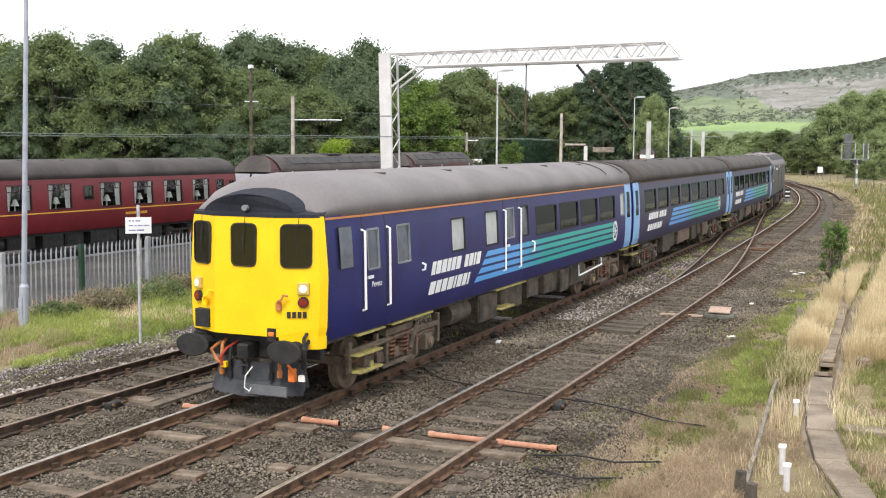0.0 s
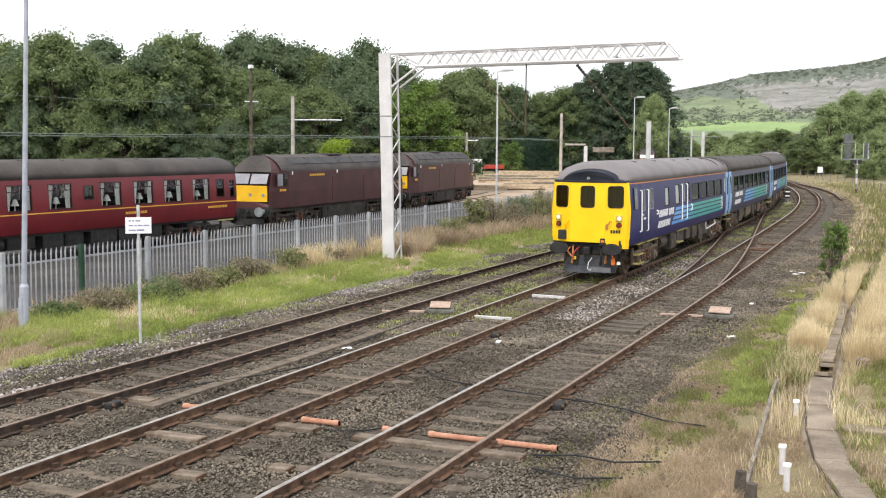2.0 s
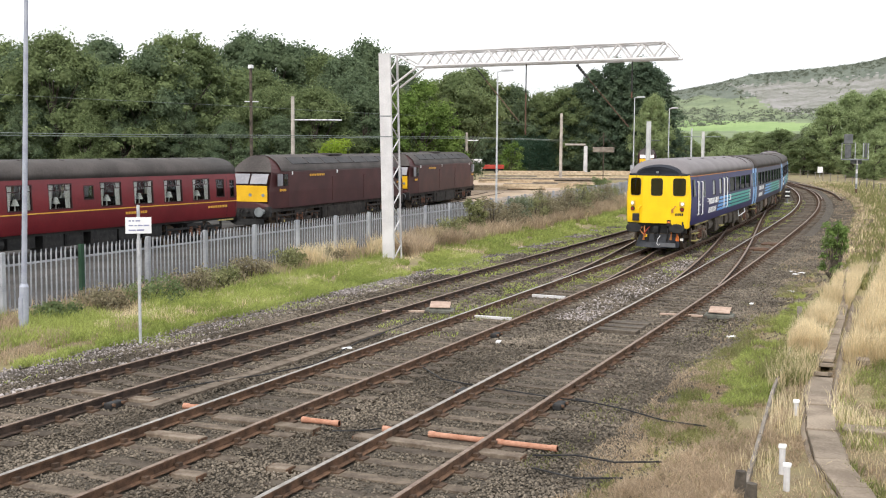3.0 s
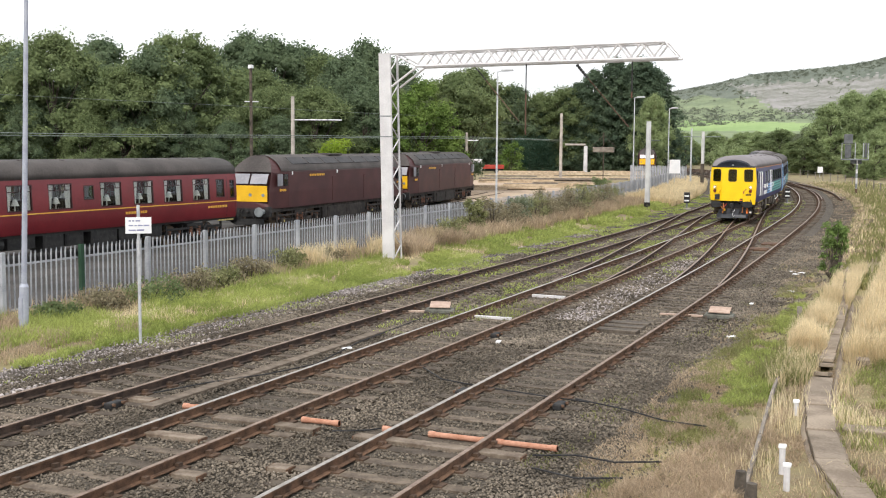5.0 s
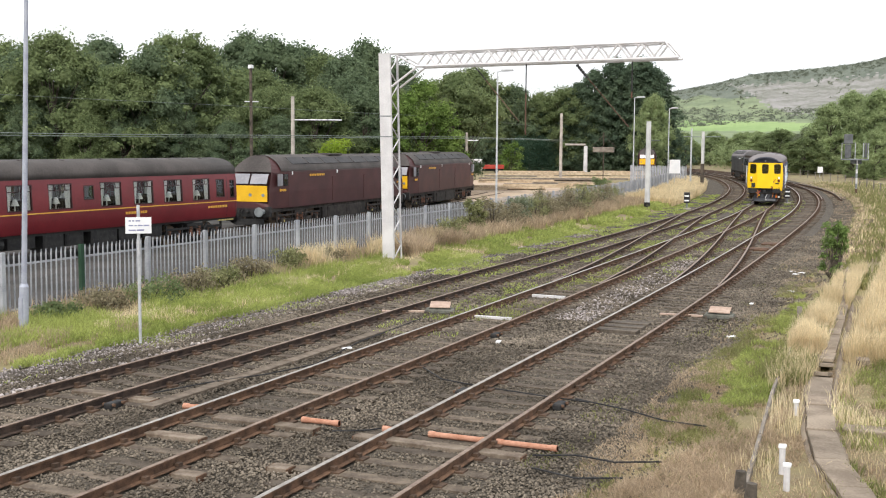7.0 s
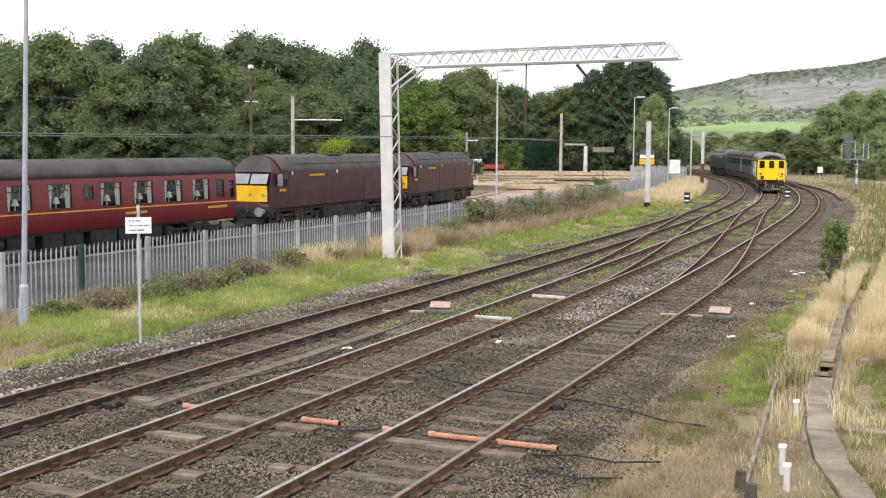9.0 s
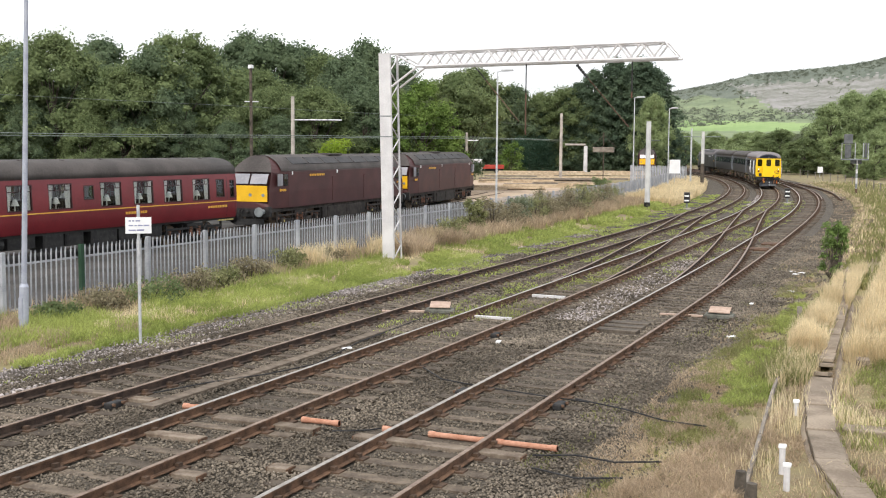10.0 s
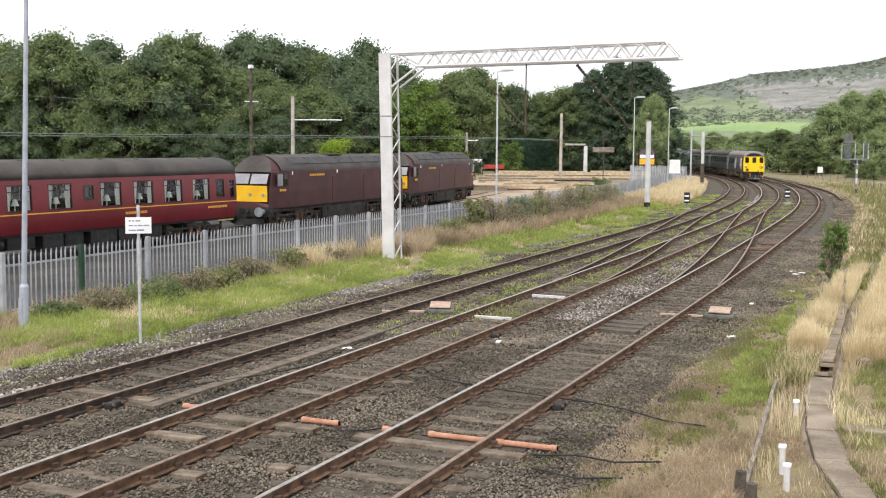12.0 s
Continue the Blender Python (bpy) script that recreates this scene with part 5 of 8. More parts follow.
        wheelset(b, 0.0, 0.57)
    return v


def vehicle_pose(u, s, half_base=7.1):
    """Stand a vehicle of that bogie spacing with its middle at s on the track u."""
    xa, ya, _ = lane(u(s - half_base), s - half_base)
    xb, yb, _ = lane(u(s + half_base), s + half_base)
    return Matrix.Translation(((xa + xb) / 2, (ya + yb) / 2, 0)) @ Matrix.Rotation(-math.atan2(xb - xa, yb - ya), 4, "Z")


M["bogie_brown"] = material("bogie_brown", (0.085, 0.066, 0.050), (0.19, 0.148, 0.112), scale=3, fine=25, bump=0.3, rough=0.88)
M["glass_screen"] = glass_material("glass_screen", (0.36, 0.39, 0.43), front=0.05)
# pale opaque panes: the sky's reflection is their base colour
M["screen_sky_paint"] = material("screen_sky_paint", (0.23, 0.23, 0.255), (0.32, 0.315, 0.34), scale=1.2, fine=9, bump=0, rough=0.15)

driving = driving_coach()
coach = blue_coach()
coach_ahead = copy_thing(coach, Matrix())
tagged(coach, group="coaches of the moving train")
tagged(coach_ahead, group="coaches of the moving train")
# engine body also uses the blue greyed for haze
engine = locomotive(M["blue_hazed"], "dark blue diesel locomotive at the head of the train", roofm=M["roof_grey"], words="white_line")
saloon = red_coach()
saloon.matrix_basis = Matrix.Translation((-31.33, 34.75, -0.17)) @ Matrix.Rotation(radians(-3.0), 4, "Z")
shed_engine = locomotive(M["maroon_dark"], "dusty dark maroon diesel locomotive with a small yellow panel")
shed_engine.matrix_basis = Matrix.Translation((-32.92, 59.3, -0.2)) @ Matrix.Rotation(radians(3.4), 4, "Z")
shed_engine_far = copy_thing(shed_engine, Matrix.Translation((-34.82, 78.6, -0.16)) @ Matrix.Rotation(radians(8.0), 4, "Z"))
tagged(shed_engine, group="maroon locomotives in the yard")
tagged(shed_engine_far, "dark maroon diesel locomotive standing behind another one", group="maroon locomotives in the yard")


# ---- trees ----
def leaf_cloud(centres, radii, count, size, seed, squash=0.85, shell=0.35):
    """Leaf quads strewn over the outer shells of clumps, tilted outwards; numpy arrays of corners."""
    rng = np.random.default_rng(seed)
    centres, radii = np.asarray(centres, float), np.asarray(radii, float)
    w = radii ** 2
    idx = rng.choice(len(centres), count, p=w / w.sum())
    d = rng.normal(size=(count, 3))
    d /= np.linalg.norm(d, axis=1)[:, None]
    d[:, 2] = np.where(d[:, 2] < -0.75, -d[:, 2], d[:, 2])
    r = radii[idx] * np.minimum(1.3, np.abs(rng.normal(0.55 + shell * 0.7, 0.25, count)))
    p = centres[idx] + d * r[:, None] * np.array([1, 1, squash])
    nrm = d + rng.normal(scale=0.75, size=(count, 3)) + np.array([0, 0, 0.5])
    nrm /= np.linalg.norm(nrm, axis=1)[:, None]
    t = np.cross(nrm, rng.normal(size=(count, 3)))
    t /= np.linalg.norm(t, axis=1)[:, None] + 1e-9
    b = np.cross(nrm, t)
    s = (size * rng.uniform(0.55, 1.35, count))[:, None]
    quad = np.stack([p - t * s, p - b * s * 0.55, p + t * s, p + b * s * 0.55], axis=1)
    return quad.reshape(-1, 3)


def quads_mesh(name, v):
    n = len(v) // 4
    me = bpy.data.meshes.new(name)
    me.vertices.add(len(v))
    me.vertices.foreach_set("co", v.astype(np.float32).ravel())
    me.loops.add(len(v))
    me.loops.foreach_set("vertex_index", np.arange(len(v), dtype=np.int32))
    me.polygons.add(n)
    me.polygons.foreach_set("loop_start", np.arange(0, len(v), 4, dtype=np.int32))
    me.update(calc_edges=True)
    return me


def tris_mesh(name, v):
    n = len(v) // 3
    me = bpy.data.meshes.new(name)
    me.vertices.add(len(v))
    me.vertices.foreach_set("co", v.astype(np.float32).ravel())
    me.loops.add(len(v))
    me.loops.foreach_set("vertex_index", np.arange(len(v), dtype=np.int32))
    me.polygons.add(n)
    me.polygons.foreach_set("loop_start", np.arange(0, len(v), 3, dtype=np.int32))
    me.update(calc_edges=True)
    return me


def tree(seed, mat, label, height=12.0, width=8.0, low=0.12, leaves=30000, size=0.125, category="tree"):
    """Broadleaf tree: tapered trunk, limbs, and a crown of leaf clumps with gaps."""
    rnd = random.Random(seed)
    t = thing("tree", label, category, group="trees behind the yard")
    bm = bmesh.new()
    pts, x, y = [], 0.0, 0.0
    for k in range(7):
        pts.append((x, y, height * 0.11 * k - 0.5))
        x += rnd.uniform(-0.15, 0.15)
        y += rnd.uniform(-0.15, 0.15)
    for k, (a, b) in enumerate(zip(pts, pts[1:])):
        add_tube(bm, a, b, 0.28 * (1 - k / 8), 0.28 * (1 - (k + 1) / 8), n=8)
    centres, radii = [], []
    for k in range(190):
        f = rnd.random()
        z = height * (low + (0.93 - low) * f)
        prof = math.sin(math.pi * (0.18 + 0.78 * f)) ** 0.8
        a = rnd.uniform(0, 2 * math.pi)
        r = width / 2 * prof * math.sqrt(rnd.uniform(0.25, 1.0)) * rnd.uniform(0.75, 1.1)
        c = (r * math.cos(a), r * math.sin(a), z)
        centres.append(c)
        radii.append(rnd.choice((0.4, 0.5, 0.65, 0.85, 1.1)) * rnd.uniform(0.8, 1.15) * height / 12)
        if k % 9 == 0:
            base = pts[min(6, max(1, int(6 * f)))]
            add_tube(bm, base, c, 0.09, 0.02, n=5)
    part("trunk", bm, M["bark"], t)
    mesh_part("inner_foliage", clump_mesh(centres, radii, seed, 0.52), mat, t, "filler hulls that keep crown gaps from going black", smooth=True)
    mesh_part("crown", quads_mesh("crown", leaf_cloud(centres, radii, leaves, size, seed)), mat, t)
    return t


def clump_mesh(centres, radii, seed, share):
    """Lumpy hulls added inside leaf clumps, just under the outer leaves, so the gaps catch light."""
    rng = np.random.default_rng(seed + 500)
    lat = [(0.0, 0.0, -1.0)] + [(math.cos(6.2832 * (i + 0.5 * (j % 2)) / 9) * math.cos(b), math.sin(6.2832 * (i + 0.5 * (j % 2)) / 9) * math.cos(b), math.sin(b)) for j, b in enumerate((-0.85, -0.25, 0.35, 0.95)) for i in range(9)] + [(0.0, 0.0, 1.0)]
    base = np.array(lat)
    faces = [(0, 1 + (i + 1) % 9, 1 + i) for i in range(9)] + [(37, 28 + i, 28 + (i + 1) % 9) for i in range(9)]
    faces += [(1 + 9 * j + i, 1 + 9 * j + (i + 1) % 9, 10 + 9 * j + (i + 1) % 9, 10 + 9 * j + i) for j in range(3) for i in range(9)]
    verts, polys = [], []
    for c, r in zip(centres, radii):
        v = base * (r * share * (1 + rng.uniform(-0.22, 0.14, (38, 1)))) * np.array([1, 1, 0.85]) + np.array(c)
        polys += [tuple(len(verts) + i for i in f) for f in faces]
        verts += [tuple(p) for p in v]
    return raw("inner_foliage", verts, polys)


def conifer(seed, mat, label, height=14.0, width=8.6):
    rnd = random.Random(seed)
    t = thing("conifer_tree", label, "tree", group="dark trees behind the yard")
    bm = bmesh.new()
    add_tube(bm, (0, 0, -0.5), (0, 0, height * 0.97), 0.3, 0.04, n=8)
    centres, radii = [], []
    for k in range(110):
        f = (k + 0.5) / 110
        z = height * (0.05 + 0.93 * f)
        reach = width / 2 * min(1.0, (1 - f) ** 0.5 * 1.15) * rnd.uniform(0.6, 1.1)
        a = k * 2.4
        for q in (0.55, 0.95):
            centres.append((reach * q * math.cos(a), reach * q * math.sin(a), z - 0.25 * q))
            radii.append(0.4 + 0.7 * rnd.random() * (1 - 0.5 * f))
        add_tube(bm, (0, 0, z), (reach * math.cos(a), reach * math.sin(a), z - 0.2), 0.05, 0.015, n=4)
    part("trunk", bm, M["bark"], t)
    mesh_part("inner_foliage", clump_mesh(centres, radii, seed, 0.45), mat, t, "filler hulls that keep crown gaps from going black", smooth=True)
    mesh_part("crown", quads_mesh("crown", leaf_cloud(centres, radii, 26000, 0.13, seed, squash=0.75)), mat, t)
    return t


def set_tree(proto, x, y, top, spin, wide=1.0, base=12.0, label=""):
    s = top / base
    o = copy_thing(proto, Matrix.Translation((x, y, -0.35)) @ Matrix.Rotation(spin, 4, "Z") @ Matrix.Diagonal((s * wide, s * wide, s, 1)))
    if label:
        tagged(o, label)
    return o


def build_trees():
    kinds = {
        "mid": tree(5, M["leaf_mid"], "tall broadleaf tree in full summer leaf"),
        "dark": tree(6, M["leaf_dark"], "tall dark-leaved broadleaf tree"),
        "pale": tree(7, M["leaf_pale"], "grey-green willow-like tree in leaf", leaves=20000),
        "round": tree(8, M["leaf_mid"], "broad round-headed tree in full leaf", width=10.5, low=0.16, leaves=30000),
        "bright": tree(9, M["leaf_bright"], "fresh green leafy tree", low=0.06),
        "thin": tree(10, M["leaf_dark"], "thin-crowned tree against the sky", width=6, low=0.35, leaves=11000),
        "high": tree(12, M["leaf_mid"], "high-crowned tree with a bare leaning trunk", width=9.5, low=0.44, leaves=20000),
        "far": tree(13, M["leaf_far_hazed"], "distant tree, its green paled for haze", low=0.05, width=9.0),
        "fir": conifer(11, M["leaf_conifer"], "dark dense conifer behind the yard")}
    base = {k: (14.0 if k == "fir" else 12.0) for k in kinds}
    rows = [("mid", -82.3, 84.9, 14.2), ("dark", -69.5, 74.0, 12.2), ("mid", -65.0, 72.6, 13.4), ("thin", -70.2, 84.6, 14.0), ("dark", -57.9, 75.7, 12.0),
            ("round", -57.7, 79.0, 13.7), ("thin", -64.3, 92.6, 13.6), ("thin", -62.4, 95.6, 15.2), ("dark", -57.7, 93.2, 14.4), ("dark", -57.3, 97.8, 14.1), ("mid", -52.8, 95.3, 13.0),
            ("dark", -49.6, 93.4, 12.6), ("thin", -51.1, 100.5, 14.5), ("dark", -48.6, 101.5, 12.5), ("bright", -39.3, 86.9, 9.7), ("mid", -45.6, 95.2, 9.8), ("high", -40.8, 97.2, 11.0),
            ("high", -42.0, 104.8, 12.0), ("dark", -42.3, 118.4, 11.0), ("mid", -41.4, 124.3, 10.6), ("mid", -39.3, 127.4, 11.3), ("mid", -58.7, 73.1, 10.6), ("pale", -52.8, 79.2, 6.6),
            ("mid", -49.6, 79.2, 9.0), ("mid", -45.8, 80.9, 9.1), ("dark", -43.8, 85.0, 8.9), ("mid", -74.0, 70.0, 11.5), ("dark", -80.0, 78.0, 12.5), ("dark", -76.0, 88.0, 12.0),
            ("dark", -62.0, 84.0, 11.5), ("mid", -54.0, 86.0, 11.0), ("dark", -47.0, 90.0, 10.5), ("dark", -53.0, 104.0, 11.5), ("dark", -60.0, 103.0, 12.0), ("dark", -68.0, 97.0, 12.5),
            ("dark", -45.0, 108.0, 10.5), ("fir", -44.9, 151.5, 13.0), ("fir", -42.3, 150.0, 14.6), ("fir", -40.2, 152.5, 16.4), ("fir", -37.0, 150.2, 15.4), ("fir", -36.0, 151.0, 16.2), ("fir", -34.3, 150.4, 14.6),
            ("fir", -45.2, 117.2, 11.0), ("fir", -44.5, 112.0, 9.6), ("fir", -38.5, 116.0, 9.2), ("fir", -41.6, 157.0, 13.8), ("fir", -38.2, 158.0, 14.4), 
            ("dark", -34.5, 121.0, 8.0), ("dark", -66.0, 70.5, 7.5), ("mid", -60.0, 70.5, 6.5), ("dark", -55.0, 75.0, 7.0), ("dark", -50.5, 75.5, 6.0), ("dark", -47.0, 77.5, 6.5),
            ("dark", -71.0, 68.0, 7.0), ("mid", -46.5, 91.0, 7.0), ("mid", -41.0, 110.0, 7.5), ("dark", -43.0, 140.0, 9.0), ("mid", -36.2, 155.0, 7.4), 
            ("mid", -16.4, 206.0, 12.0), ("dark", -13.1, 212.9, 14.4), ("dark", -8.2, 204.1, 14.2), ("mid", -19.5, 221.1, 8.6), ("dark", -3.2, 205.6, 15.0), ("mid", -7.6, 171.2, 7.0), ("mid", -11.2, 182.6, 5.5), ("mid", -4.5, 180.0, 8.0), ("dark", 3.0, 200.0, 14.0), ("mid", 2.0, 178.0, 9.0)]
    rnd = random.Random(3)
    for k, x, y, top in rows:
        # trees this far off swap to the haze-paled leaves
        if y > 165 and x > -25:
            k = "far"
        az, dist = math.degrees(math.atan2(-x, y)), math.hypot(x, y)
        if 11.0 < az < 21.85 and 95 < y and dist < 190:
            f = 192.0 / dist
            x, y, top = x * f, y * f, 4.26 + (top - 4.26) * f
        set_tree(kinds[k], x, y, top + 0.4, rnd.uniform(0, 6.28), rnd.uniform(0.95, 1.15), base[k])
    set_tree(kinds["far"], -40.9, 178.5, 13.0, 1.0, 0.72, base["far"], "olive-green tree before the dark conifers")
    rnd = random.Random(8)
    n = 0
    while n < 95:
        y = 190 + 150 * rnd.random()
        x = -100 + 112 * rnd.random()
        xx, yy, _ = lane(-10, y)
        if (-0.222 * y - 2 < x < xx + 11 and y < 250) or (x > -18 and y < 235) or x < -0.30 * y:
            continue
        k = ("far", "mid", "far", "pale", "far", "round")[n % 6]
        set_tree(kinds[k], x, y, rnd.uniform(5.0, 7.6) + 0.012 * (y - 190) + max(0.0, 0.08 * (x + 30)), rnd.uniform(0, 6.28), rnd.uniform(1.1, 1.5), base[k], "leafy tree in the woods beyond the curve")
        n += 1
    for i, o in enumerate(kinds.values()):
        o.matrix_basis = Matrix.Translation((-92 - 7.0 * (i % 3), 80 + 9.0 * (i // 3), -0.35))
    # lower growth
    def shrub(name, x, y, h, w, mat, seed, label, leaves=5000, size=0.06, z=-0.15):
        rnd2 = random.Random(seed)
        t = thing(name, label, "shrub", Matrix.Translation((x, y, z)))
        bm = bmesh.new()
        cs, rs = [], []
        for k in range(42):
            a, f = rnd2.uniform(0, 6.28), rnd2.random()
            r = w / 2 * math.sqrt(rnd2.random()) * (1.0 - 0.45 * f)
            c = (r * math.cos(a), r * math.sin(a), h * (0.06 + 0.86 * f))
            cs.append(c)
            rs.append(rnd2.uniform(0.06, 0.15) * w + 0.03)
            add_tube(bm, (c[0] * 0.15, c[1] * 0.15, -0.1), c, 0.02, 0.006, n=5)
        part("branchwork", bm, M["bark"], t)
        mesh_part("foliage", quads_mesh("foliage", leaf_cloud(cs, rs, leaves, size, seed)), mat, t)
        return t
    shrub("shrub", -2.95, 40.4, 2.15, 1.0, M["leaf_shrub"], 51, "slim leafy green shrub in dry grass beside the line", leaves=3200, size=0.045)
    shrub("shrub", -39.9, 73.2, 5.0, 3.3, M["leaf_lime"], 52, "rounded yellow-green shrub behind the locomotives", size=0.09)
    shrub("shrub", -61.0, 169.5, 5.4, 4.8, M["leaf_bright"], 53, "small light green tree beside a hedge", size=0.11)
    shrub("shrub", -19.7, 49.5, 1.9, 1.7, M["leaf_bramble"], 54, "light green bush against the palisade fence", leaves=4000)
    shrub("shrub", -19.9, 56.0, 1.7, 2.2, M["leaf_pale"], 55, "grey-green scrub against the palisade fence", leaves=4000)
    for k, (x, y, h, w) in enumerate(((-19.4, 46.2, 1.2, 2.0), (-19.5, 51.8, 1.9, 2.0), (-19.5, 53.8, 1.5, 2.2), (-19.7, 58.6, 1.7, 2.4), (-19.7, 60.6, 2.0, 2.4), (-19.9, 65.0, 1.8, 2.6), (-20.0, 67.6, 2.1, 2.8), (-20.3, 71.0, 1.7, 3.0), (-20.8, 75.0, 1.9, 3.2), (-21.4, 79.5, 1.6, 3.4))):
        shrub("weed_clump", x, y, h, w, M["leaf_weed"] if k % 3 else M["leaf_bramble"], 160 + k, "tall brown seeding weeds against the palisade fence", leaves=2600, size=0.05)
    shrub("shrub", -20.2, 62.5, 1.3, 3.0, M["leaf_weed"], 56, "grey-brown scrub against the palisade fence", leaves=5500)
    shrub("shrub", -20.6, 68.5, 1.3, 3.0, M["leaf_pale"], 57, "grey-brown scrub against the palisade fence", leaves=5500)
    shrub("shrub", -21.3, 75.0, 1.5, 2.6, M["leaf_mid"], 58, "green bush growing over the palisade fence", leaves=5500)
    shrub("shrub", -22.4, 81.5, 2.2, 2.6, M["leaf_mid"], 59, "green bush growing over the palisade fence", leaves=5500)
    for k, (x, y, h, w) in enumerate(((-19.5, 21.6, 0.45, 1.5), (-19.4, 23.2, 0.6, 1.8), (-19.3, 25.0, 0.7, 2.2), (-19.4, 26.8, 0.75, 1.9), (-19.6, 28.6, 0.6, 2.0), (-19.7, 30.6, 0.7, 1.8), (-19.8, 33.0, 0.85, 1.5), (-19.9, 36.0, 0.6, 1.6), (-19.3, 41.5, 0.5, 1.6))):
        shrub("bramble", x, y, h, w, M["leaf_mid" if k in (0, 2) else ("leaf_bramble", "leaf_weed")[k % 2]], 60 + k, "low tangled bramble at the foot of the fence", leaves=2000, size=0.045, z=-0.12)
    hedge = thing("hedge", "clipped blue-green conifer hedge", "hedge")
    cs = [(-61.5 + 6.4 * (k % 14) / 13 + random.Random(k).uniform(-0.4, 0.4), 173.5 + 13.0 * (k % 14) / 13, 0.7 + 1.3 * (k // 14)) for k in range(56)]
    mesh_part("foliage", quads_mesh("foliage", leaf_cloud(cs, [1.35] * 56, 26000, 0.11, 62)), M["leaf_hedge"], hedge)
    bm = bmesh.new()
    for k in range(14):
        add_tube(bm, (cs[k][0], cs[k][1], -0.4), (cs[k][0], cs[k][1], 3.2), 0.08, 0.03, n=6)
    part("branchwork", bm, M["bark"], hedge)
    # far woods across the valley floor
    rng = random.Random(77)
    cs, rs = [], []
    for k in range(260):
        f = rng.random()
        y = 185 + 150 * f ** 0.8
        x = -95 + 100 * rng.random()
        line = lane(-10, y + (y - 50) ** 3 / 1.2e6)[0]
        xx, yy, _ = lane(-10, y)
        if -0.214 * y < x < xx + 9 and y < 240:
            continue
        h = 2.6 + 0.012 * (y - 185) + 1.2 * noise.noise((x * 0.07, y * 0.05, 0))
        if x > -30:
            h += 0.06 * (x + 30)
        for q in range(3):
            cs.append((x + rng.uniform(-1.5, 1.5), y + rng.uniform(-1, 1), h * (0.25 + 0.3 * q) + rng.uniform(-0.3, 0.3)))
            rs.append(rng.uniform(1.2, 2.2))
    w = mesh_part("far_undergrowth", quads_mesh("far_undergrowth", leaf_cloud(cs, rs, 60000, 0.24, 78)), M["leaf_far_hazed"])
    tagged(w, "low green undergrowth below the far woods", "undergrowth", kind="stuff")


def build_hill():
    """Wooded limestone hill with a bright pasture at its foot, well over a kilometre off."""
    az = [radians(24 - 0.13 * i) for i in range(296)]
    K = 70
    prof = ((24, 0.6), (18, 1.4), (14, 2.3), (11.6, 2.75), (10, 3.05), (8.2, 3.50), (6.3, 3.66), (4.2, 3.85), (3.0, 4.02), (2.1, 4.22), (0, 4.7), (-6, 5.6), (-15, 5.0))
    def crest(d):
        for (a, e), (b, f) in zip(prof, prof[1:]):
            if d <= a and d >= b:
                return e + (f - e) * (a - d) / (a - b)
        return 0.6 if d > 20 else 5.0
    verts, faces, mats = [], [], []
    for j in range(K + 1):
        f = j / K
        for a in az:
            d = math.degrees(a)
            el = radians(crest(d) * f)
            r = 620 + 980 * f ** 0.9
            rough = 1 + 0.02 * noise.noise((d * 3, f * 12, 1)) + (0.018 * noise.noise((d * 9, f * 30, 3)) if f > 0.3 else 0)
            verts.append((-r * math.sin(a), r * math.cos(a), 4.26 + r * math.tan(el) * rough if f > 0.02 else -1.0))
    verts += [(-2100 * math.sin(a), 2100 * math.cos(a), 10.0) for a in az]
    n = len(az)
    for j in range(K + 1):
        for i in range(n - 1):
            faces.append((j * n + i, j * n + i + 1, (j + 1) * n + i + 1, (j + 1) * n + i))
            f = (j + 0.5) / K
            d = math.degrees(az[i])
            e = crest(d) * f + 0.12 * noise.noise((d * 1.2, f * 6, 5))
            wob = 0.25 * noise.noise((d * 0.9, 2, 2))
            ragged = 0.28 * noise.noise((d * 5, e * 9, 8)) + 0.2 * noise.noise((d * 14, e * 20, 4))
            low = crest(d) * f
            if 0.78 < low < 1.28 + 0.12 * wob - 0.03 * max(0.0, 9.6 - d) and 5.0 < d < 13:
                m = 3
            elif 1.62 + wob + ragged < e < 2.95 + 0.6 * wob + ragged + 0.06 * (9 - d) and e + ragged > 2.05 + 0.55 * (d - 7.6):
                m = 2
            elif e < 2.4 + wob:
                m = 1
            else:
                m = 0
            mats.append(m)
    me = raw("hill", verts, faces)
    me.polygons.foreach_set("material_index", mats)
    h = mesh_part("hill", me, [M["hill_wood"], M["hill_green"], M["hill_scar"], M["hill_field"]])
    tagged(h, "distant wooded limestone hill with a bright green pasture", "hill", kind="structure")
    # tree clumps that break the slopes and the crest line
    rng = random.Random(15)
    cs, rs = [], []
    for k in range(2600):
        d = rng.uniform(-2, 14)
        f = 1.0 - abs(rng.gauss(0, 0.07)) if k % 2 else rng.uniform(0.34, 0.62)
        if f < 0.3:
            continue
        if k % 2 == 0 and d < 9.5 and f > 0.48:
            continue
        a, el, r = radians(d), radians(crest(d) * f), 620 + 980 * f ** 0.9
        cs.append((-r * math.sin(a), r * math.cos(a), 4.26 + r * math.tan(el) - (1.4 if k % 2 else 1.0)))
        rs.append(rng.uniform(2.2, 4.0))
    sc, sr = [], []
    for k in range(1300):
        d = rng.uniform(0, 13.5)
        f = rng.uniform(0.28, 0.86)
        if noise.noise((d * 0.8, f * 7, 11)) < (0.22 if d < 8.6 else -0.1):
            continue
        if 0.7 < crest(d) * f < 1.35:
            continue
        a, el, r = radians(d), radians(crest(d) * f), 620 + 980 * f ** 0.9
        sc.append((-r * math.sin(a), r * math.cos(a), 4.26 + r * math.tan(el) - 0.8))
        sr.append(rng.uniform(0.9, 2.0))
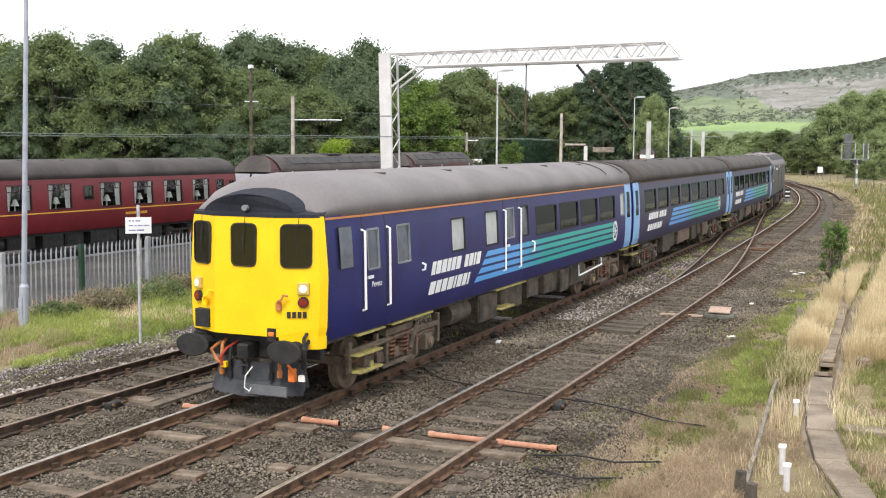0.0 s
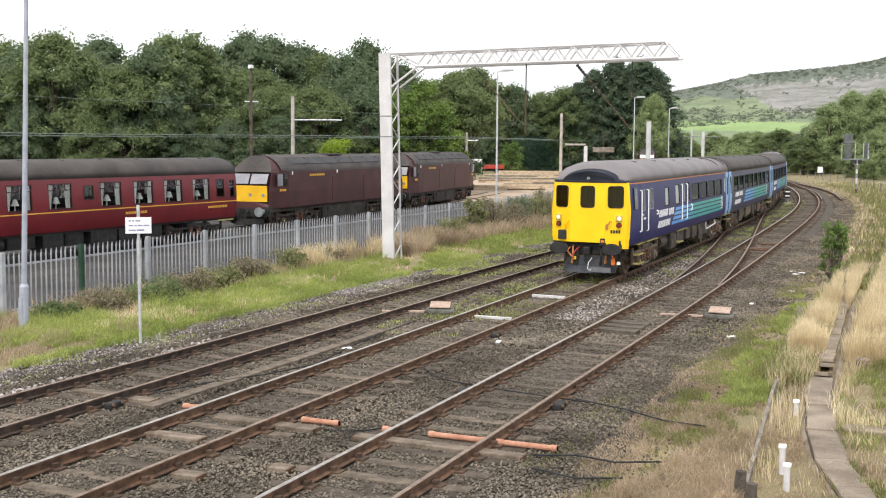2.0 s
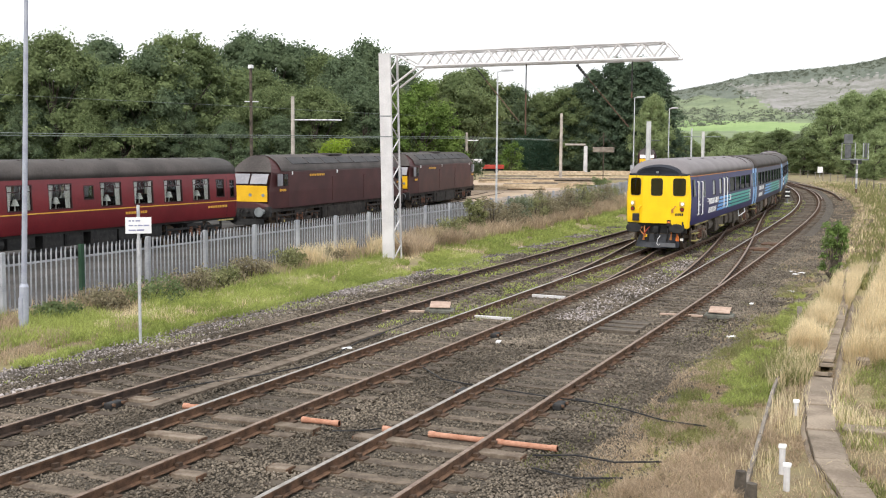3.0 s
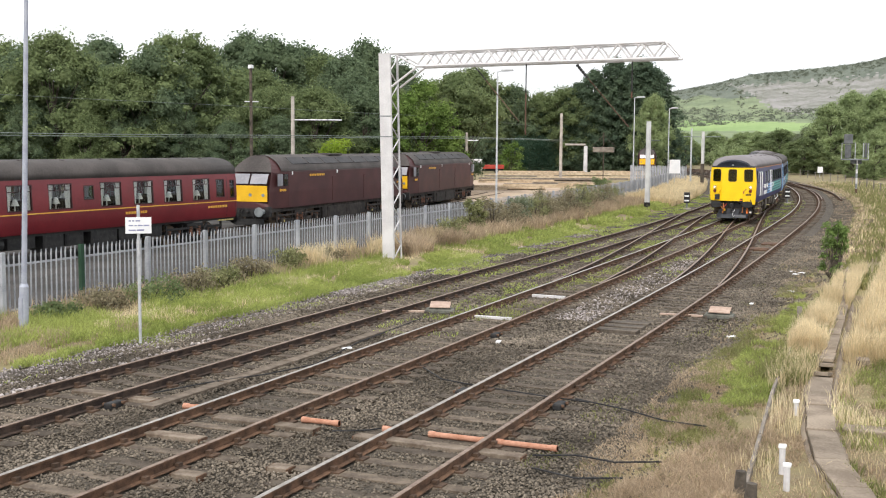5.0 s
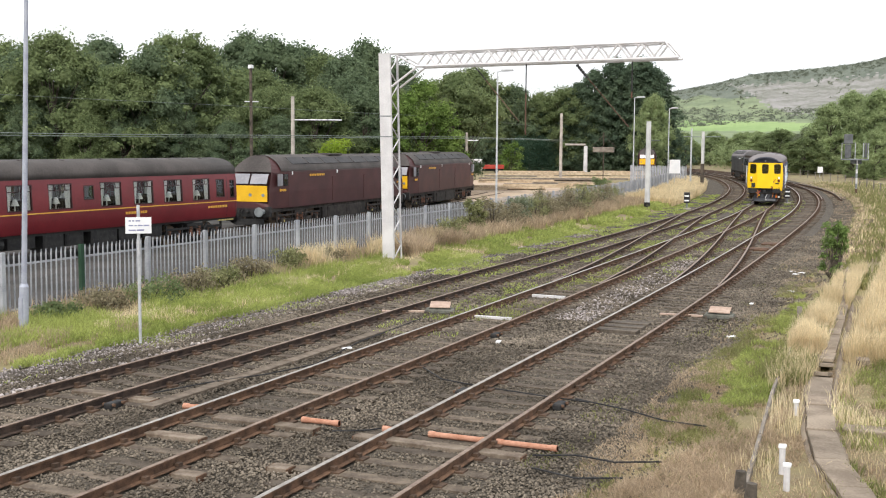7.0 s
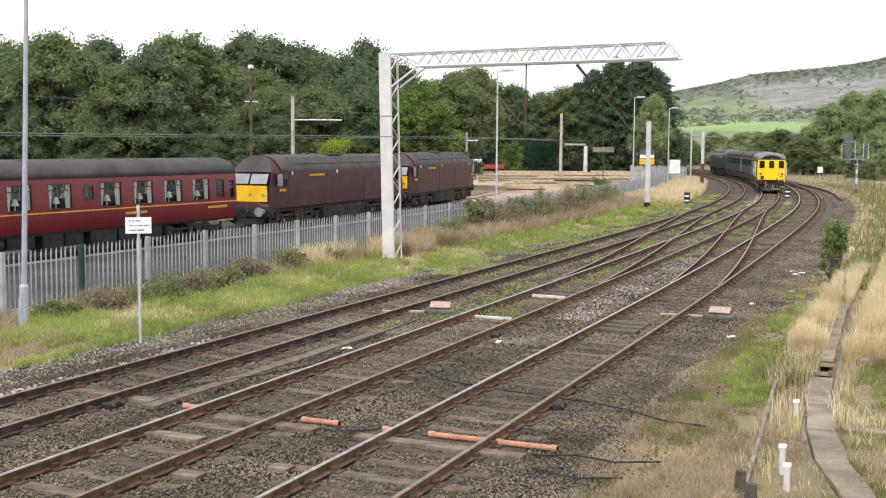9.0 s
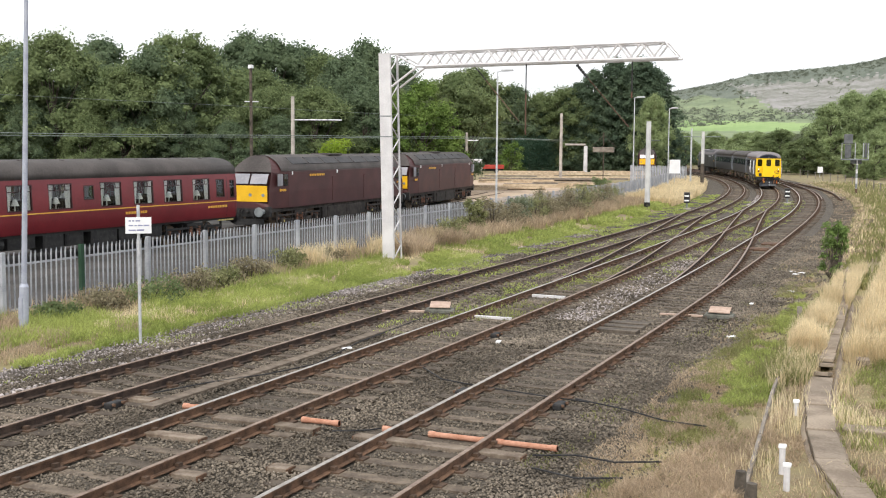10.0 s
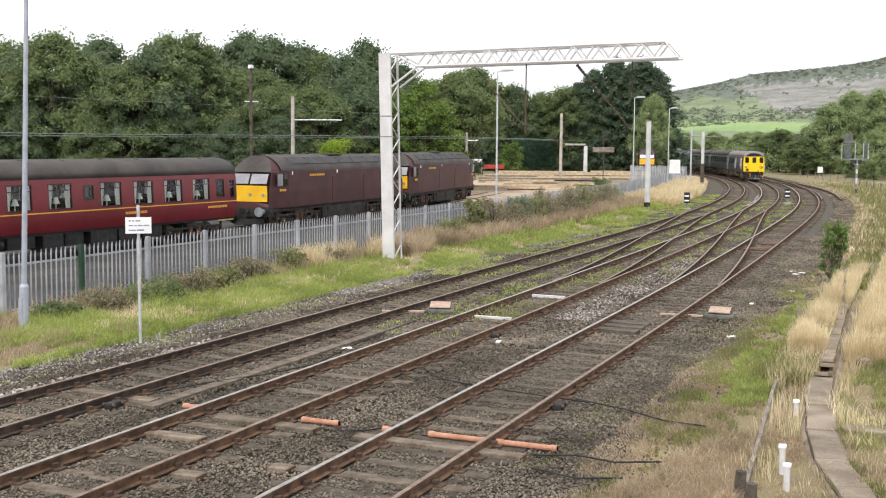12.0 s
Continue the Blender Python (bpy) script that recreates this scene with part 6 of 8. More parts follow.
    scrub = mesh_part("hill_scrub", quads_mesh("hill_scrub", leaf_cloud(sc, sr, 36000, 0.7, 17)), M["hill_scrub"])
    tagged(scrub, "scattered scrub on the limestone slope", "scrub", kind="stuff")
    w = mesh_part("hill_trees", quads_mesh("hill_trees", leaf_cloud(cs, rs, 90000, 0.8, 16)), M["hill_leaf_hazed"])
    tagged(w, "far tree clumps on the hillside", "woods", kind="stuff")


# scrub and clump leaves paled too, with the haze in their colour
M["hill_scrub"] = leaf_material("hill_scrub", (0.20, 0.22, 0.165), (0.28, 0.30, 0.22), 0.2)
M["hill_leaf_hazed"] = leaf_material("hill_leaf_hazed", (0.145, 0.165, 0.13), (0.21, 0.23, 0.175), 0.2)
M["leaf_weed"] = leaf_material("leaf_weed", (0.22, 0.195, 0.125), (0.34, 0.30, 0.205))
M["leaf_lime"] = leaf_material("leaf_lime", (0.26, 0.36, 0.045), (0.40, 0.50, 0.08), 0.25)
M["leaf_bramble"] = leaf_material("leaf_bramble", (0.20, 0.22, 0.10), (0.34, 0.33, 0.18))
M["leaf_shrub"] = leaf_material("leaf_shrub", (0.13, 0.20, 0.06), (0.22, 0.31, 0.10))
build_trees()
build_hill()


# ---- the yard, its fence and lineside posts ----
def build_yard():
    verts, faces = [], []
    us = [-21.0 - 1.2 * i for i in range(21)] + [-49, -54, -60, -70]
    ss = [2.0 * i for i in range(100)]
    for s in ss:
        for u in us:
            x, y, a = lane(u, s)
            verts.append((x, y, -0.10 + 0.05 * noise.noise((x * 0.5, y * 0.5, 3)) if u not in (us[0], us[-1]) else -0.6))
    n = len(us)
    faces = [(j * n + i, j * n + i + 1, (j + 1) * n + i + 1, (j + 1) * n + i) for j in range(len(ss) - 1) for i in range(n - 1)]
    me = raw("yard_surface", verts, faces)
    me.polygons.foreach_set("material_index", [0 if ss[j] > 82 + 3 * math.sin(i) else 1 for j in range(len(ss) - 1) for i in range(n - 1)])
    y = mesh_part("yard_surface", me, [M["yard"], M["yard_cinder_shaded"]], smooth=True)
    tagged(y, "cinder darkened for shade and pale trodden gravel of a railway yard", "yard", kind="structure")
    # yard track under the maroon vehicles
    tr = thing("yard_track", "yard track with dull rails under parked stock", "railway track", kind="structure")
    pts = []
    hx, hy, head = -31.9, 5.0, radians(-5.0)
    while hy < 100:
        pts.append((hx, hy, head))
        k = 0.0 if hy < 30 else (1 / 245 if hy < 92 else 0)
        head += k
        hx -= math.sin(head)
        hy += math.cos(head)
    off = [p for p in pts if p[1] <= 59.6][-1][0] + 32.93
    for lat in (-0.7525, 0.7525):
        bm = bmesh.new()
        rows = [[bm.verts.new((x - off + (lat + px) * math.cos(a), y + (lat + px) * math.sin(a), pz - 0.06)) for px, pz in RAIL] for x, y, a in pts]
        for A, B in zip(rows, rows[1:]):
            for i in range(len(RAIL)):
                bm.faces.new((A[i], A[(i + 1) % len(RAIL)], B[(i + 1) % len(RAIL)], B[i]))
        part("rail", bm, M["rail_dark"], tr)
    # stacked timber and old rails beyond the locomotives
    rnd = random.Random(9)
    for (x, y, h, n, ln) in ((-40.5, 108.0, 0.30, 5, 9.0), (-36.5, 118.0, 0.35, 6, 12.0), (-44.0, 132.0, 0.42, 6, 14.0), (-40.0, 142.0, 0.40, 6, 14.0), (-50.5, 158.0, 0.55, 7, 16.0), (-46.5, 166.0, 0.55, 7, 14.0), (-54.5, 150.0, 0.35, 5, 12.0)):
        pile = thing("timber_stack", "low stack of pale sawn timber in the yard", "timber", Matrix.Translation((x, y, -0.1)) @ Matrix.Rotation(radians(rnd.uniform(-75, -55)), 4, "Z"), group="timber stacks")
        x0 = 0.0
        for k in range(n):
            w = rnd.uniform(0.2, 0.34)
            for q in range(rnd.choice((1, 2, 2, 3))):
                a = -ln / 2 + ln * rnd.choice((0.0, 0.0, 0.25, 0.45)) + rnd.uniform(-0.4, 0.4)
                b = max(a + 2.5, ln / 2 - ln * rnd.choice((0.0, 0.0, 0.2, 0.4)) + rnd.uniform(-0.4, 0.4))
                box_part("timber", (x0, x0 + w, a, b, q * h / 2, (q + 1) * h / 2 - 0.02), M["wood_pale"] if rnd.random() < 0.7 else M["wood_old"], pile)
            x0 += w + rnd.choice((0.03, 0.05, 0.6, 1.1))
    van = thing("flatbed_truck", "red flatbed truck with a white cab, parked in the yard", "truck", Matrix.Translation((-62.5, 163.5, -0.1)) @ Matrix.Rotation(radians(-62), 4, "Z"))
    b = bmesh.new()
    add_box(b, -0.95, 0.95, -2.6, -1.1, 0.55, 2.3, bevel=0.12)
    part("cab", b, M["white_paint"], van)
    box_part("load_bed", (-1.0, 1.0, -1.0, 2.2, 0.85, 1.45), M["red_paint"], van, bevel=0.04)
    box_part("chassis", (-0.45, 0.45, -2.5, 2.1, 0.5, 0.84), M["black_paint"], van)
    box_part("windscreen", (-0.8, 0.8, -2.62, -2.59, 1.45, 2.1), M["glass_screen"], van)
    for x in (-0.85, 0.85):
        for y in (-1.8, 1.4):
            tube_part("wheel", (x - 0.13, y, 0.42), (x + 0.13, y, 0.42), 0.42, M["rubber"], van, n=18)
    far = copy_thing(shed_engine, Matrix.Translation((-41.0, 176.0, 0.15)) @ Matrix.Rotation(radians(13), 4, "Z"))
    tagged(far, "dark locomotive with a yellow end beyond the far fence")


def build_fence():
    f = thing("palisade_fence", "galvanised grey steel palisade fence with pointed pales", "fence")
    bm = bmesh.new()
    prof = ((-0.029, 0.0), (-0.010, 0.018), (0.010, 0.018), (0.029, 0.0))
    A = [bm.verts.new((d, w, 0.02)) for w, d in prof]
    B = [bm.verts.new((d, w, 1.68)) for w, d in prof]
    for i in range(3):
        bm.faces.new((A[i], A[i + 1], B[i + 1], B[i]))
    tip = [bm.verts.new((0.016, w, 1.80)) for w in (-0.018, 0.0, 0.018)]
    for i in range(3):
        bm.faces.new((B[i], B[i + 1], tip[i]))
    bmesh.ops.delete(bm, geom=[v for v in bm.verts if not v.link_faces], context="VERTS")
    geo = bmesh.ops.extrude_face_region(bm, geom=bm.faces[:])
    bmesh.ops.translate(bm, vec=(-0.004, 0, 0), verts=[g for g in geo["geom"] if isinstance(g, bmesh.types.BMVert)])
    pale = bpy.data.meshes.new("pale")
    bm.to_mesh(pale)
    bm.free()
    pale.materials.append(M["galv_old"])
    pv = np.array([v.co[:] for v in pale.vertices])
    pf = [tuple(p.vertices) for p in pale.polygons]
    U, Z = -20.55, -0.20
    s, count, verts, faces = 14.0, 0, [], []
    rnd = random.Random(2)
    while s < 144:
        x, y, a = lane(U, s)
        z = Z + rnd.uniform(-0.01, 0.01)
        if 17 < s < 62 and count < 300:
            o = new("pale", pale)
            o.parent = f
            o.matrix_basis = Matrix.Translation((x, y, z)) @ Matrix.Rotation(a + rnd.uniform(-0.03, 0.03), 4, "Z") @ Matrix.Rotation(rnd.uniform(-0.012, 0.012), 4, "X")
            count += 1
        else:
            b = len(verts)
            c, sn = math.cos(a), math.sin(a)
            verts += [(x + v[0] * c - v[1] * sn, y + v[0] * sn + v[1] * c, z + v[2]) for v in pv]
            faces += [tuple(b + i for i in q) for q in pf]
        s += 0.18
    tagged(mesh_part("pales", raw("pales", verts, faces), M["galv_old"], f), kind="stuff")
    for z in (Z + 0.35, Z + 1.45):
        bm = bmesh.new()
        pts = [lane(U, s) for s in range(14, 145, 2)]
        for (xa, ya, _), (xb, yb, _) in zip(pts, pts[1:]):
            q = [bm.verts.new(v) for v in ((xa - 0.005, ya, z), (xb - 0.005, yb, z), (xb - 0.005, yb, z + 0.05), (xa - 0.005, ya, z + 0.05), (xa - 0.05, ya, z), (xb - 0.05, yb, z), (xb - 0.05, yb, z + 0.05), (xa - 0.05, ya, z + 0.05))]
            for k in ((0, 1, 2, 3), (7, 6, 5, 4), (3, 2, 6, 7), (0, 4, 5, 1)):
                bm.faces.new([q[i] for i in k])
        part("fence_rail", bm, M["galv_old"], f)
    k = 0
    s = 15.35
    while s < 144:
        x, y, a = lane(U, s)
        box_part("post", (x + 0.02, x + 0.12, y - 0.06, y + 0.06, -0.6, 1.62), M["leaf_hedge"] if k == 3 else M["galv_old"], f, "dark green post" if k == 3 else "")
        s += 2.78
        k += 1


def build_gate():
    """Tall palisade gate across the end of the yard."""
    g = thing("palisade_gate", "tall grey steel palisade gate across the yard's end", "gate", Matrix.Translation((-29.4, 132.2, -0.2)) @ Matrix.Rotation(radians(10), 4, "Z"))
    for k in range(32):
        b = bmesh.new()
        x = -3.1 + 0.19 * k
        add_box(b, x, x + 0.15, -0.02, 0.0, 0.05, 2.15)
        tip = [b.verts.new(p) for p in ((x, -0.01, 2.15), (x + 0.15, -0.01, 2.15), (x + 0.075, -0.01, 2.32))]
        b.faces.new(tip)
        part("pale", b, M["galv_old"], g)
    for z in (0.4, 1.75):
        box_part("gate_rail", (-3.15, 3.05, 0.003, 0.05, z, z + 0.07), M["galv_old"], g)
    for x in (-3.2, -0.05, 3.1):
        box_part("gate_post", (x - 0.07, x + 0.07, 0.055, 0.19, -0.5, 2.3), M["galv_old"], g)


def lamp_post(x, y, top, label, head=True, r=0.055, lean=0.0, coat="galv"):
    p = thing("lamp_post", label, "lamp post", Matrix.Translation((x, y, -0.25)) @ Matrix.Rotation(radians(lean), 4, (-0.394, 0.919, 0)), group="yard lamp posts")
    h = top + 0.25
    bm = bmesh.new()
    add_tube(bm, (0, 0, -0.3), (0, 0, 1.25), r * 1.75, n=12)
    add_tube(bm, (0, 0, 1.25), (0, 0, 1.32), r * 1.75, r * 1.1, n=12)
    add_tube(bm, (0, 0, 1.32), (0, 0, h), r * 1.05, r * 0.75, n=12)
    part("pole", bm, M[coat], p)
    if head:
        bm = bmesh.new()
        add_tube(bm, (0, 0, h - 0.05), (0.25, 0.05, h + 0.03), 0.03, n=8)
        add_box(bm, 0.2, 0.85, -0.10, 0.16, h - 0.02, h + 0.10, bevel=0.03)
        part("lamp_head", bm, M[coat], p)
    box_part("access_door", (-0.05, 0.05, -r * 1.75 - 0.012, -r * 1.6, 0.5, 1.0), M[coat], p)
    return p


def gantry():
    g = thing("overhead_gantry", "white-painted lattice mast with a cantilever truss over the tracks", "gantry")
    y0, y1 = 37.95, 38.66
    xl0, xr0, xl1, xr1 = -18.68, -18.22, -18.88, -18.40
    lean = lambda z: (xl1 - xl0) * (z + 0.3) / 7.9
    for y, s in ((y0, -1), (y1, 1)):
        bm = bmesh.new()
        for (a, b, c, d) in ((xl0, xr0 if s < 0 else xl0 + 0.09, y - 0.006, y + 0.006), (xr0 - 0.09, xr0, y - 0.005, y + 0.005), (xl0, xl0 + 0.012, y, y - s * 0.09), (xr0 - 0.012, xr0, y, y - s * 0.09)):
            vs = add_box(bm, a, b, min(c, d), max(c, d), -0.5, 7.6)
            for v in vs:
                v.co.x += lean(v.co.z)
        part("mast_channel", bm, M["white_paint"], g)
    for x in (xl0, xr0):
        n = 15
        for k in range(n):
            za, zb = 0.05 + 7.4 * k / n, 0.05 + 7.4 * (k + 1) / n
            a, b = (y0 + 0.03, y1 - 0.03) if k % 2 == 0 else (y1 - 0.03, y0 + 0.03)
            m = 0.025
            xs = x + (m if x == xl0 else -m)
            tube_part("mast_diagonal", (xs + lean(za), a, za), (xs + lean(zb), b, zb), 0.028, M["white_paint"], g, n=4)
    bm = bmesh.new()
    add_box(bm, xl0 - 0.2, xr0 + 0.2, y0 - 0.2, y1 + 0.2, -0.6, -0.16, bevel=0.03)
    part("mast_foot", bm, M["concrete"], g)
    # truss
    zt = lambda x: 7.58 + (x + 18.3) * 0.014
    zb = lambda x: 7.10 + (x + 17.35) * 0.010
    for y in (y0, y1):
        bm = bmesh.new()
        add_tube(bm, (-18.4, y, zt(-18.4)), (-8.35, y, zt(-8.35)), 0.055, n=6)
        part("truss_top_chord", bm, M["white_paint"], g)
        bm = bmesh.new()
        add_tube(bm, (-17.35, y, zb(-17.35)), (-7.88, y, zb(-7.88)), 0.055, n=6)
        part("truss_bottom_chord", bm, M["white_paint"], g)
        tube_part("truss_end", (-8.35, y, zt(-8.35)), (-7.88, y, zb(-7.88)), 0.035, M["white_paint"], g, n=6)
        tube_part("truss_end", (-18.3, y, zt(-18.3)), (-17.35, y, zb(-17.35)), 0.035, M["white_paint"], g, n=6)
        n = 23
        for k in range(n):
            a, b = -17.35 + 9.0 * k / n, -17.35 + 9.0 * (k + 1) / n
            za, zc = (zb(a), zt(b)) if k % 2 == 0 else (zt(a), zb(b))
            tube_part("truss_diagonal", (a, y, za), (b, y, zc), 0.038, M["white_paint"], g, n=5)
        bm = bmesh.new()
        add_tube(bm, (-18.35, y, 6.38), (-17.30, y, 7.10), 0.040, n=6)
        part("mast_brace", bm, M["white_paint"], g)
    for k in range(14):
        x = -17.35 + 8.8 * k / 13
        tube_part("truss_tie", (x, y0, zb(x)), (x, y1, zb(x)), 0.02, M["white_paint"], g, n=5)
        x = min(x, -8.6)
        tube_part("truss_tie", (x - 0.2, y0, zt(x)), (x + 0.2, y1, zt(x)), 0.02, M["white_paint"], g, n=5)
    # disused wire supports hung from the truss
    yc = 38.3
    for (x, zlow, nm) in ((-13.28, 4.65, "drop_tube"), (-9.5, 5.9, "drop_tube")):
        bm = bmesh.new()
        add_tube(bm, (x, yc, 7.12), (x, yc, 6.1), 0.024, n=8)
        part(nm, bm, M["black_paint"], g)
        bm = bmesh.new()
        add_tube(bm, (x, yc, 6.1), (x, yc, zlow), 0.026, n=8)
        part(nm, bm, M["rust_tube"], g, "rusty lower end of a drop tube")
    for (x, z, x2, z2) in ((-11.44, 7.05, -9.58, 4.92), (-15.15, 7.0, -13.53, 5.12)):
        bm = bmesh.new()
        t = 0.22
        ex, ez = x + (x2 - x) * t, z + (z2 - z) * t
        for k in range(6):
            f, h = t * k / 6, t * (k + 0.6) / 6
            add_tube(bm, (x + (x2 - x) * f, yc, z + (z2 - z) * f), (x + (x2 - x) * h, yc, z + (z2 - z) * h), 0.06 if x > -12 else 0.03, n=8)
        add_tube(bm, (x, yc, z), (ex, yc, ez), 0.02, n=6)
        part("insulator", bm, M["black_paint"], g)
        bm = bmesh.new()
        add_tube(bm, (ex, yc, ez), (x2, yc, z2), 0.017, n=6)
        part("stay_tube", bm, M["rust_tube"], g)
    bm = bmesh.new()
    for z in (4.55, 5.3):
        add_box(bm, xl0 - 0.01 + lean(z), xr0 + 0.01 + lean(z), y0 - 0.02, y0 + 0.004, z, z + 0.035)
    part("mast_band", bm, M["grey_paint"], g)


def pole(name, x, y, top, r, mat, label, category="pole", arms=(), base=None):
    p = thing(name, label, category, Matrix.Translation((x, y, 0)))
    tube_part("shaft", (0, 0, -0.5), (0, 0, top), r, mat, p, r1=r * 0.85, n=12)
    for (dx, dy, z, rr, m) in arms:
        tube_part("arm", (0, 0, z), (dx, dy, z), rr, m, p, n=6)
    if base:
        tube_part("base_sleeve", (0, 0, -0.5), (0, 0, 0.35), r * 1.12, base, p, n=12)
    return p


def signboard(x, y, label, board, post_h, lines, m_post=None):
    """Post with a white board; unreadable lines of print as bars."""
    s = thing("sign", label, "sign", Matrix.Translation((x, y, -0.15)) @ Matrix.Rotation(radians(38), 4, "Z"))
    tube_part("post", (0, 0, -0.4), (0, 0, post_h), 0.035, m_post or M["galv"], s, n=10)
    w, z0, z1 = board
    box_part("board", (-w / 2, w / 2, -0.055, -0.037, z0, z1), M["white_line"], s, bevel=0.004)
    bm = bmesh.new()
    n = len(lines)
    for k, ln in enumerate(lines):
        zc = z1 - (z1 - z0) * (k + 0.75) / (n + 0.5)
        x0 = -w / 2 + 0.07
        while x0 < -w / 2 + 0.07 + (w - 0.14) * ln - 0.02:
            d = 0.05 + 0.05 * ((k * 7 + int(x0 * 90)) % 3)
            add_box(bm, x0, min(x0 + d, w / 2 - 0.05), -0.060, -0.0555, zc - 0.014, zc + 0.014)
            x0 += d + 0.025
    if n:
        part("print_bars", bm, M["print_blue"], s, "blurred dark lines of print")
    else:
        bm.free()
    return s


def ground_signal(x, y, yaw, label):
    g = thing("ground_signal", label, "railway signal", Matrix.Translation((x, y, -0.2)) @ Matrix.Rotation(yaw, 4, "Z"), group="ground signals")
    tube_part("post", (0, 0, -0.3), (0, 0, 0.45), 0.06, M["grey_paint"], g)
    b = bmesh.new()
    add_box(b, -0.22, 0.22, -0.12, 0.12, 0.42, 1.2, bevel=0.05)
    h = part("head", b, M["black_paint"], g)
    for z in (0.55, 0.88):
        box_part("white_bar", (-0.17, 0.17, -0.14, -0.125, z, z + 0.11), M["white_line"], h)
    box_part("foot_block", (-0.3, 0.3, -0.25, 0.25, -0.25, 0.06), M["concrete"], g)
    return g


def build_posts():
    lamp_post(-18.92, 19.91, 8.4, "tall galvanised lamp post with a thicker foot", r=0.062, lean=1.9, coat="post_blue")
    lamp_post(-21.5, 57.4, 8.2, "tall galvanised lamp post by the fence")
    lamp_post(-23.3, 95.0, 8.35, "tall galvanised lamp post by the fence")
    lamp_post(-24.0, 112.0, 8.0, "tall galvanised lamp post by the fence")
    gantry()
    pole("catenary_mast", -18.53, 79.84, 6.03, 0.20, M["concrete_pole"], "round pale grey steel mast with a black foot", base=M["black_paint"], arms=((0.7, 0.5, 4.7, 0.03, M["wire"]),))
    mast = pole("catenary_mast", -22.62, 122.67, 5.9, 0.19, M["concrete_pole"], "grey post with a cross arm and a dark lower half", arms=((1.8, 0.45, 5.35, 0.05, M["wire"]), (-2.0, -0.45, 5.35, 0.05, M["wire"])))
    tube_part("lower_shaft", (0, 0, -0.5), (0, 0, 2.5), 0.2, M["underframe"], mast, "dark lower half", n=12)
    pole("pole", -24.5, 126.0, 6.3, 0.10, M["galv"], "thin grey pole by the curve")
    pole("yard_mast", -44.0, 68.5, 9.5, 0.12, M["underframe"], "dark yard lighting mast with small lamps", arms=((0.5, 0.2, 7.2, 0.04, M["galv"]), (-0.4, -0.2, 7.2, 0.04, M["galv"])))
    box_part("floodlight", (-44.14, -43.86, 68.36, 68.64, 9.5, 9.75), M["white_line"], bpy.data.objects["yard_mast"], m=Matrix.Translation((44.0, -68.5, 0)))
    pole("catenary_mast", -40.35, 68.0, 7.5, 0.14, M["concrete"], "grey mast with a pale horizontal arm", arms=((3.1, 1.3, 5.92, 0.055, M["galv"]),))
    pole("catenary_mast", -37.7, 93.1, 5.4, 0.12, M["concrete"], "short grey mast behind the locomotives", arms=((0.9, 0.4, 4.7, 0.06, M["white_line"]),))
    pole("telegraph_pole", -41.7, 133.5, 8.2, 0.20, M["concrete"], "weathered grey pole in the yard")
    p = pole("yard_signal", -48.4, 167.4, 4.3, 0.33, M["white_paint"], "white post with a horizontal arm in the yard", arms=((-2.9, -1.1, 4.5, 0.17, M["concrete"]),))
    b = thing("wire_tensioner", "rusty balance frame hung from the wires", "fitting", Matrix.Translation((-28.9, 106.0, 0)))
    box_part("weight_box", (-1.0, 1.0, -0.2, 0.2, 3.7, 4.2), M["wood_old"], b, bevel=0.03)
    tube_part("hanger", (0, 0, -0.4), (0, 0, 5.6), 0.05, M["underframe"], b)
    for sx in (-1.2, 1.2):
        tube_part("hanger", (sx, 0, 4.2), (0, 0, 5.3), 0.02, M["underframe"], b)
    # overhead wires of the yard
    for (dx, z, r) in ((0.0, 4.70, 0.020), (0.0, 4.60, 0.014), (3.0, 4.60, 0.010), (-4.0, 6.4, 0.010)):
        w = thing("overhead_wire", "thin grey-green overhead wire above the yard", "wire", group="yard wires")
        bm = bmesh.new()
        pts = []
        for k in range(36):
            s = -5 + 4.0 * k
            x, y, _ = lane(-33.5 + dx, s)
            pts.append((x + 0.5 * ease((s - 70) / 60), y, z - 0.16 + 0.40 * min(1.0, max(0.0, (s - 20) / 70)) + 0.015 * math.sin(k * 0.9)))
        add_path(bm, pts, r, n=5)
        part("strand", bm, M["wire"], w)
    signboard(-16.16, 20.56, "white notice board on a thin post", (0.56, 2.42, 2.78), 3.05, (0.7, 0.9, 0.6))
    signboard(-24.4, 117.0, "white sign on the far fence", (1.2, 1.7, 3.1), 3.1, ())
    signboard(-15.6, 179.0, "small white lineside marker", (0.9, 0.7, 1.6), 1.6, ())
    ground_signal(-16.32, 82.8, 0.15, "black ground signal with white bars on a concrete foot")
    ground_signal(-10.75, 95.4, 0.15, "black ground signal with white bars between tracks")
    # post and wire fence on the far side of the curve
    f = thing("wire_fence", "low post and wire fence in dry grass", "fence")
    tops = []
    for k in range(17):
        x, y, _ = lane(0.2, 92 + 5.5 * k)
        h = 0.95 + 0.1 * math.sin(k * 2.1)
        tops.append((x, y, h))
        tube_part("post", (x, y, -0.6), (x, y, h), 0.06, M["wood_old"], f, n=6)
    for dz in (0.1, 0.45):
        bm = bmesh.new()
        add_path(bm, [(x, y, h - dz) for x, y, h in tops], 0.008, n=4)
        part("wire", bm, M["wire"], f)
    # colour light signal on a bracket, seen from behind
    s = thing("signal", "colour light signal in a caged platform on a striped post", "railway signal", Matrix.Translation((-6.56, 112.6, -0.2)) @ Matrix.Rotation(radians(4), 4, "Z"))
    tube_part("post", (0, 0, -0.4), (0, 0, 3.35), 0.10, M["white_paint"], s)
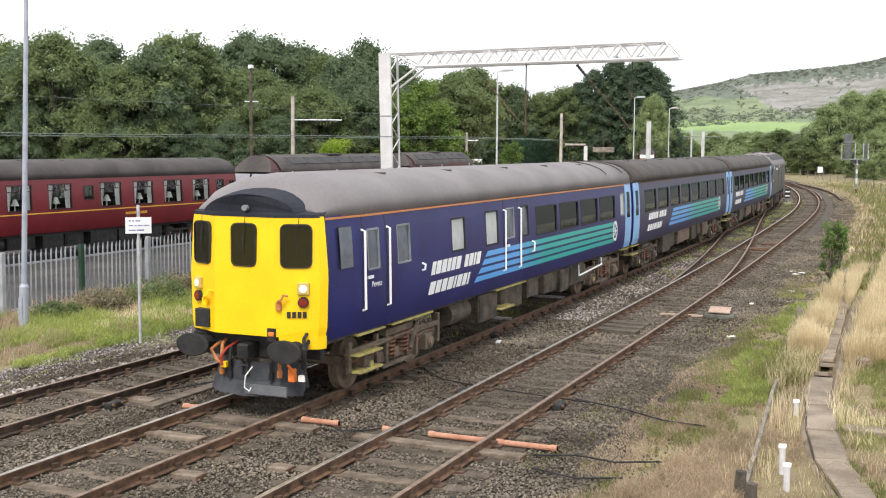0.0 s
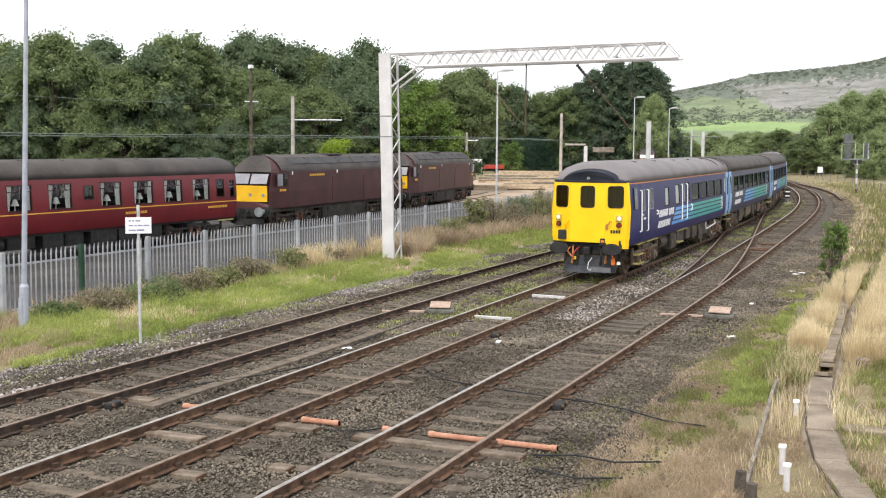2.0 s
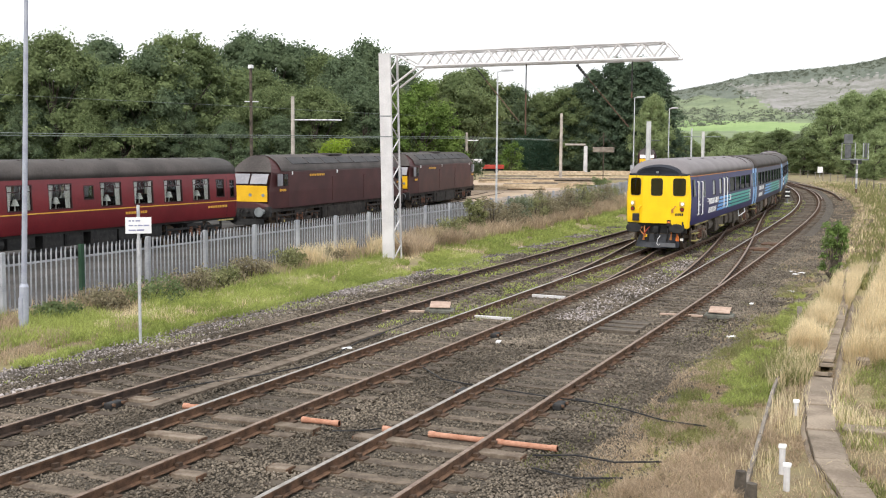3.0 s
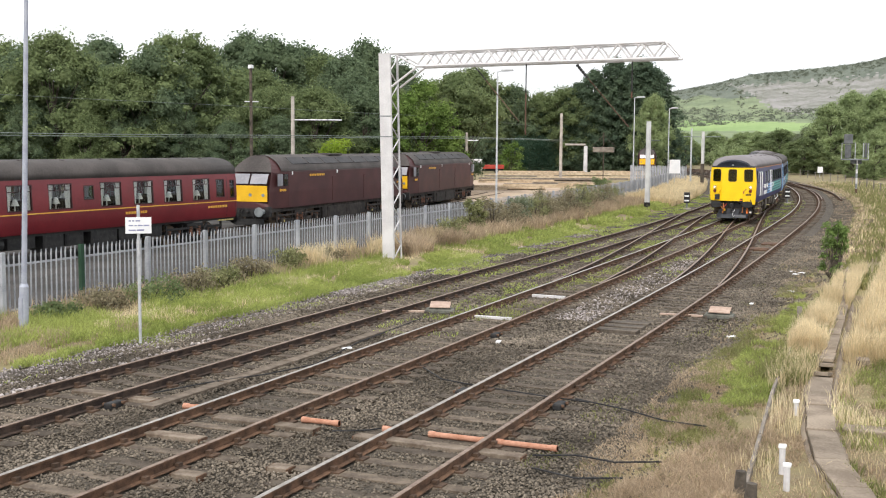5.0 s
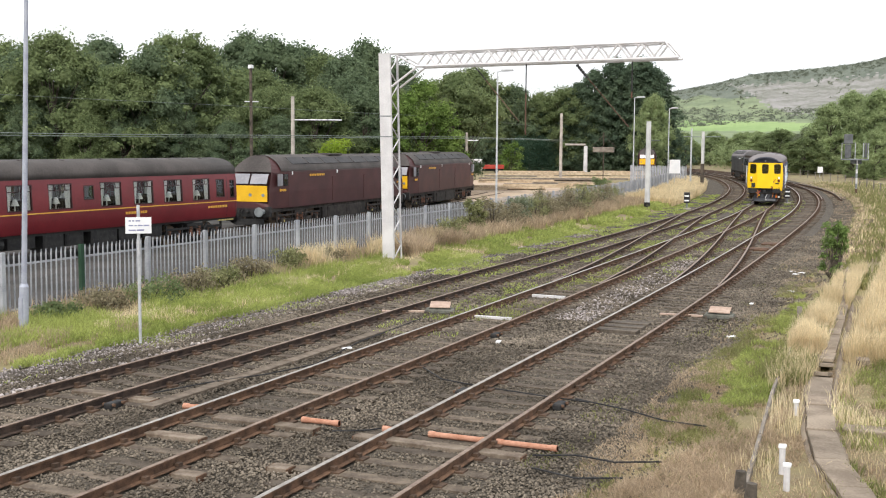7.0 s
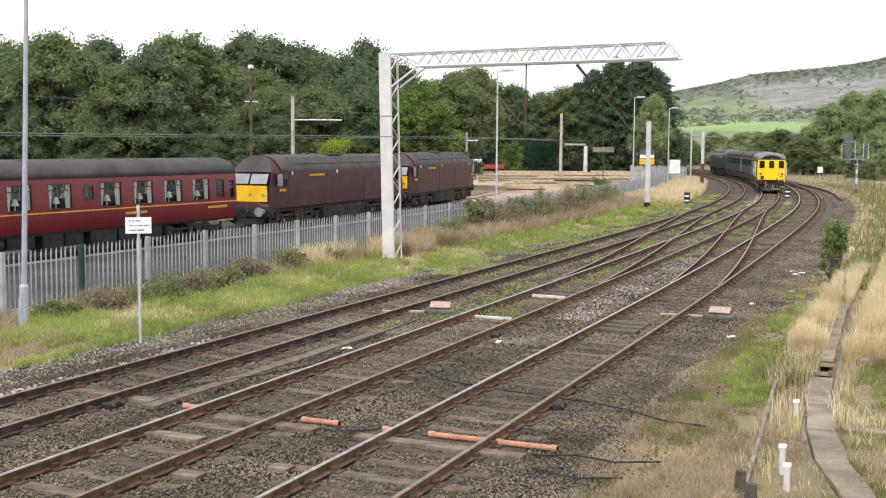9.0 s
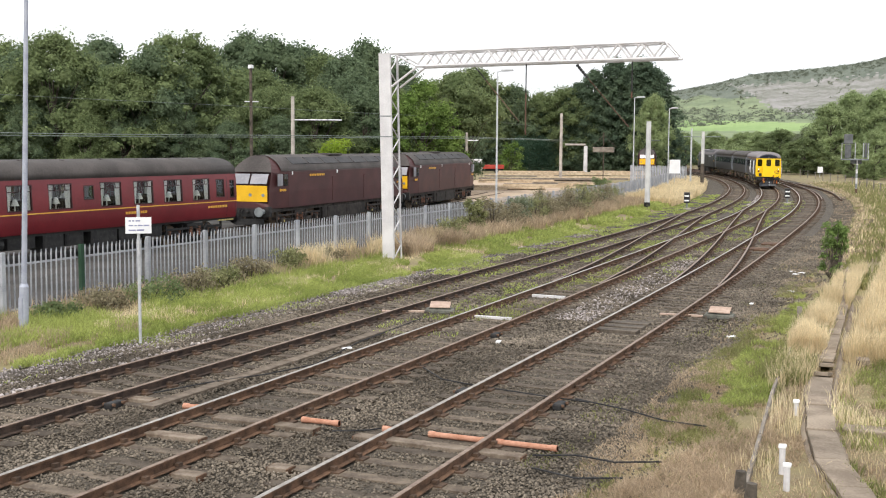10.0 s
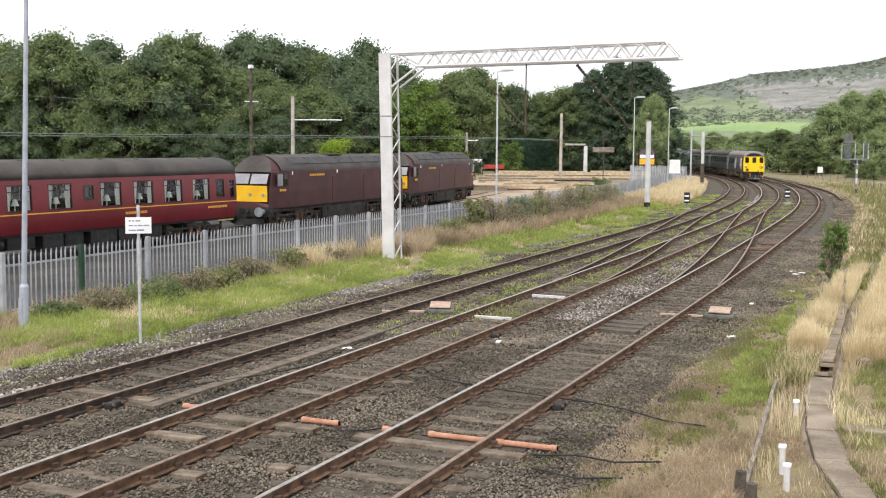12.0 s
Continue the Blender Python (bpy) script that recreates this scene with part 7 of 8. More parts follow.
    for z, m in ((0.3, "rust_tube"), (0.75, "grey_paint"), (1.7, "grey_paint"), (2.5, "grey_paint")):
        tube_part("post_band", (0, 0, z), (0, 0, z + 0.42), 0.105, M[m], s)
    box_part("platform", (-1.42, 0.98, -0.4, 0.4, 3.35, 3.47), M["grey_paint"], s)
    box_part("bracket", (-0.6, 0.4, -0.08, 0.08, 3.0, 3.35), M["signal_grey"], s)
    for x in (-1.38, -0.95, -0.20, 0.50, 0.94):
        for y in (-0.36, 0.36):
            tube_part("cage_upright", (x, y, 3.47), (x, y, 4.95), 0.035, M["galv"] if x != -0.95 else M["signal_grey"], s, n=5)
    for z in (4.1, 4.9):
        for y in (-0.36, 0.36):
            tube_part("cage_rail", (-1.38, y, z), (-0.20, y, z), 0.025, M["signal_grey"], s, n=5)
            tube_part("cage_rail", (0.50, y, z), (0.94, y, z), 0.025, M["signal_grey"], s, n=5)
    for (x0, x1, z0, z1) in ((-1.22, -0.45, 4.85, 5.75), (-1.12, -0.55, 3.55, 4.80), (0.60, 0.84, 3.6, 4.85)):
        b = bmesh.new()
        add_box(b, x0, x1, -0.17, 0.17, z0, z1, bevel=0.05)
        part("signal_head", b, M["signal_grey"], s)


M["print_blue"] = material("print_blue", (0.20, 0.21, 0.36), (0.26, 0.27, 0.42), scale=3, fine=30, bump=0, rough=0.6)
M["signal_grey"] = material("signal_grey", (0.085, 0.09, 0.095), (0.14, 0.145, 0.15), scale=3, fine=30, bump=0.05, rough=0.7)
build_yard()
build_fence()
build_gate()
build_posts()


# ---- small things along the line ----
M["machine_green"] = material("machine_green", (0.085, 0.085, 0.072), (0.17, 0.17, 0.15), scale=4, fine=30, bump=0.1, rough=0.85, spec=0.15)


def point_machine(x, y, yaw, label, lid):
    p = thing("point_machine", label, "point machine", Matrix.Translation((x, y, -0.2)) @ Matrix.Rotation(yaw, 4, "Z"), group="point machines")
    b = bmesh.new()
    add_box(b, -0.37, 0.37, -0.24, 0.24, 0.03, 0.15, bevel=0.03)
    add_box(b, -0.30, 0.30, -0.20, 0.20, 0.12, 0.19, bevel=0.02)
    part("case", b, M["machine_green"], p)
    b = bmesh.new()
    add_box(b, -0.26, 0.28, -0.24, 0.26, 0.19, 0.225, bevel=0.01)
    for v in b.verts:
        v.co.z += 0.16 * (v.co.y + 0.24) - 0.02 * v.co.x
    part("lid", b, lid, p, "faded lid")
    for sx in (-1, 1):
        box_part("foot", (sx * 0.34 - 0.06, sx * 0.34 + 0.06, -0.30, 0.30, -0.05, 0.10), M["underframe"], p)
    box_part("drive_rod", (-1.55, -0.36, 0.0, 0.14, 0.03, 0.07), M["lid_pink"], p)
    return p


def cable_run(pts, r=0.014):
    c = thing("cable", "black cable lying on the ballast", "cable", group="lineside cables")
    bm = bmesh.new()
    add_path(bm, pts, r, n=5)
    part("sheath", bm, M["rubber"], c)


TROUGH = [(-0.30, 13.4), (-0.80, 15.25), (-1.15, 16.5), (-1.42, 18.2), (-1.62, 20.0), (-1.75, 21.4), (-1.83, 23.6), (-1.95, 27.0), (-2.15, 33.0), (-2.5, 39.0), (-2.85, 46.0)]


M["lid_pink"] = material("lid_pink", (0.34, 0.24, 0.19), (0.48, 0.36, 0.29), scale=4, fine=25, bump=0.1, rough=0.8)


def build_lineside():
    point_machine(-4.97, 29.9, 0.06, "grey point machine with a faded pink lid beside the track", M["lid_pink"])
    point_machine(-11.9, 27.6, 0.35, "grey point machine with a faded pink lid between tracks", M["lid_pink"])
    # orange ducts that pass under the rails
    for a, b in ((-11.4, -11.05), (-9.12, -8.45), (-7.68, -7.42), (-6.9, -5.95), (-5.80, -4.86)):
        d = thing("cable_duct", "orange plastic cable duct on the ballast", "duct", group="orange ducts")
        tube_part("pipe", (a, 15.62, -0.12), (b, 15.62, -0.12), 0.044, M["pipe_orange"], d, n=12)
        for x in (a + 0.05, b - 0.05):
            tube_part("coupler", (x - 0.05, 15.62, -0.12), (x + 0.05, 15.62, -0.12), 0.052, M["pipe_orange"], d, n=12)
    rnd = random.Random(41)
    for (x0, x1, y) in ((-10.5, -8.65, 15.25), (-7.9, -5.2, 15.12), (-12.62, -12.15, 15.8), (-13.9, -13.0, 15.9), (-10.9, -9.9, 14.0), (-9.2, -8.8, 12.4), (-8.2, -7.9, 13.2)):
        t = thing("timber_bearer", "weathered grey timber bearer lying across the track", "timber", Matrix.Translation(((x0 + x1) / 2, y, -0.15)) @ Matrix.Rotation(rnd.uniform(-0.05, 0.05), 4, "Z"), group="timber bearers")
        h = (x1 - x0) / 2
        b = bmesh.new()
        add_box(b, -h, h, -0.125, 0.125, -0.1, 0.03, bevel=0.012)
        part("beam", b, M["bearer"], t)
        for sx in (-1, 1):
            box_part("end_plate", (sx * h - 0.02, sx * h + 0.02, -0.11, 0.11, -0.09, 0.022), M["rail_rust"], t)
    # boards of the turnouts
    for (u, s0, n) in ((TRACK_C - 0.2, 26.6, 3), (TRACK_C - 0.3, 50.5, 2), (TRACK_C + 0.1, 53.5, 2), (TRACK_B - 0.1, 27.2, 1), (TRACK_B - 0.1, 31.8, 1)):
        for k in range(n):
            x, y, a = lane(u, s0 + 0.6 * k)
            t = thing("crossing_board", "worn board between the rails", "board", Matrix.Translation((x, y, -0.13)) @ Matrix.Rotation(a, 4, "Z"), group="boards between rails")
            d = 0.045 if n == 1 else 0.2
            box_part("plank", (-0.5, 0.5, -d, d, -0.05, 0.03), M["rail_rust"] if s0 > 45 else (M["underframe"] if n == 3 else M["white_paint"]), t, bevel=0.008)
    # rail joints' lubricator pots
    for (u, s) in ((TRACK_C - 0.95, 18.6), (TRACK_C + 0.95, 18.3), (TRACK_B + 0.95, 24.6), (TRACK_A + 0.98, 15.2)):
        p = thing("rail_joint", "dark fishplated rail joint smeared with grease", "rail joint", Matrix.Translation((u, s, -0.10)), group="rail joints")
        b = bmesh.new()
        add_box(b, -0.08, 0.08, -0.18, 0.18, -0.08, 0.035, bevel=0.03)
        part("fishplate", b, M["rubber"], p)
        for k in (-0.12, 0.12):
            tube_part("bolt", (-0.12, k, 0.0), (0.12, k, 0.0), 0.03, M["rail_rust"], p, n=6)
    cable_run([(-8.4, 15.3, -0.16), (-7.9, 15.5, -0.14), (-7.6, 15.9, -0.14)])
    cable_run([(-5.1, 15.2, -0.14), (-4.5, 15.4, -0.12), (-3.9, 15.2, -0.1), (-3.3, 15.5, -0.1)])
    cable_run([(-5.6, 19.0, -0.14), (-4.6, 18.5, -0.12), (-3.8, 17.9, -0.1), (-3.1, 17.8, -0.1)])
    cable_run([(-4.9, 14.6, -0.14), (-4.2, 14.3, -0.12), (-3.6, 14.5, -0.1)])
    cable_run([(-9.2, 20.5, -0.15), (-8.4, 19.6, -0.15), (-7.5, 19.3, -0.15), (-6.0, 18.9, -0.13), (-5.3, 18.8, -0.13)], 0.014)
    cable_run([(-12.6, 16.2, -0.15), (-12.2, 17.4, -0.14), (-11.6, 18.6, -0.14), (-11.3, 19.9, -0.15), (-11.7, 22.5, -0.15), (-11.9, 26.5, -0.15)], 0.014)
    # flat walkway strip of old boards between two tracks
    wpts = [(-12.0, 15.4), (-11.98, 17.6), (-11.95, 19.9), (-11.95, 22.1), (-11.95, 24.4)]
    for (xa, ya), (xb, yb) in zip(wpts, wpts[1:]):
        t = thing("walkway_board", "grey weathered board laid along the ballast", "board", Matrix.Translation(((xa + xb) / 2, (ya + yb) / 2, -0.155)) @ Matrix.Rotation(-math.atan2(xb - xa, yb - ya) + rnd.uniform(-0.015, 0.015), 4, "Z"), group="walkway boards")
        ln = math.hypot(xb - xa, yb - ya)
        b = bmesh.new()
        add_box(b, -0.13, 0.13, -ln / 2 + 0.03, ln / 2 - 0.03, -0.05, 0.02, bevel=0.008)
        part("plank", b, M["bearer"], t)
    # stone-lidded cable trough
    tr = thing("cable_trough", "brown-grey concrete cable trough with loose lids", "cable trough")
    pts = TROUGH
    rnd = random.Random(12)
    for (xa, ya), (xb, yb) in zip(pts, pts[1:]):
        n = max(1, round(math.hypot(xb - xa, yb - ya) / 0.92))
        ang = -math.atan2(xb - xa, yb - ya)
        for k in range(n):
            f = (k + 0.5) / n
            ln = math.hypot(xb - xa, yb - ya) / n
            x, y = xa + (xb - xa) * f, ya + (yb - ya) * f
            broken = 22.8 < y < 24.6
            m = Matrix.Translation((x, y, -0.10 + rnd.uniform(-0.015, 0.02) - 0.0015 * (y - 15))) @ Matrix.Rotation(ang + (rnd.uniform(-0.4, 0.4) if broken else rnd.uniform(-0.03, 0.03)), 4, "Z") @ Matrix.Rotation(rnd.uniform(-0.25, 0.25) if broken else rnd.uniform(-0.02, 0.02), 4, "X")
            b = bmesh.new()
            w = 0.215 if y < 23 else 0.14
            add_box(b, -w, w, -ln / 2 + 0.008, ln / 2 - 0.008, -0.03, 0.045, bevel=0.012)
            b.transform(m)
            part("lid", b, M["trough"], tr)
    b = bmesh.new()
    for (xa, ya), (xb, yb) in zip(pts, pts[1:]):
        for sg in (-1, 1):
            add_tube(b, (xa + sg * 0.24, ya, -0.19), (xb + sg * 0.24, yb, -0.19), 0.06, n=4)
    part("side_wall", b, M["trough"], tr)
    # old timber edging and short posts
    e = thing("timber_edging", "rotten timber edging board in the grass", "edging")
    epts = [(-2.05, 14.6), (-2.25, 17.5), (-2.5, 21.0), (-2.62, 24.2), (-2.80, 27.2), (-3.0, 30.2)]
    for (xa, ya), (xb, yb) in zip(epts, epts[1:]):
        b = bmesh.new()
        q = Matrix.Translation(((xa + xb) / 2, (ya + yb) / 2, -0.12)) @ Matrix.Rotation(-math.atan2(xb - xa, yb - ya), 4, "Z")
        add_box(b, -0.028, 0.028, -math.hypot(xb - xa, yb - ya) / 2 + 0.03, math.hypot(xb - xa, yb - ya) / 2 - 0.03, -0.12, 0.07, bevel=0.01)
        b.transform(q)
        part("board", b, M["wood_old"], e)
    box_part("peg", (-3.06, -2.94, 30.1, 30.22, -0.3, 0.22), M["wood_old"], e)
    for (x, y, h, cap) in ((-1.58, 15.02, 0.36, 1), (-1.74, 15.88, 0.38, 1), (-1.93, 19.4, 0.26, 1)):
        p = thing("marker_post", "short grey post with a white cap in dry grass", "post", Matrix.Translation((x, y, -0.2)), group="short marker posts")
        tube_part("stake", (0, 0, -0.2), (0, 0, h), 0.042, M["white_paint"], p, n=8)
        box_part("cap", (-0.052, 0.052, -0.045, 0.045, h, h + 0.05), M["white_line"], p, bevel=0.01)
    for (x, y, h) in ((-2.12, 14.6, 0.35), (-1.95, 14.35, 0.28)):
        p = thing("tree_stump", "dark rotten wooden stump", "stump", Matrix.Translation((x, y, -0.2)))
        tube_part("stump", (0, 0, -0.1), (0.02, 0.01, h), 0.09, M["bark"], p, r1=0.07, n=7)
    slab = thing("concrete_slab", "half-buried grey concrete slab in the grass", "slab", Matrix.Translation((-0.75, 18.8, -0.14)))
    box_part("slab", (-0.4, 0.5, -0.2, 0.2, -0.1, 0.03), M["trough"], slab, bevel=0.02)
    slab = thing("concrete_slab", "broken concrete slab beside the trough", "slab", Matrix.Translation((-1.25, 25.5, -0.12)) @ Matrix.Rotation(0.1, 4, "Z"))
    box_part("slab", (-0.13, 0.13, -0.8, 0.8, -0.1, 0.05), M["trough"], slab, bevel=0.02)
    rnd = random.Random(19)
    for (x, y) in ((-4.2, 27.0), (-4.6, 33.0), (-4.3, 41.5), (-4.15, 42.0), (-4.5, 42.3), (-3.9, 36.5), (-8.9, 24.0), (-11.6, 21.8), (-11.9, 21.2), (-2.9, 21.4)):
        l = thing("litter", "scrap of white litter on the ballast", "litter", Matrix.Translation((x, y, -0.17)) @ Matrix.Rotation(rnd.uniform(0, 6), 4, "Z"), group="white litter")
        b = bmesh.new()
        add_box(b, -0.11, 0.11, -0.05, 0.05, -0.01, 0.03, bevel=0.01)
        for v in b.verts:
            v.co.z += 0.03 * math.sin(v.co.x * 30)
        part("scrap", b, M["white_line"], l)


M["trough"] = material("trough", (0.165, 0.130, 0.098), (0.29, 0.238, 0.185), scale=1.6, fine=25, bump=0.4, rough=0.95, rand=0.18)
build_lineside()


# ---- loose stone, grass and weeds ----
def stones(name, label, regions, mat, seed):
    """Crushed stone as many small angular lumps. regions: (u0, u1, s0, s1, count, size)."""
    rng = np.random.default_rng(seed)
    base = np.array([(1, 0, 0), (-1, 0, 0), (0, 1, 0), (0, -1, 0), (0, 0, 1), (0, 0, -1)], float)
    tri = np.array([(0, 2, 4), (2, 1, 4), (1, 3, 4), (3, 0, 4), (2, 0, 5), (1, 2, 5), (3, 1, 5), (0, 3, 5)])
    chunks = []
    for (u0, u1, s0, s1, count, size) in regions:
        u = rng.uniform(u0, u1, count)
        s = s0 + (s1 - s0) * rng.random(count) ** 1.5
        keep = np.ones(count, bool)
        for t in (TRACK_A, TRACK_B - 0.205 * drift(s), TRACK_C - 0.485 * drift(s)):
            for lat in (-0.7525, 0.7525):
                keep &= np.abs(u - t - lat) > 0.10
        # fewer on top of the sleepers
        near = np.zeros(count, bool)
        for t in (TRACK_A, TRACK_B, TRACK_C):
            near |= np.abs(u - t) < 1.28
        ph = ((s - 4.0) % 0.72)
        keep &= ~(near & ((ph < 0.13) | (ph > 0.59)) & (rng.random(count) < 0.74))
        u, s = u[keep], s[keep]
        n = len(u)
        x, y = lanes(u, s)
        sz = size * rng.uniform(0.5, 1.35, (n, 1, 1))
        v = base[None] * (1 + rng.uniform(-0.45, 0.35, (n, 6, 3))) * sz * np.array([1, 1, 0.7])
        th = rng.uniform(0, 6.28, n)
        c, sn = np.cos(th)[:, None], np.sin(th)[:, None]
        vx, vy = v[..., 0] * c - v[..., 1] * sn, v[..., 0] * sn + v[..., 1] * c
        tilt = rng.uniform(-0.6, 0.6, n)[:, None]
        z = v[..., 2] + vx * tilt
        p = np.stack([vx + x[:, None], vy + y[:, None], z - 0.185 + rng.uniform(-0.01, 0.02, n)[:, None]], axis=-1)
        chunks.append(p)
    p = np.concatenate(chunks)
    n = len(p)
    me = bpy.data.meshes.new(name)
    me.vertices.add(n * 6)
    me.vertices.foreach_set("co", p.astype(np.float32).ravel())
    idx = (np.arange(n)[:, None, None] * 6 + tri[None]).astype(np.int32).ravel()
    me.loops.add(len(idx))
    me.loops.foreach_set("vertex_index", idx)
    me.polygons.add(len(idx) // 3)
    me.polygons.foreach_set("loop_start", np.arange(0, len(idx), 3, dtype=np.int32))
    me.update(calc_edges=True)
    tagged(mesh_part(name, me, mat), label, "ballast", kind="stuff")


def grass(name, label, regions, mat, seed):
    """Grass blades as bent slivers. regions: (u0, u1, s0, s1, count, height, width, lean, patchiness)."""
    rng = np.random.default_rng(seed)
    out = []
    for (u0, u1, s0, s1, count, h, w, lean, patchy) in regions:
        u = rng.uniform(u0, u1, count)
        s = s0 + (s1 - s0) * rng.random(count) ** 1.25
        if patchy:
            k = np.array([noise.noise((a * 0.9, b * 0.45, seed)) + 0.5 * noise.noise((a * 2.5, b * 1.5, seed)) for a, b in zip(u, s)])
            keep = k > (patchy - 0.5)
            u, s = u[keep], s[keep]
        # keep the trough's lids and the rails clear
        mid = np.interp(s, [p[1] for p in TROUGH], [p[0] for p in TROUGH])
        keep = (np.abs(u - mid) > np.where(s < 23, 0.17, 0.08)) | (s > 44)
        for t in (TRACK_A, TRACK_B - 0.205 * drift(s), TRACK_C - 0.485 * drift(s)):
            for lat in (-0.7525, 0.7525):
                keep &= np.abs(u - t - lat) > 0.12
        u, s = u[keep], s[keep]
        n = len(u)
        x, y = lanes(u, s)
        z = np.array([max(ground_height(p, q), -0.20 if -17 < g < -3.6 else -1) for p, q, g in zip(x, y, u)]) - 0.02
        hh = h * rng.uniform(0.5, 1.25, n)
        th = rng.uniform(0, 6.28, n)
        ln = lean * hh * rng.uniform(0.2, 1.3, n)
        lx, ly = ln * np.cos(th), ln * np.sin(th) 
        ph = rng.uniform(0, 6.28, n)
        wx, wy = w * 0.5 * np.cos(ph), w * 0.5 * np.sin(ph)
        b0 = np.stack([x - wx, y - wy, z], -1)
        b1 = np.stack([x + wx, y + wy, z], -1)
        m0 = np.stack([x + 0.35 * lx - 0.8 * wx, y + 0.35 * ly - 0.8 * wy, z + 0.62 * hh], -1)
        m1 = np.stack([x + 0.35 * lx + 0.8 * wx, y + 0.35 * ly + 0.8 * wy, z + 0.62 * hh], -1)
        t = np.stack([x + lx, y + ly, z + hh], -1)
        out.append(np.stack([b0, b1, m0, b1, m1, m0, m0, m1, t], 1).reshape(-1, 3))
    tagged(mesh_part(name, tris_mesh(name, np.concatenate(out)), mat), label, "grass", kind="stuff")


stones("ballast_stones", "loose grey-brown ballast stones between the rails",
       [(-15.9, -3.9, 8, 26, 110000, 0.026), (-15.9, -3.9, 24, 60, 60000, 0.040), (-4.2, -2.8, 11, 30, 2600, 0.026), (-5.3, -2.7, 30, 110, 12000, 0.045)], M["stone"], 5)
stones("pale_stones", "fresh pale ballast stones", [(-9.0, -7.9, 28, 46, 1300, 0.042), (-16.7, -15.4, 12, 34, 4500, 0.026), (-16.6, -15.5, 30, 60, 1800, 0.035), (-11.6, -11.0, 90, 110, 500, 0.06), (-15.0, -14.6, 15, 22, 300, 0.05)], M["stone_pale"], 6)
grass("verge_grass", "rough green grass on the verges",
      [(-20.2, -16.5, 12, 60, 140000, 0.16, 0.020, 0.8, 0.24), (-17.0, -15.5, 13, 60, 14000, 0.10, 0.016, 0.9, 0.50), (-20.2, -18.2, 14, 60, 26000, 0.30, 0.018, 0.6, 0.40), (-20.0, -16.8, 45, 110, 26000, 0.30, 0.05, 0.6, 0.42),
       (-12.4, -11.2, 24, 70, 9000, 0.10, 0.03, 0.8, 0.52), (-16.6, -7.4, 36, 100, 34000, 0.10, 0.05, 0.9, 0.56), (-17.3, -14.8, 36, 110, 16000, 0.10, 0.045, 0.9, 0.45),
       (-11.0, -9.4, 24, 40, 1800, 0.13, 0.022, 0.7, 0.64), (-11.25, -10.75, 24.5, 37, 1300, 0.22, 0.020, 0.6, 0.60), (-15, -14.2, 30, 75, 1500, 0.12, 0.03, 0.7, 0.6), (-3.6, -2.5, 19.5, 36, 20000, 0.15, 0.014, 0.8, 0.44), (-1.4, 3.0, 14, 26, 9000, 0.15, 0.014, 0.8, 0.52)],
      M["blade_green"], 7)
grass("lineside_grass", "patchy olive-green grass beside the ballast",
      [(-4.3, -3.3, 18, 40, 9000, 0.10, 0.018, 0.9, 0.52), (-4.1, -2.4, 17, 36, 18000, 0.13, 0.015, 0.8, 0.42), (-4.0, -1.9, 11, 22, 7000, 0.12, 0.014, 0.9, 0.56), (-10.6, -9.3, 27, 46, 3500, 0.13, 0.022, 0.7, 0.55), (-15.1, -12.0, 24, 42, 4500, 0.11, 0.022, 0.8, 0.56), (-3.2, 4, 55, 150, 16000, 0.4, 0.045, 0.5, 0.45), (-1.2, 3.5, 13, 30, 26000, 0.16, 0.016, 0.8, 0.44), (-2.9, 4, 38, 140, 24000, 0.35, 0.07, 0.6, 0.45),
       (-5.2, -3.6, 12, 45, 9000, 0.08, 0.018, 0.9, 0.6), (-3.9, -2.0, 50, 150, 9000, 0.16, 0.05, 0.8, 0.5), (-3.0, -2.0, 22, 40, 5000, 0.3, 0.02, 0.5, 0.45)],
      M["blade_olive"], 7)
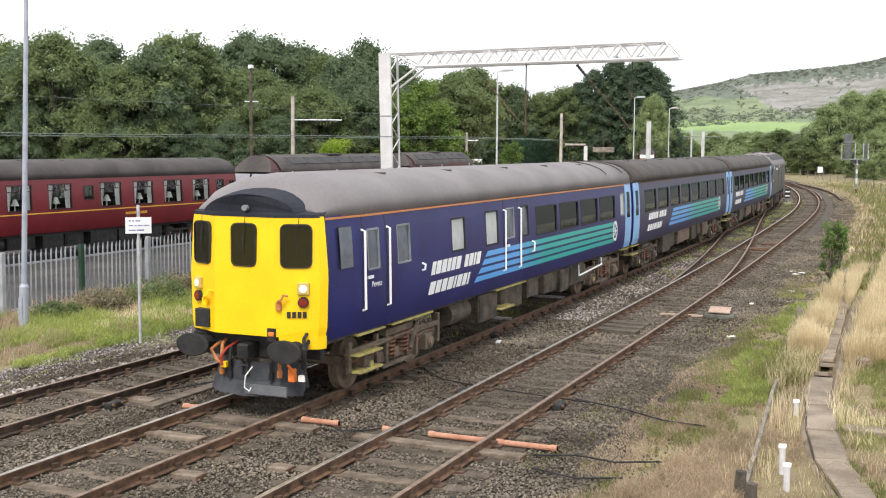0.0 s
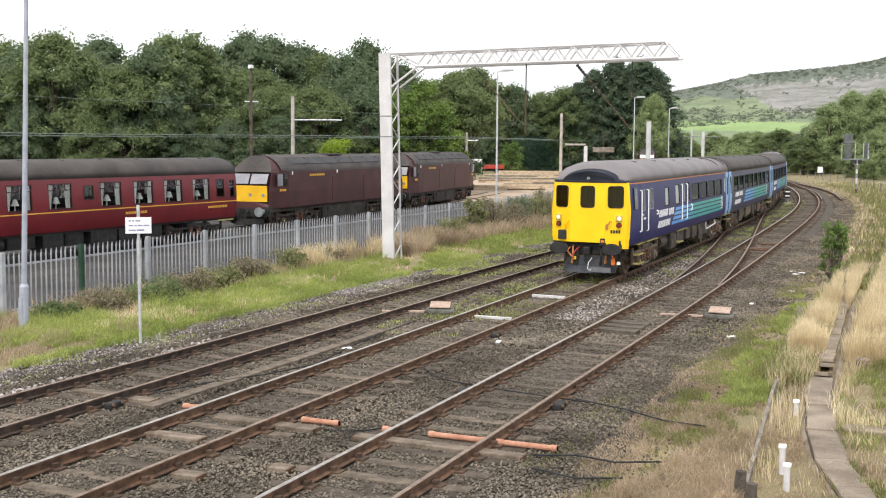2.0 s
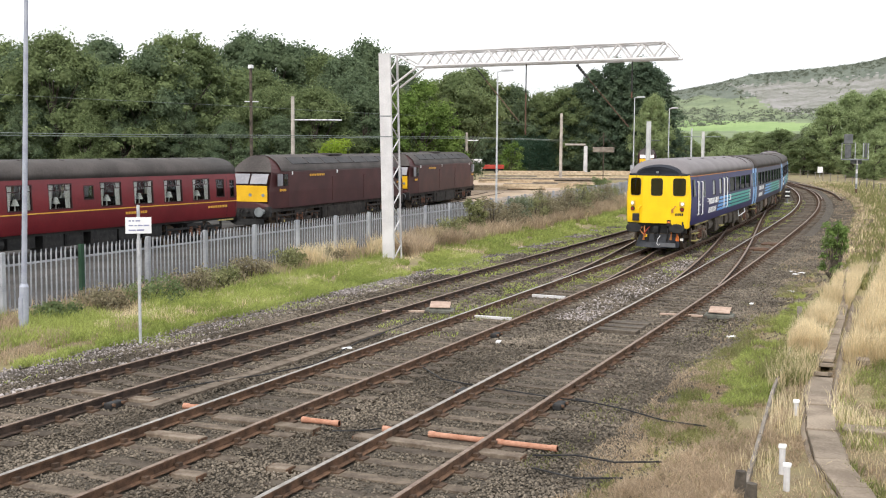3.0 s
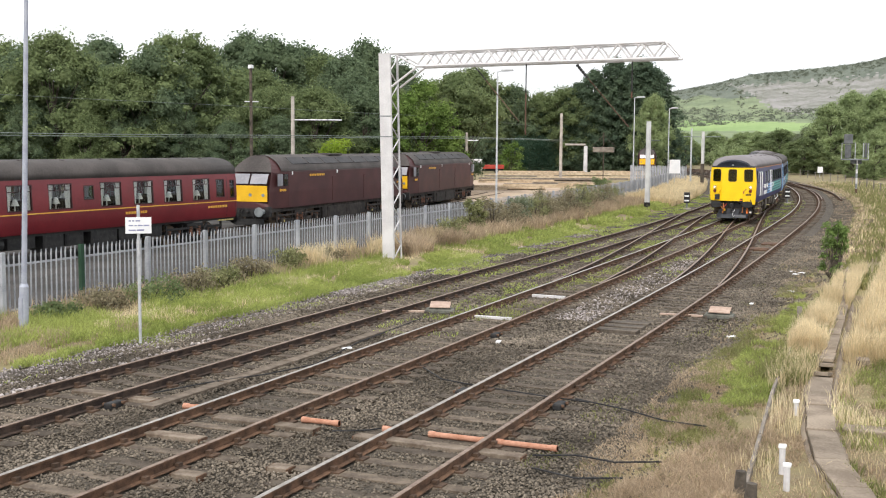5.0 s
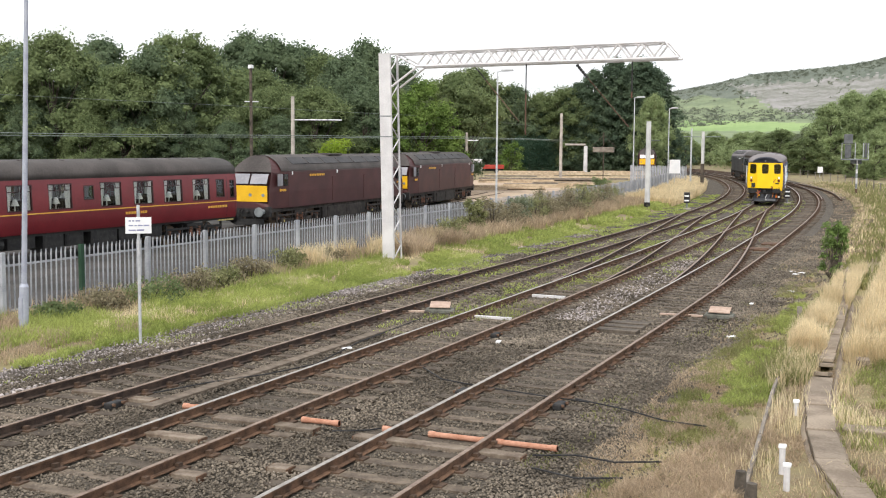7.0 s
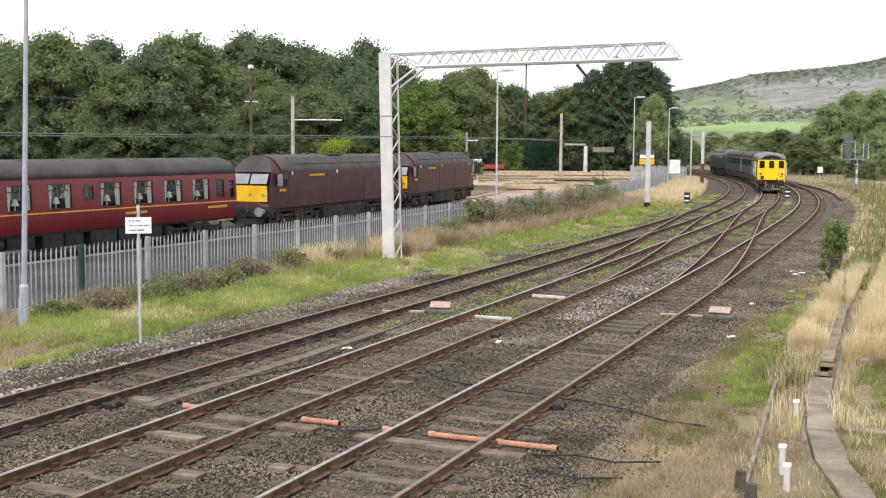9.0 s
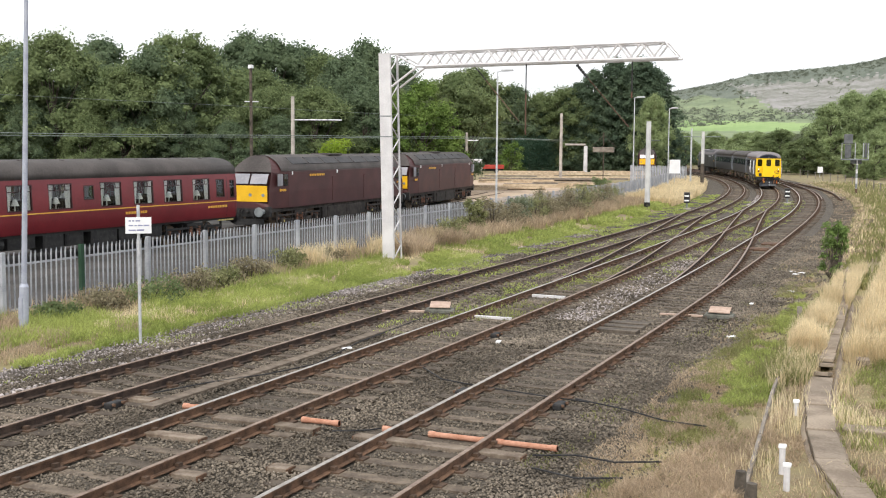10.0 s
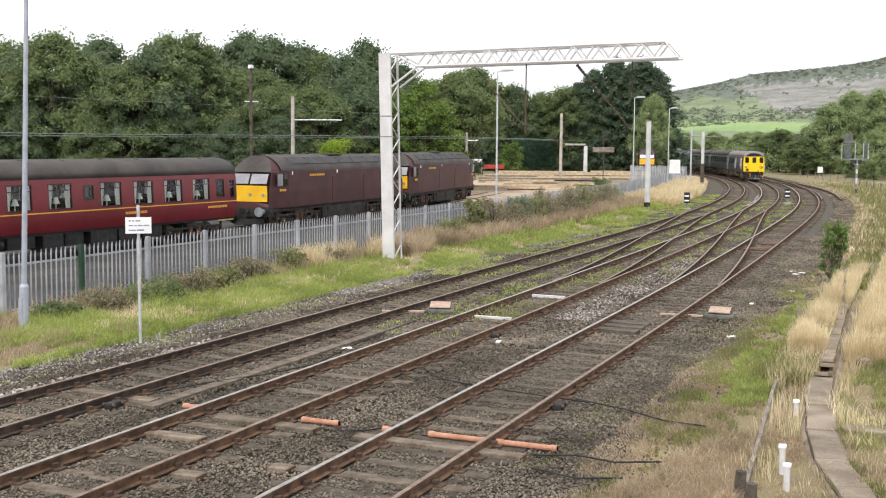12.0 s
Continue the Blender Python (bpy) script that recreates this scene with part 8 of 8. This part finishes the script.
grass("dry_grass", "tall straw-coloured dry grass",
      [(-2.8, -1.95, 21.5, 27, 1500, 0.32, 0.010, 0.5, 0.4), (-1.5, 1.8, 19, 26.5, 3500, 0.32, 0.010, 0.5, 0.5), (-2.75, -2.0, 25.5, 44, 20000, 0.52, 0.011, 0.34, 0.38), (-1.6, 3.5, 25, 62, 75000, 0.56, 0.013, 0.34, 0.40), (-3.8, -2.0, 48, 150, 3500, 0.2, 0.05, 0.8, 0.5), (-2.4, -1.75, 14.0, 25, 1100, 0.34, 0.009, 0.4, 0.45), (-1.5, 3.2, 13, 25, 4500, 0.20, 0.012, 0.7, 0.5), (-3.4, 4, 55, 150, 3500, 0.45, 0.05, 0.4, 0.5),
       (-20.3, -16.9, 21, 60, 22000, 0.20, 0.014, 0.7, 0.58), (-20.4, -16.6, 86, 150, 30000, 0.70, 0.05, 0.3, 0.28), (-20.3, -19.2, 34, 46, 5000, 0.7, 0.02, 0.4, 0.4), (-20.3, -18.4, 46, 84, 8000, 0.5, 0.028, 0.6, 0.5), (3.5, 9, 35, 110, 9000, 0.55, 0.07, 0.5, 0.5)],
      M["blade_dry"], 8)
grass("dead_weeds", "brown dead weeds and stalks",
      [(-4.4, -1.6, 11, 24, 42000, 0.09, 0.014, 1.1, 0.32), (-3.6, -2.1, 13.5, 19.5, 14000, 0.17, 0.011, 1.1, 0.40), (-3.9, 3.4, 12, 32, 60000, 0.055, 0.014, 1.2, 0), (-3.8, 3.8, 50, 150, 22000, 0.28, 0.035, 0.7, 0.42), (-5.2, -2.6, 40, 150, 12000, 0.09, 0.035, 0.9, 0.48), (-4.6, -2.6, 22, 50, 9000, 0.09, 0.018, 1.0, 0.5), (-20.4, -19.2, 17, 48, 9000, 0.40, 0.022, 0.6, 0.42), (-20.4, -18.2, 40, 84, 28000, 0.72, 0.026, 0.6, 0.42), (-19.6, -17.0, 12, 22, 9000, 0.22, 0.014, 0.7, 0.45), (-1.5, 3, 13, 24, 5000, 0.15, 0.016, 0.8, 0.5)],
      M["blade_brown"], 9)


# ---- what moves ----
def run(t):
    """Metres along the line of the driving coach's cab end at t seconds."""
    return 15.85 + 9.758 * t + 0.0973 * t * t + 0.00262 * t ** 3


def motions():
    times = [0.25 * i for i in range(49)]
    for ob, ahead, base in ((driving, HALF, 7.1), (coach, HALF + 20.1, 7.1), (coach_ahead, HALF + 40.2, 7.1), (engine, HALF + 60.0, 5.8)):
        walk(ob, [(t, vehicle_pose(line_b, run(t) + ahead, base)) for t in times])
        # wheels roll on the rails
        for b in ob.children:
            for w in b.children:
                if w.name.startswith("wheelset"):
                    r = w.location.z
                    y = w.location.y
                    walk(w, [(i / FPS, Matrix.Translation((0, y, r)) @ Matrix.Rotation(-(run(i / FPS) - run(0)) / r, 4, "X")) for i in range(361)])


motions()
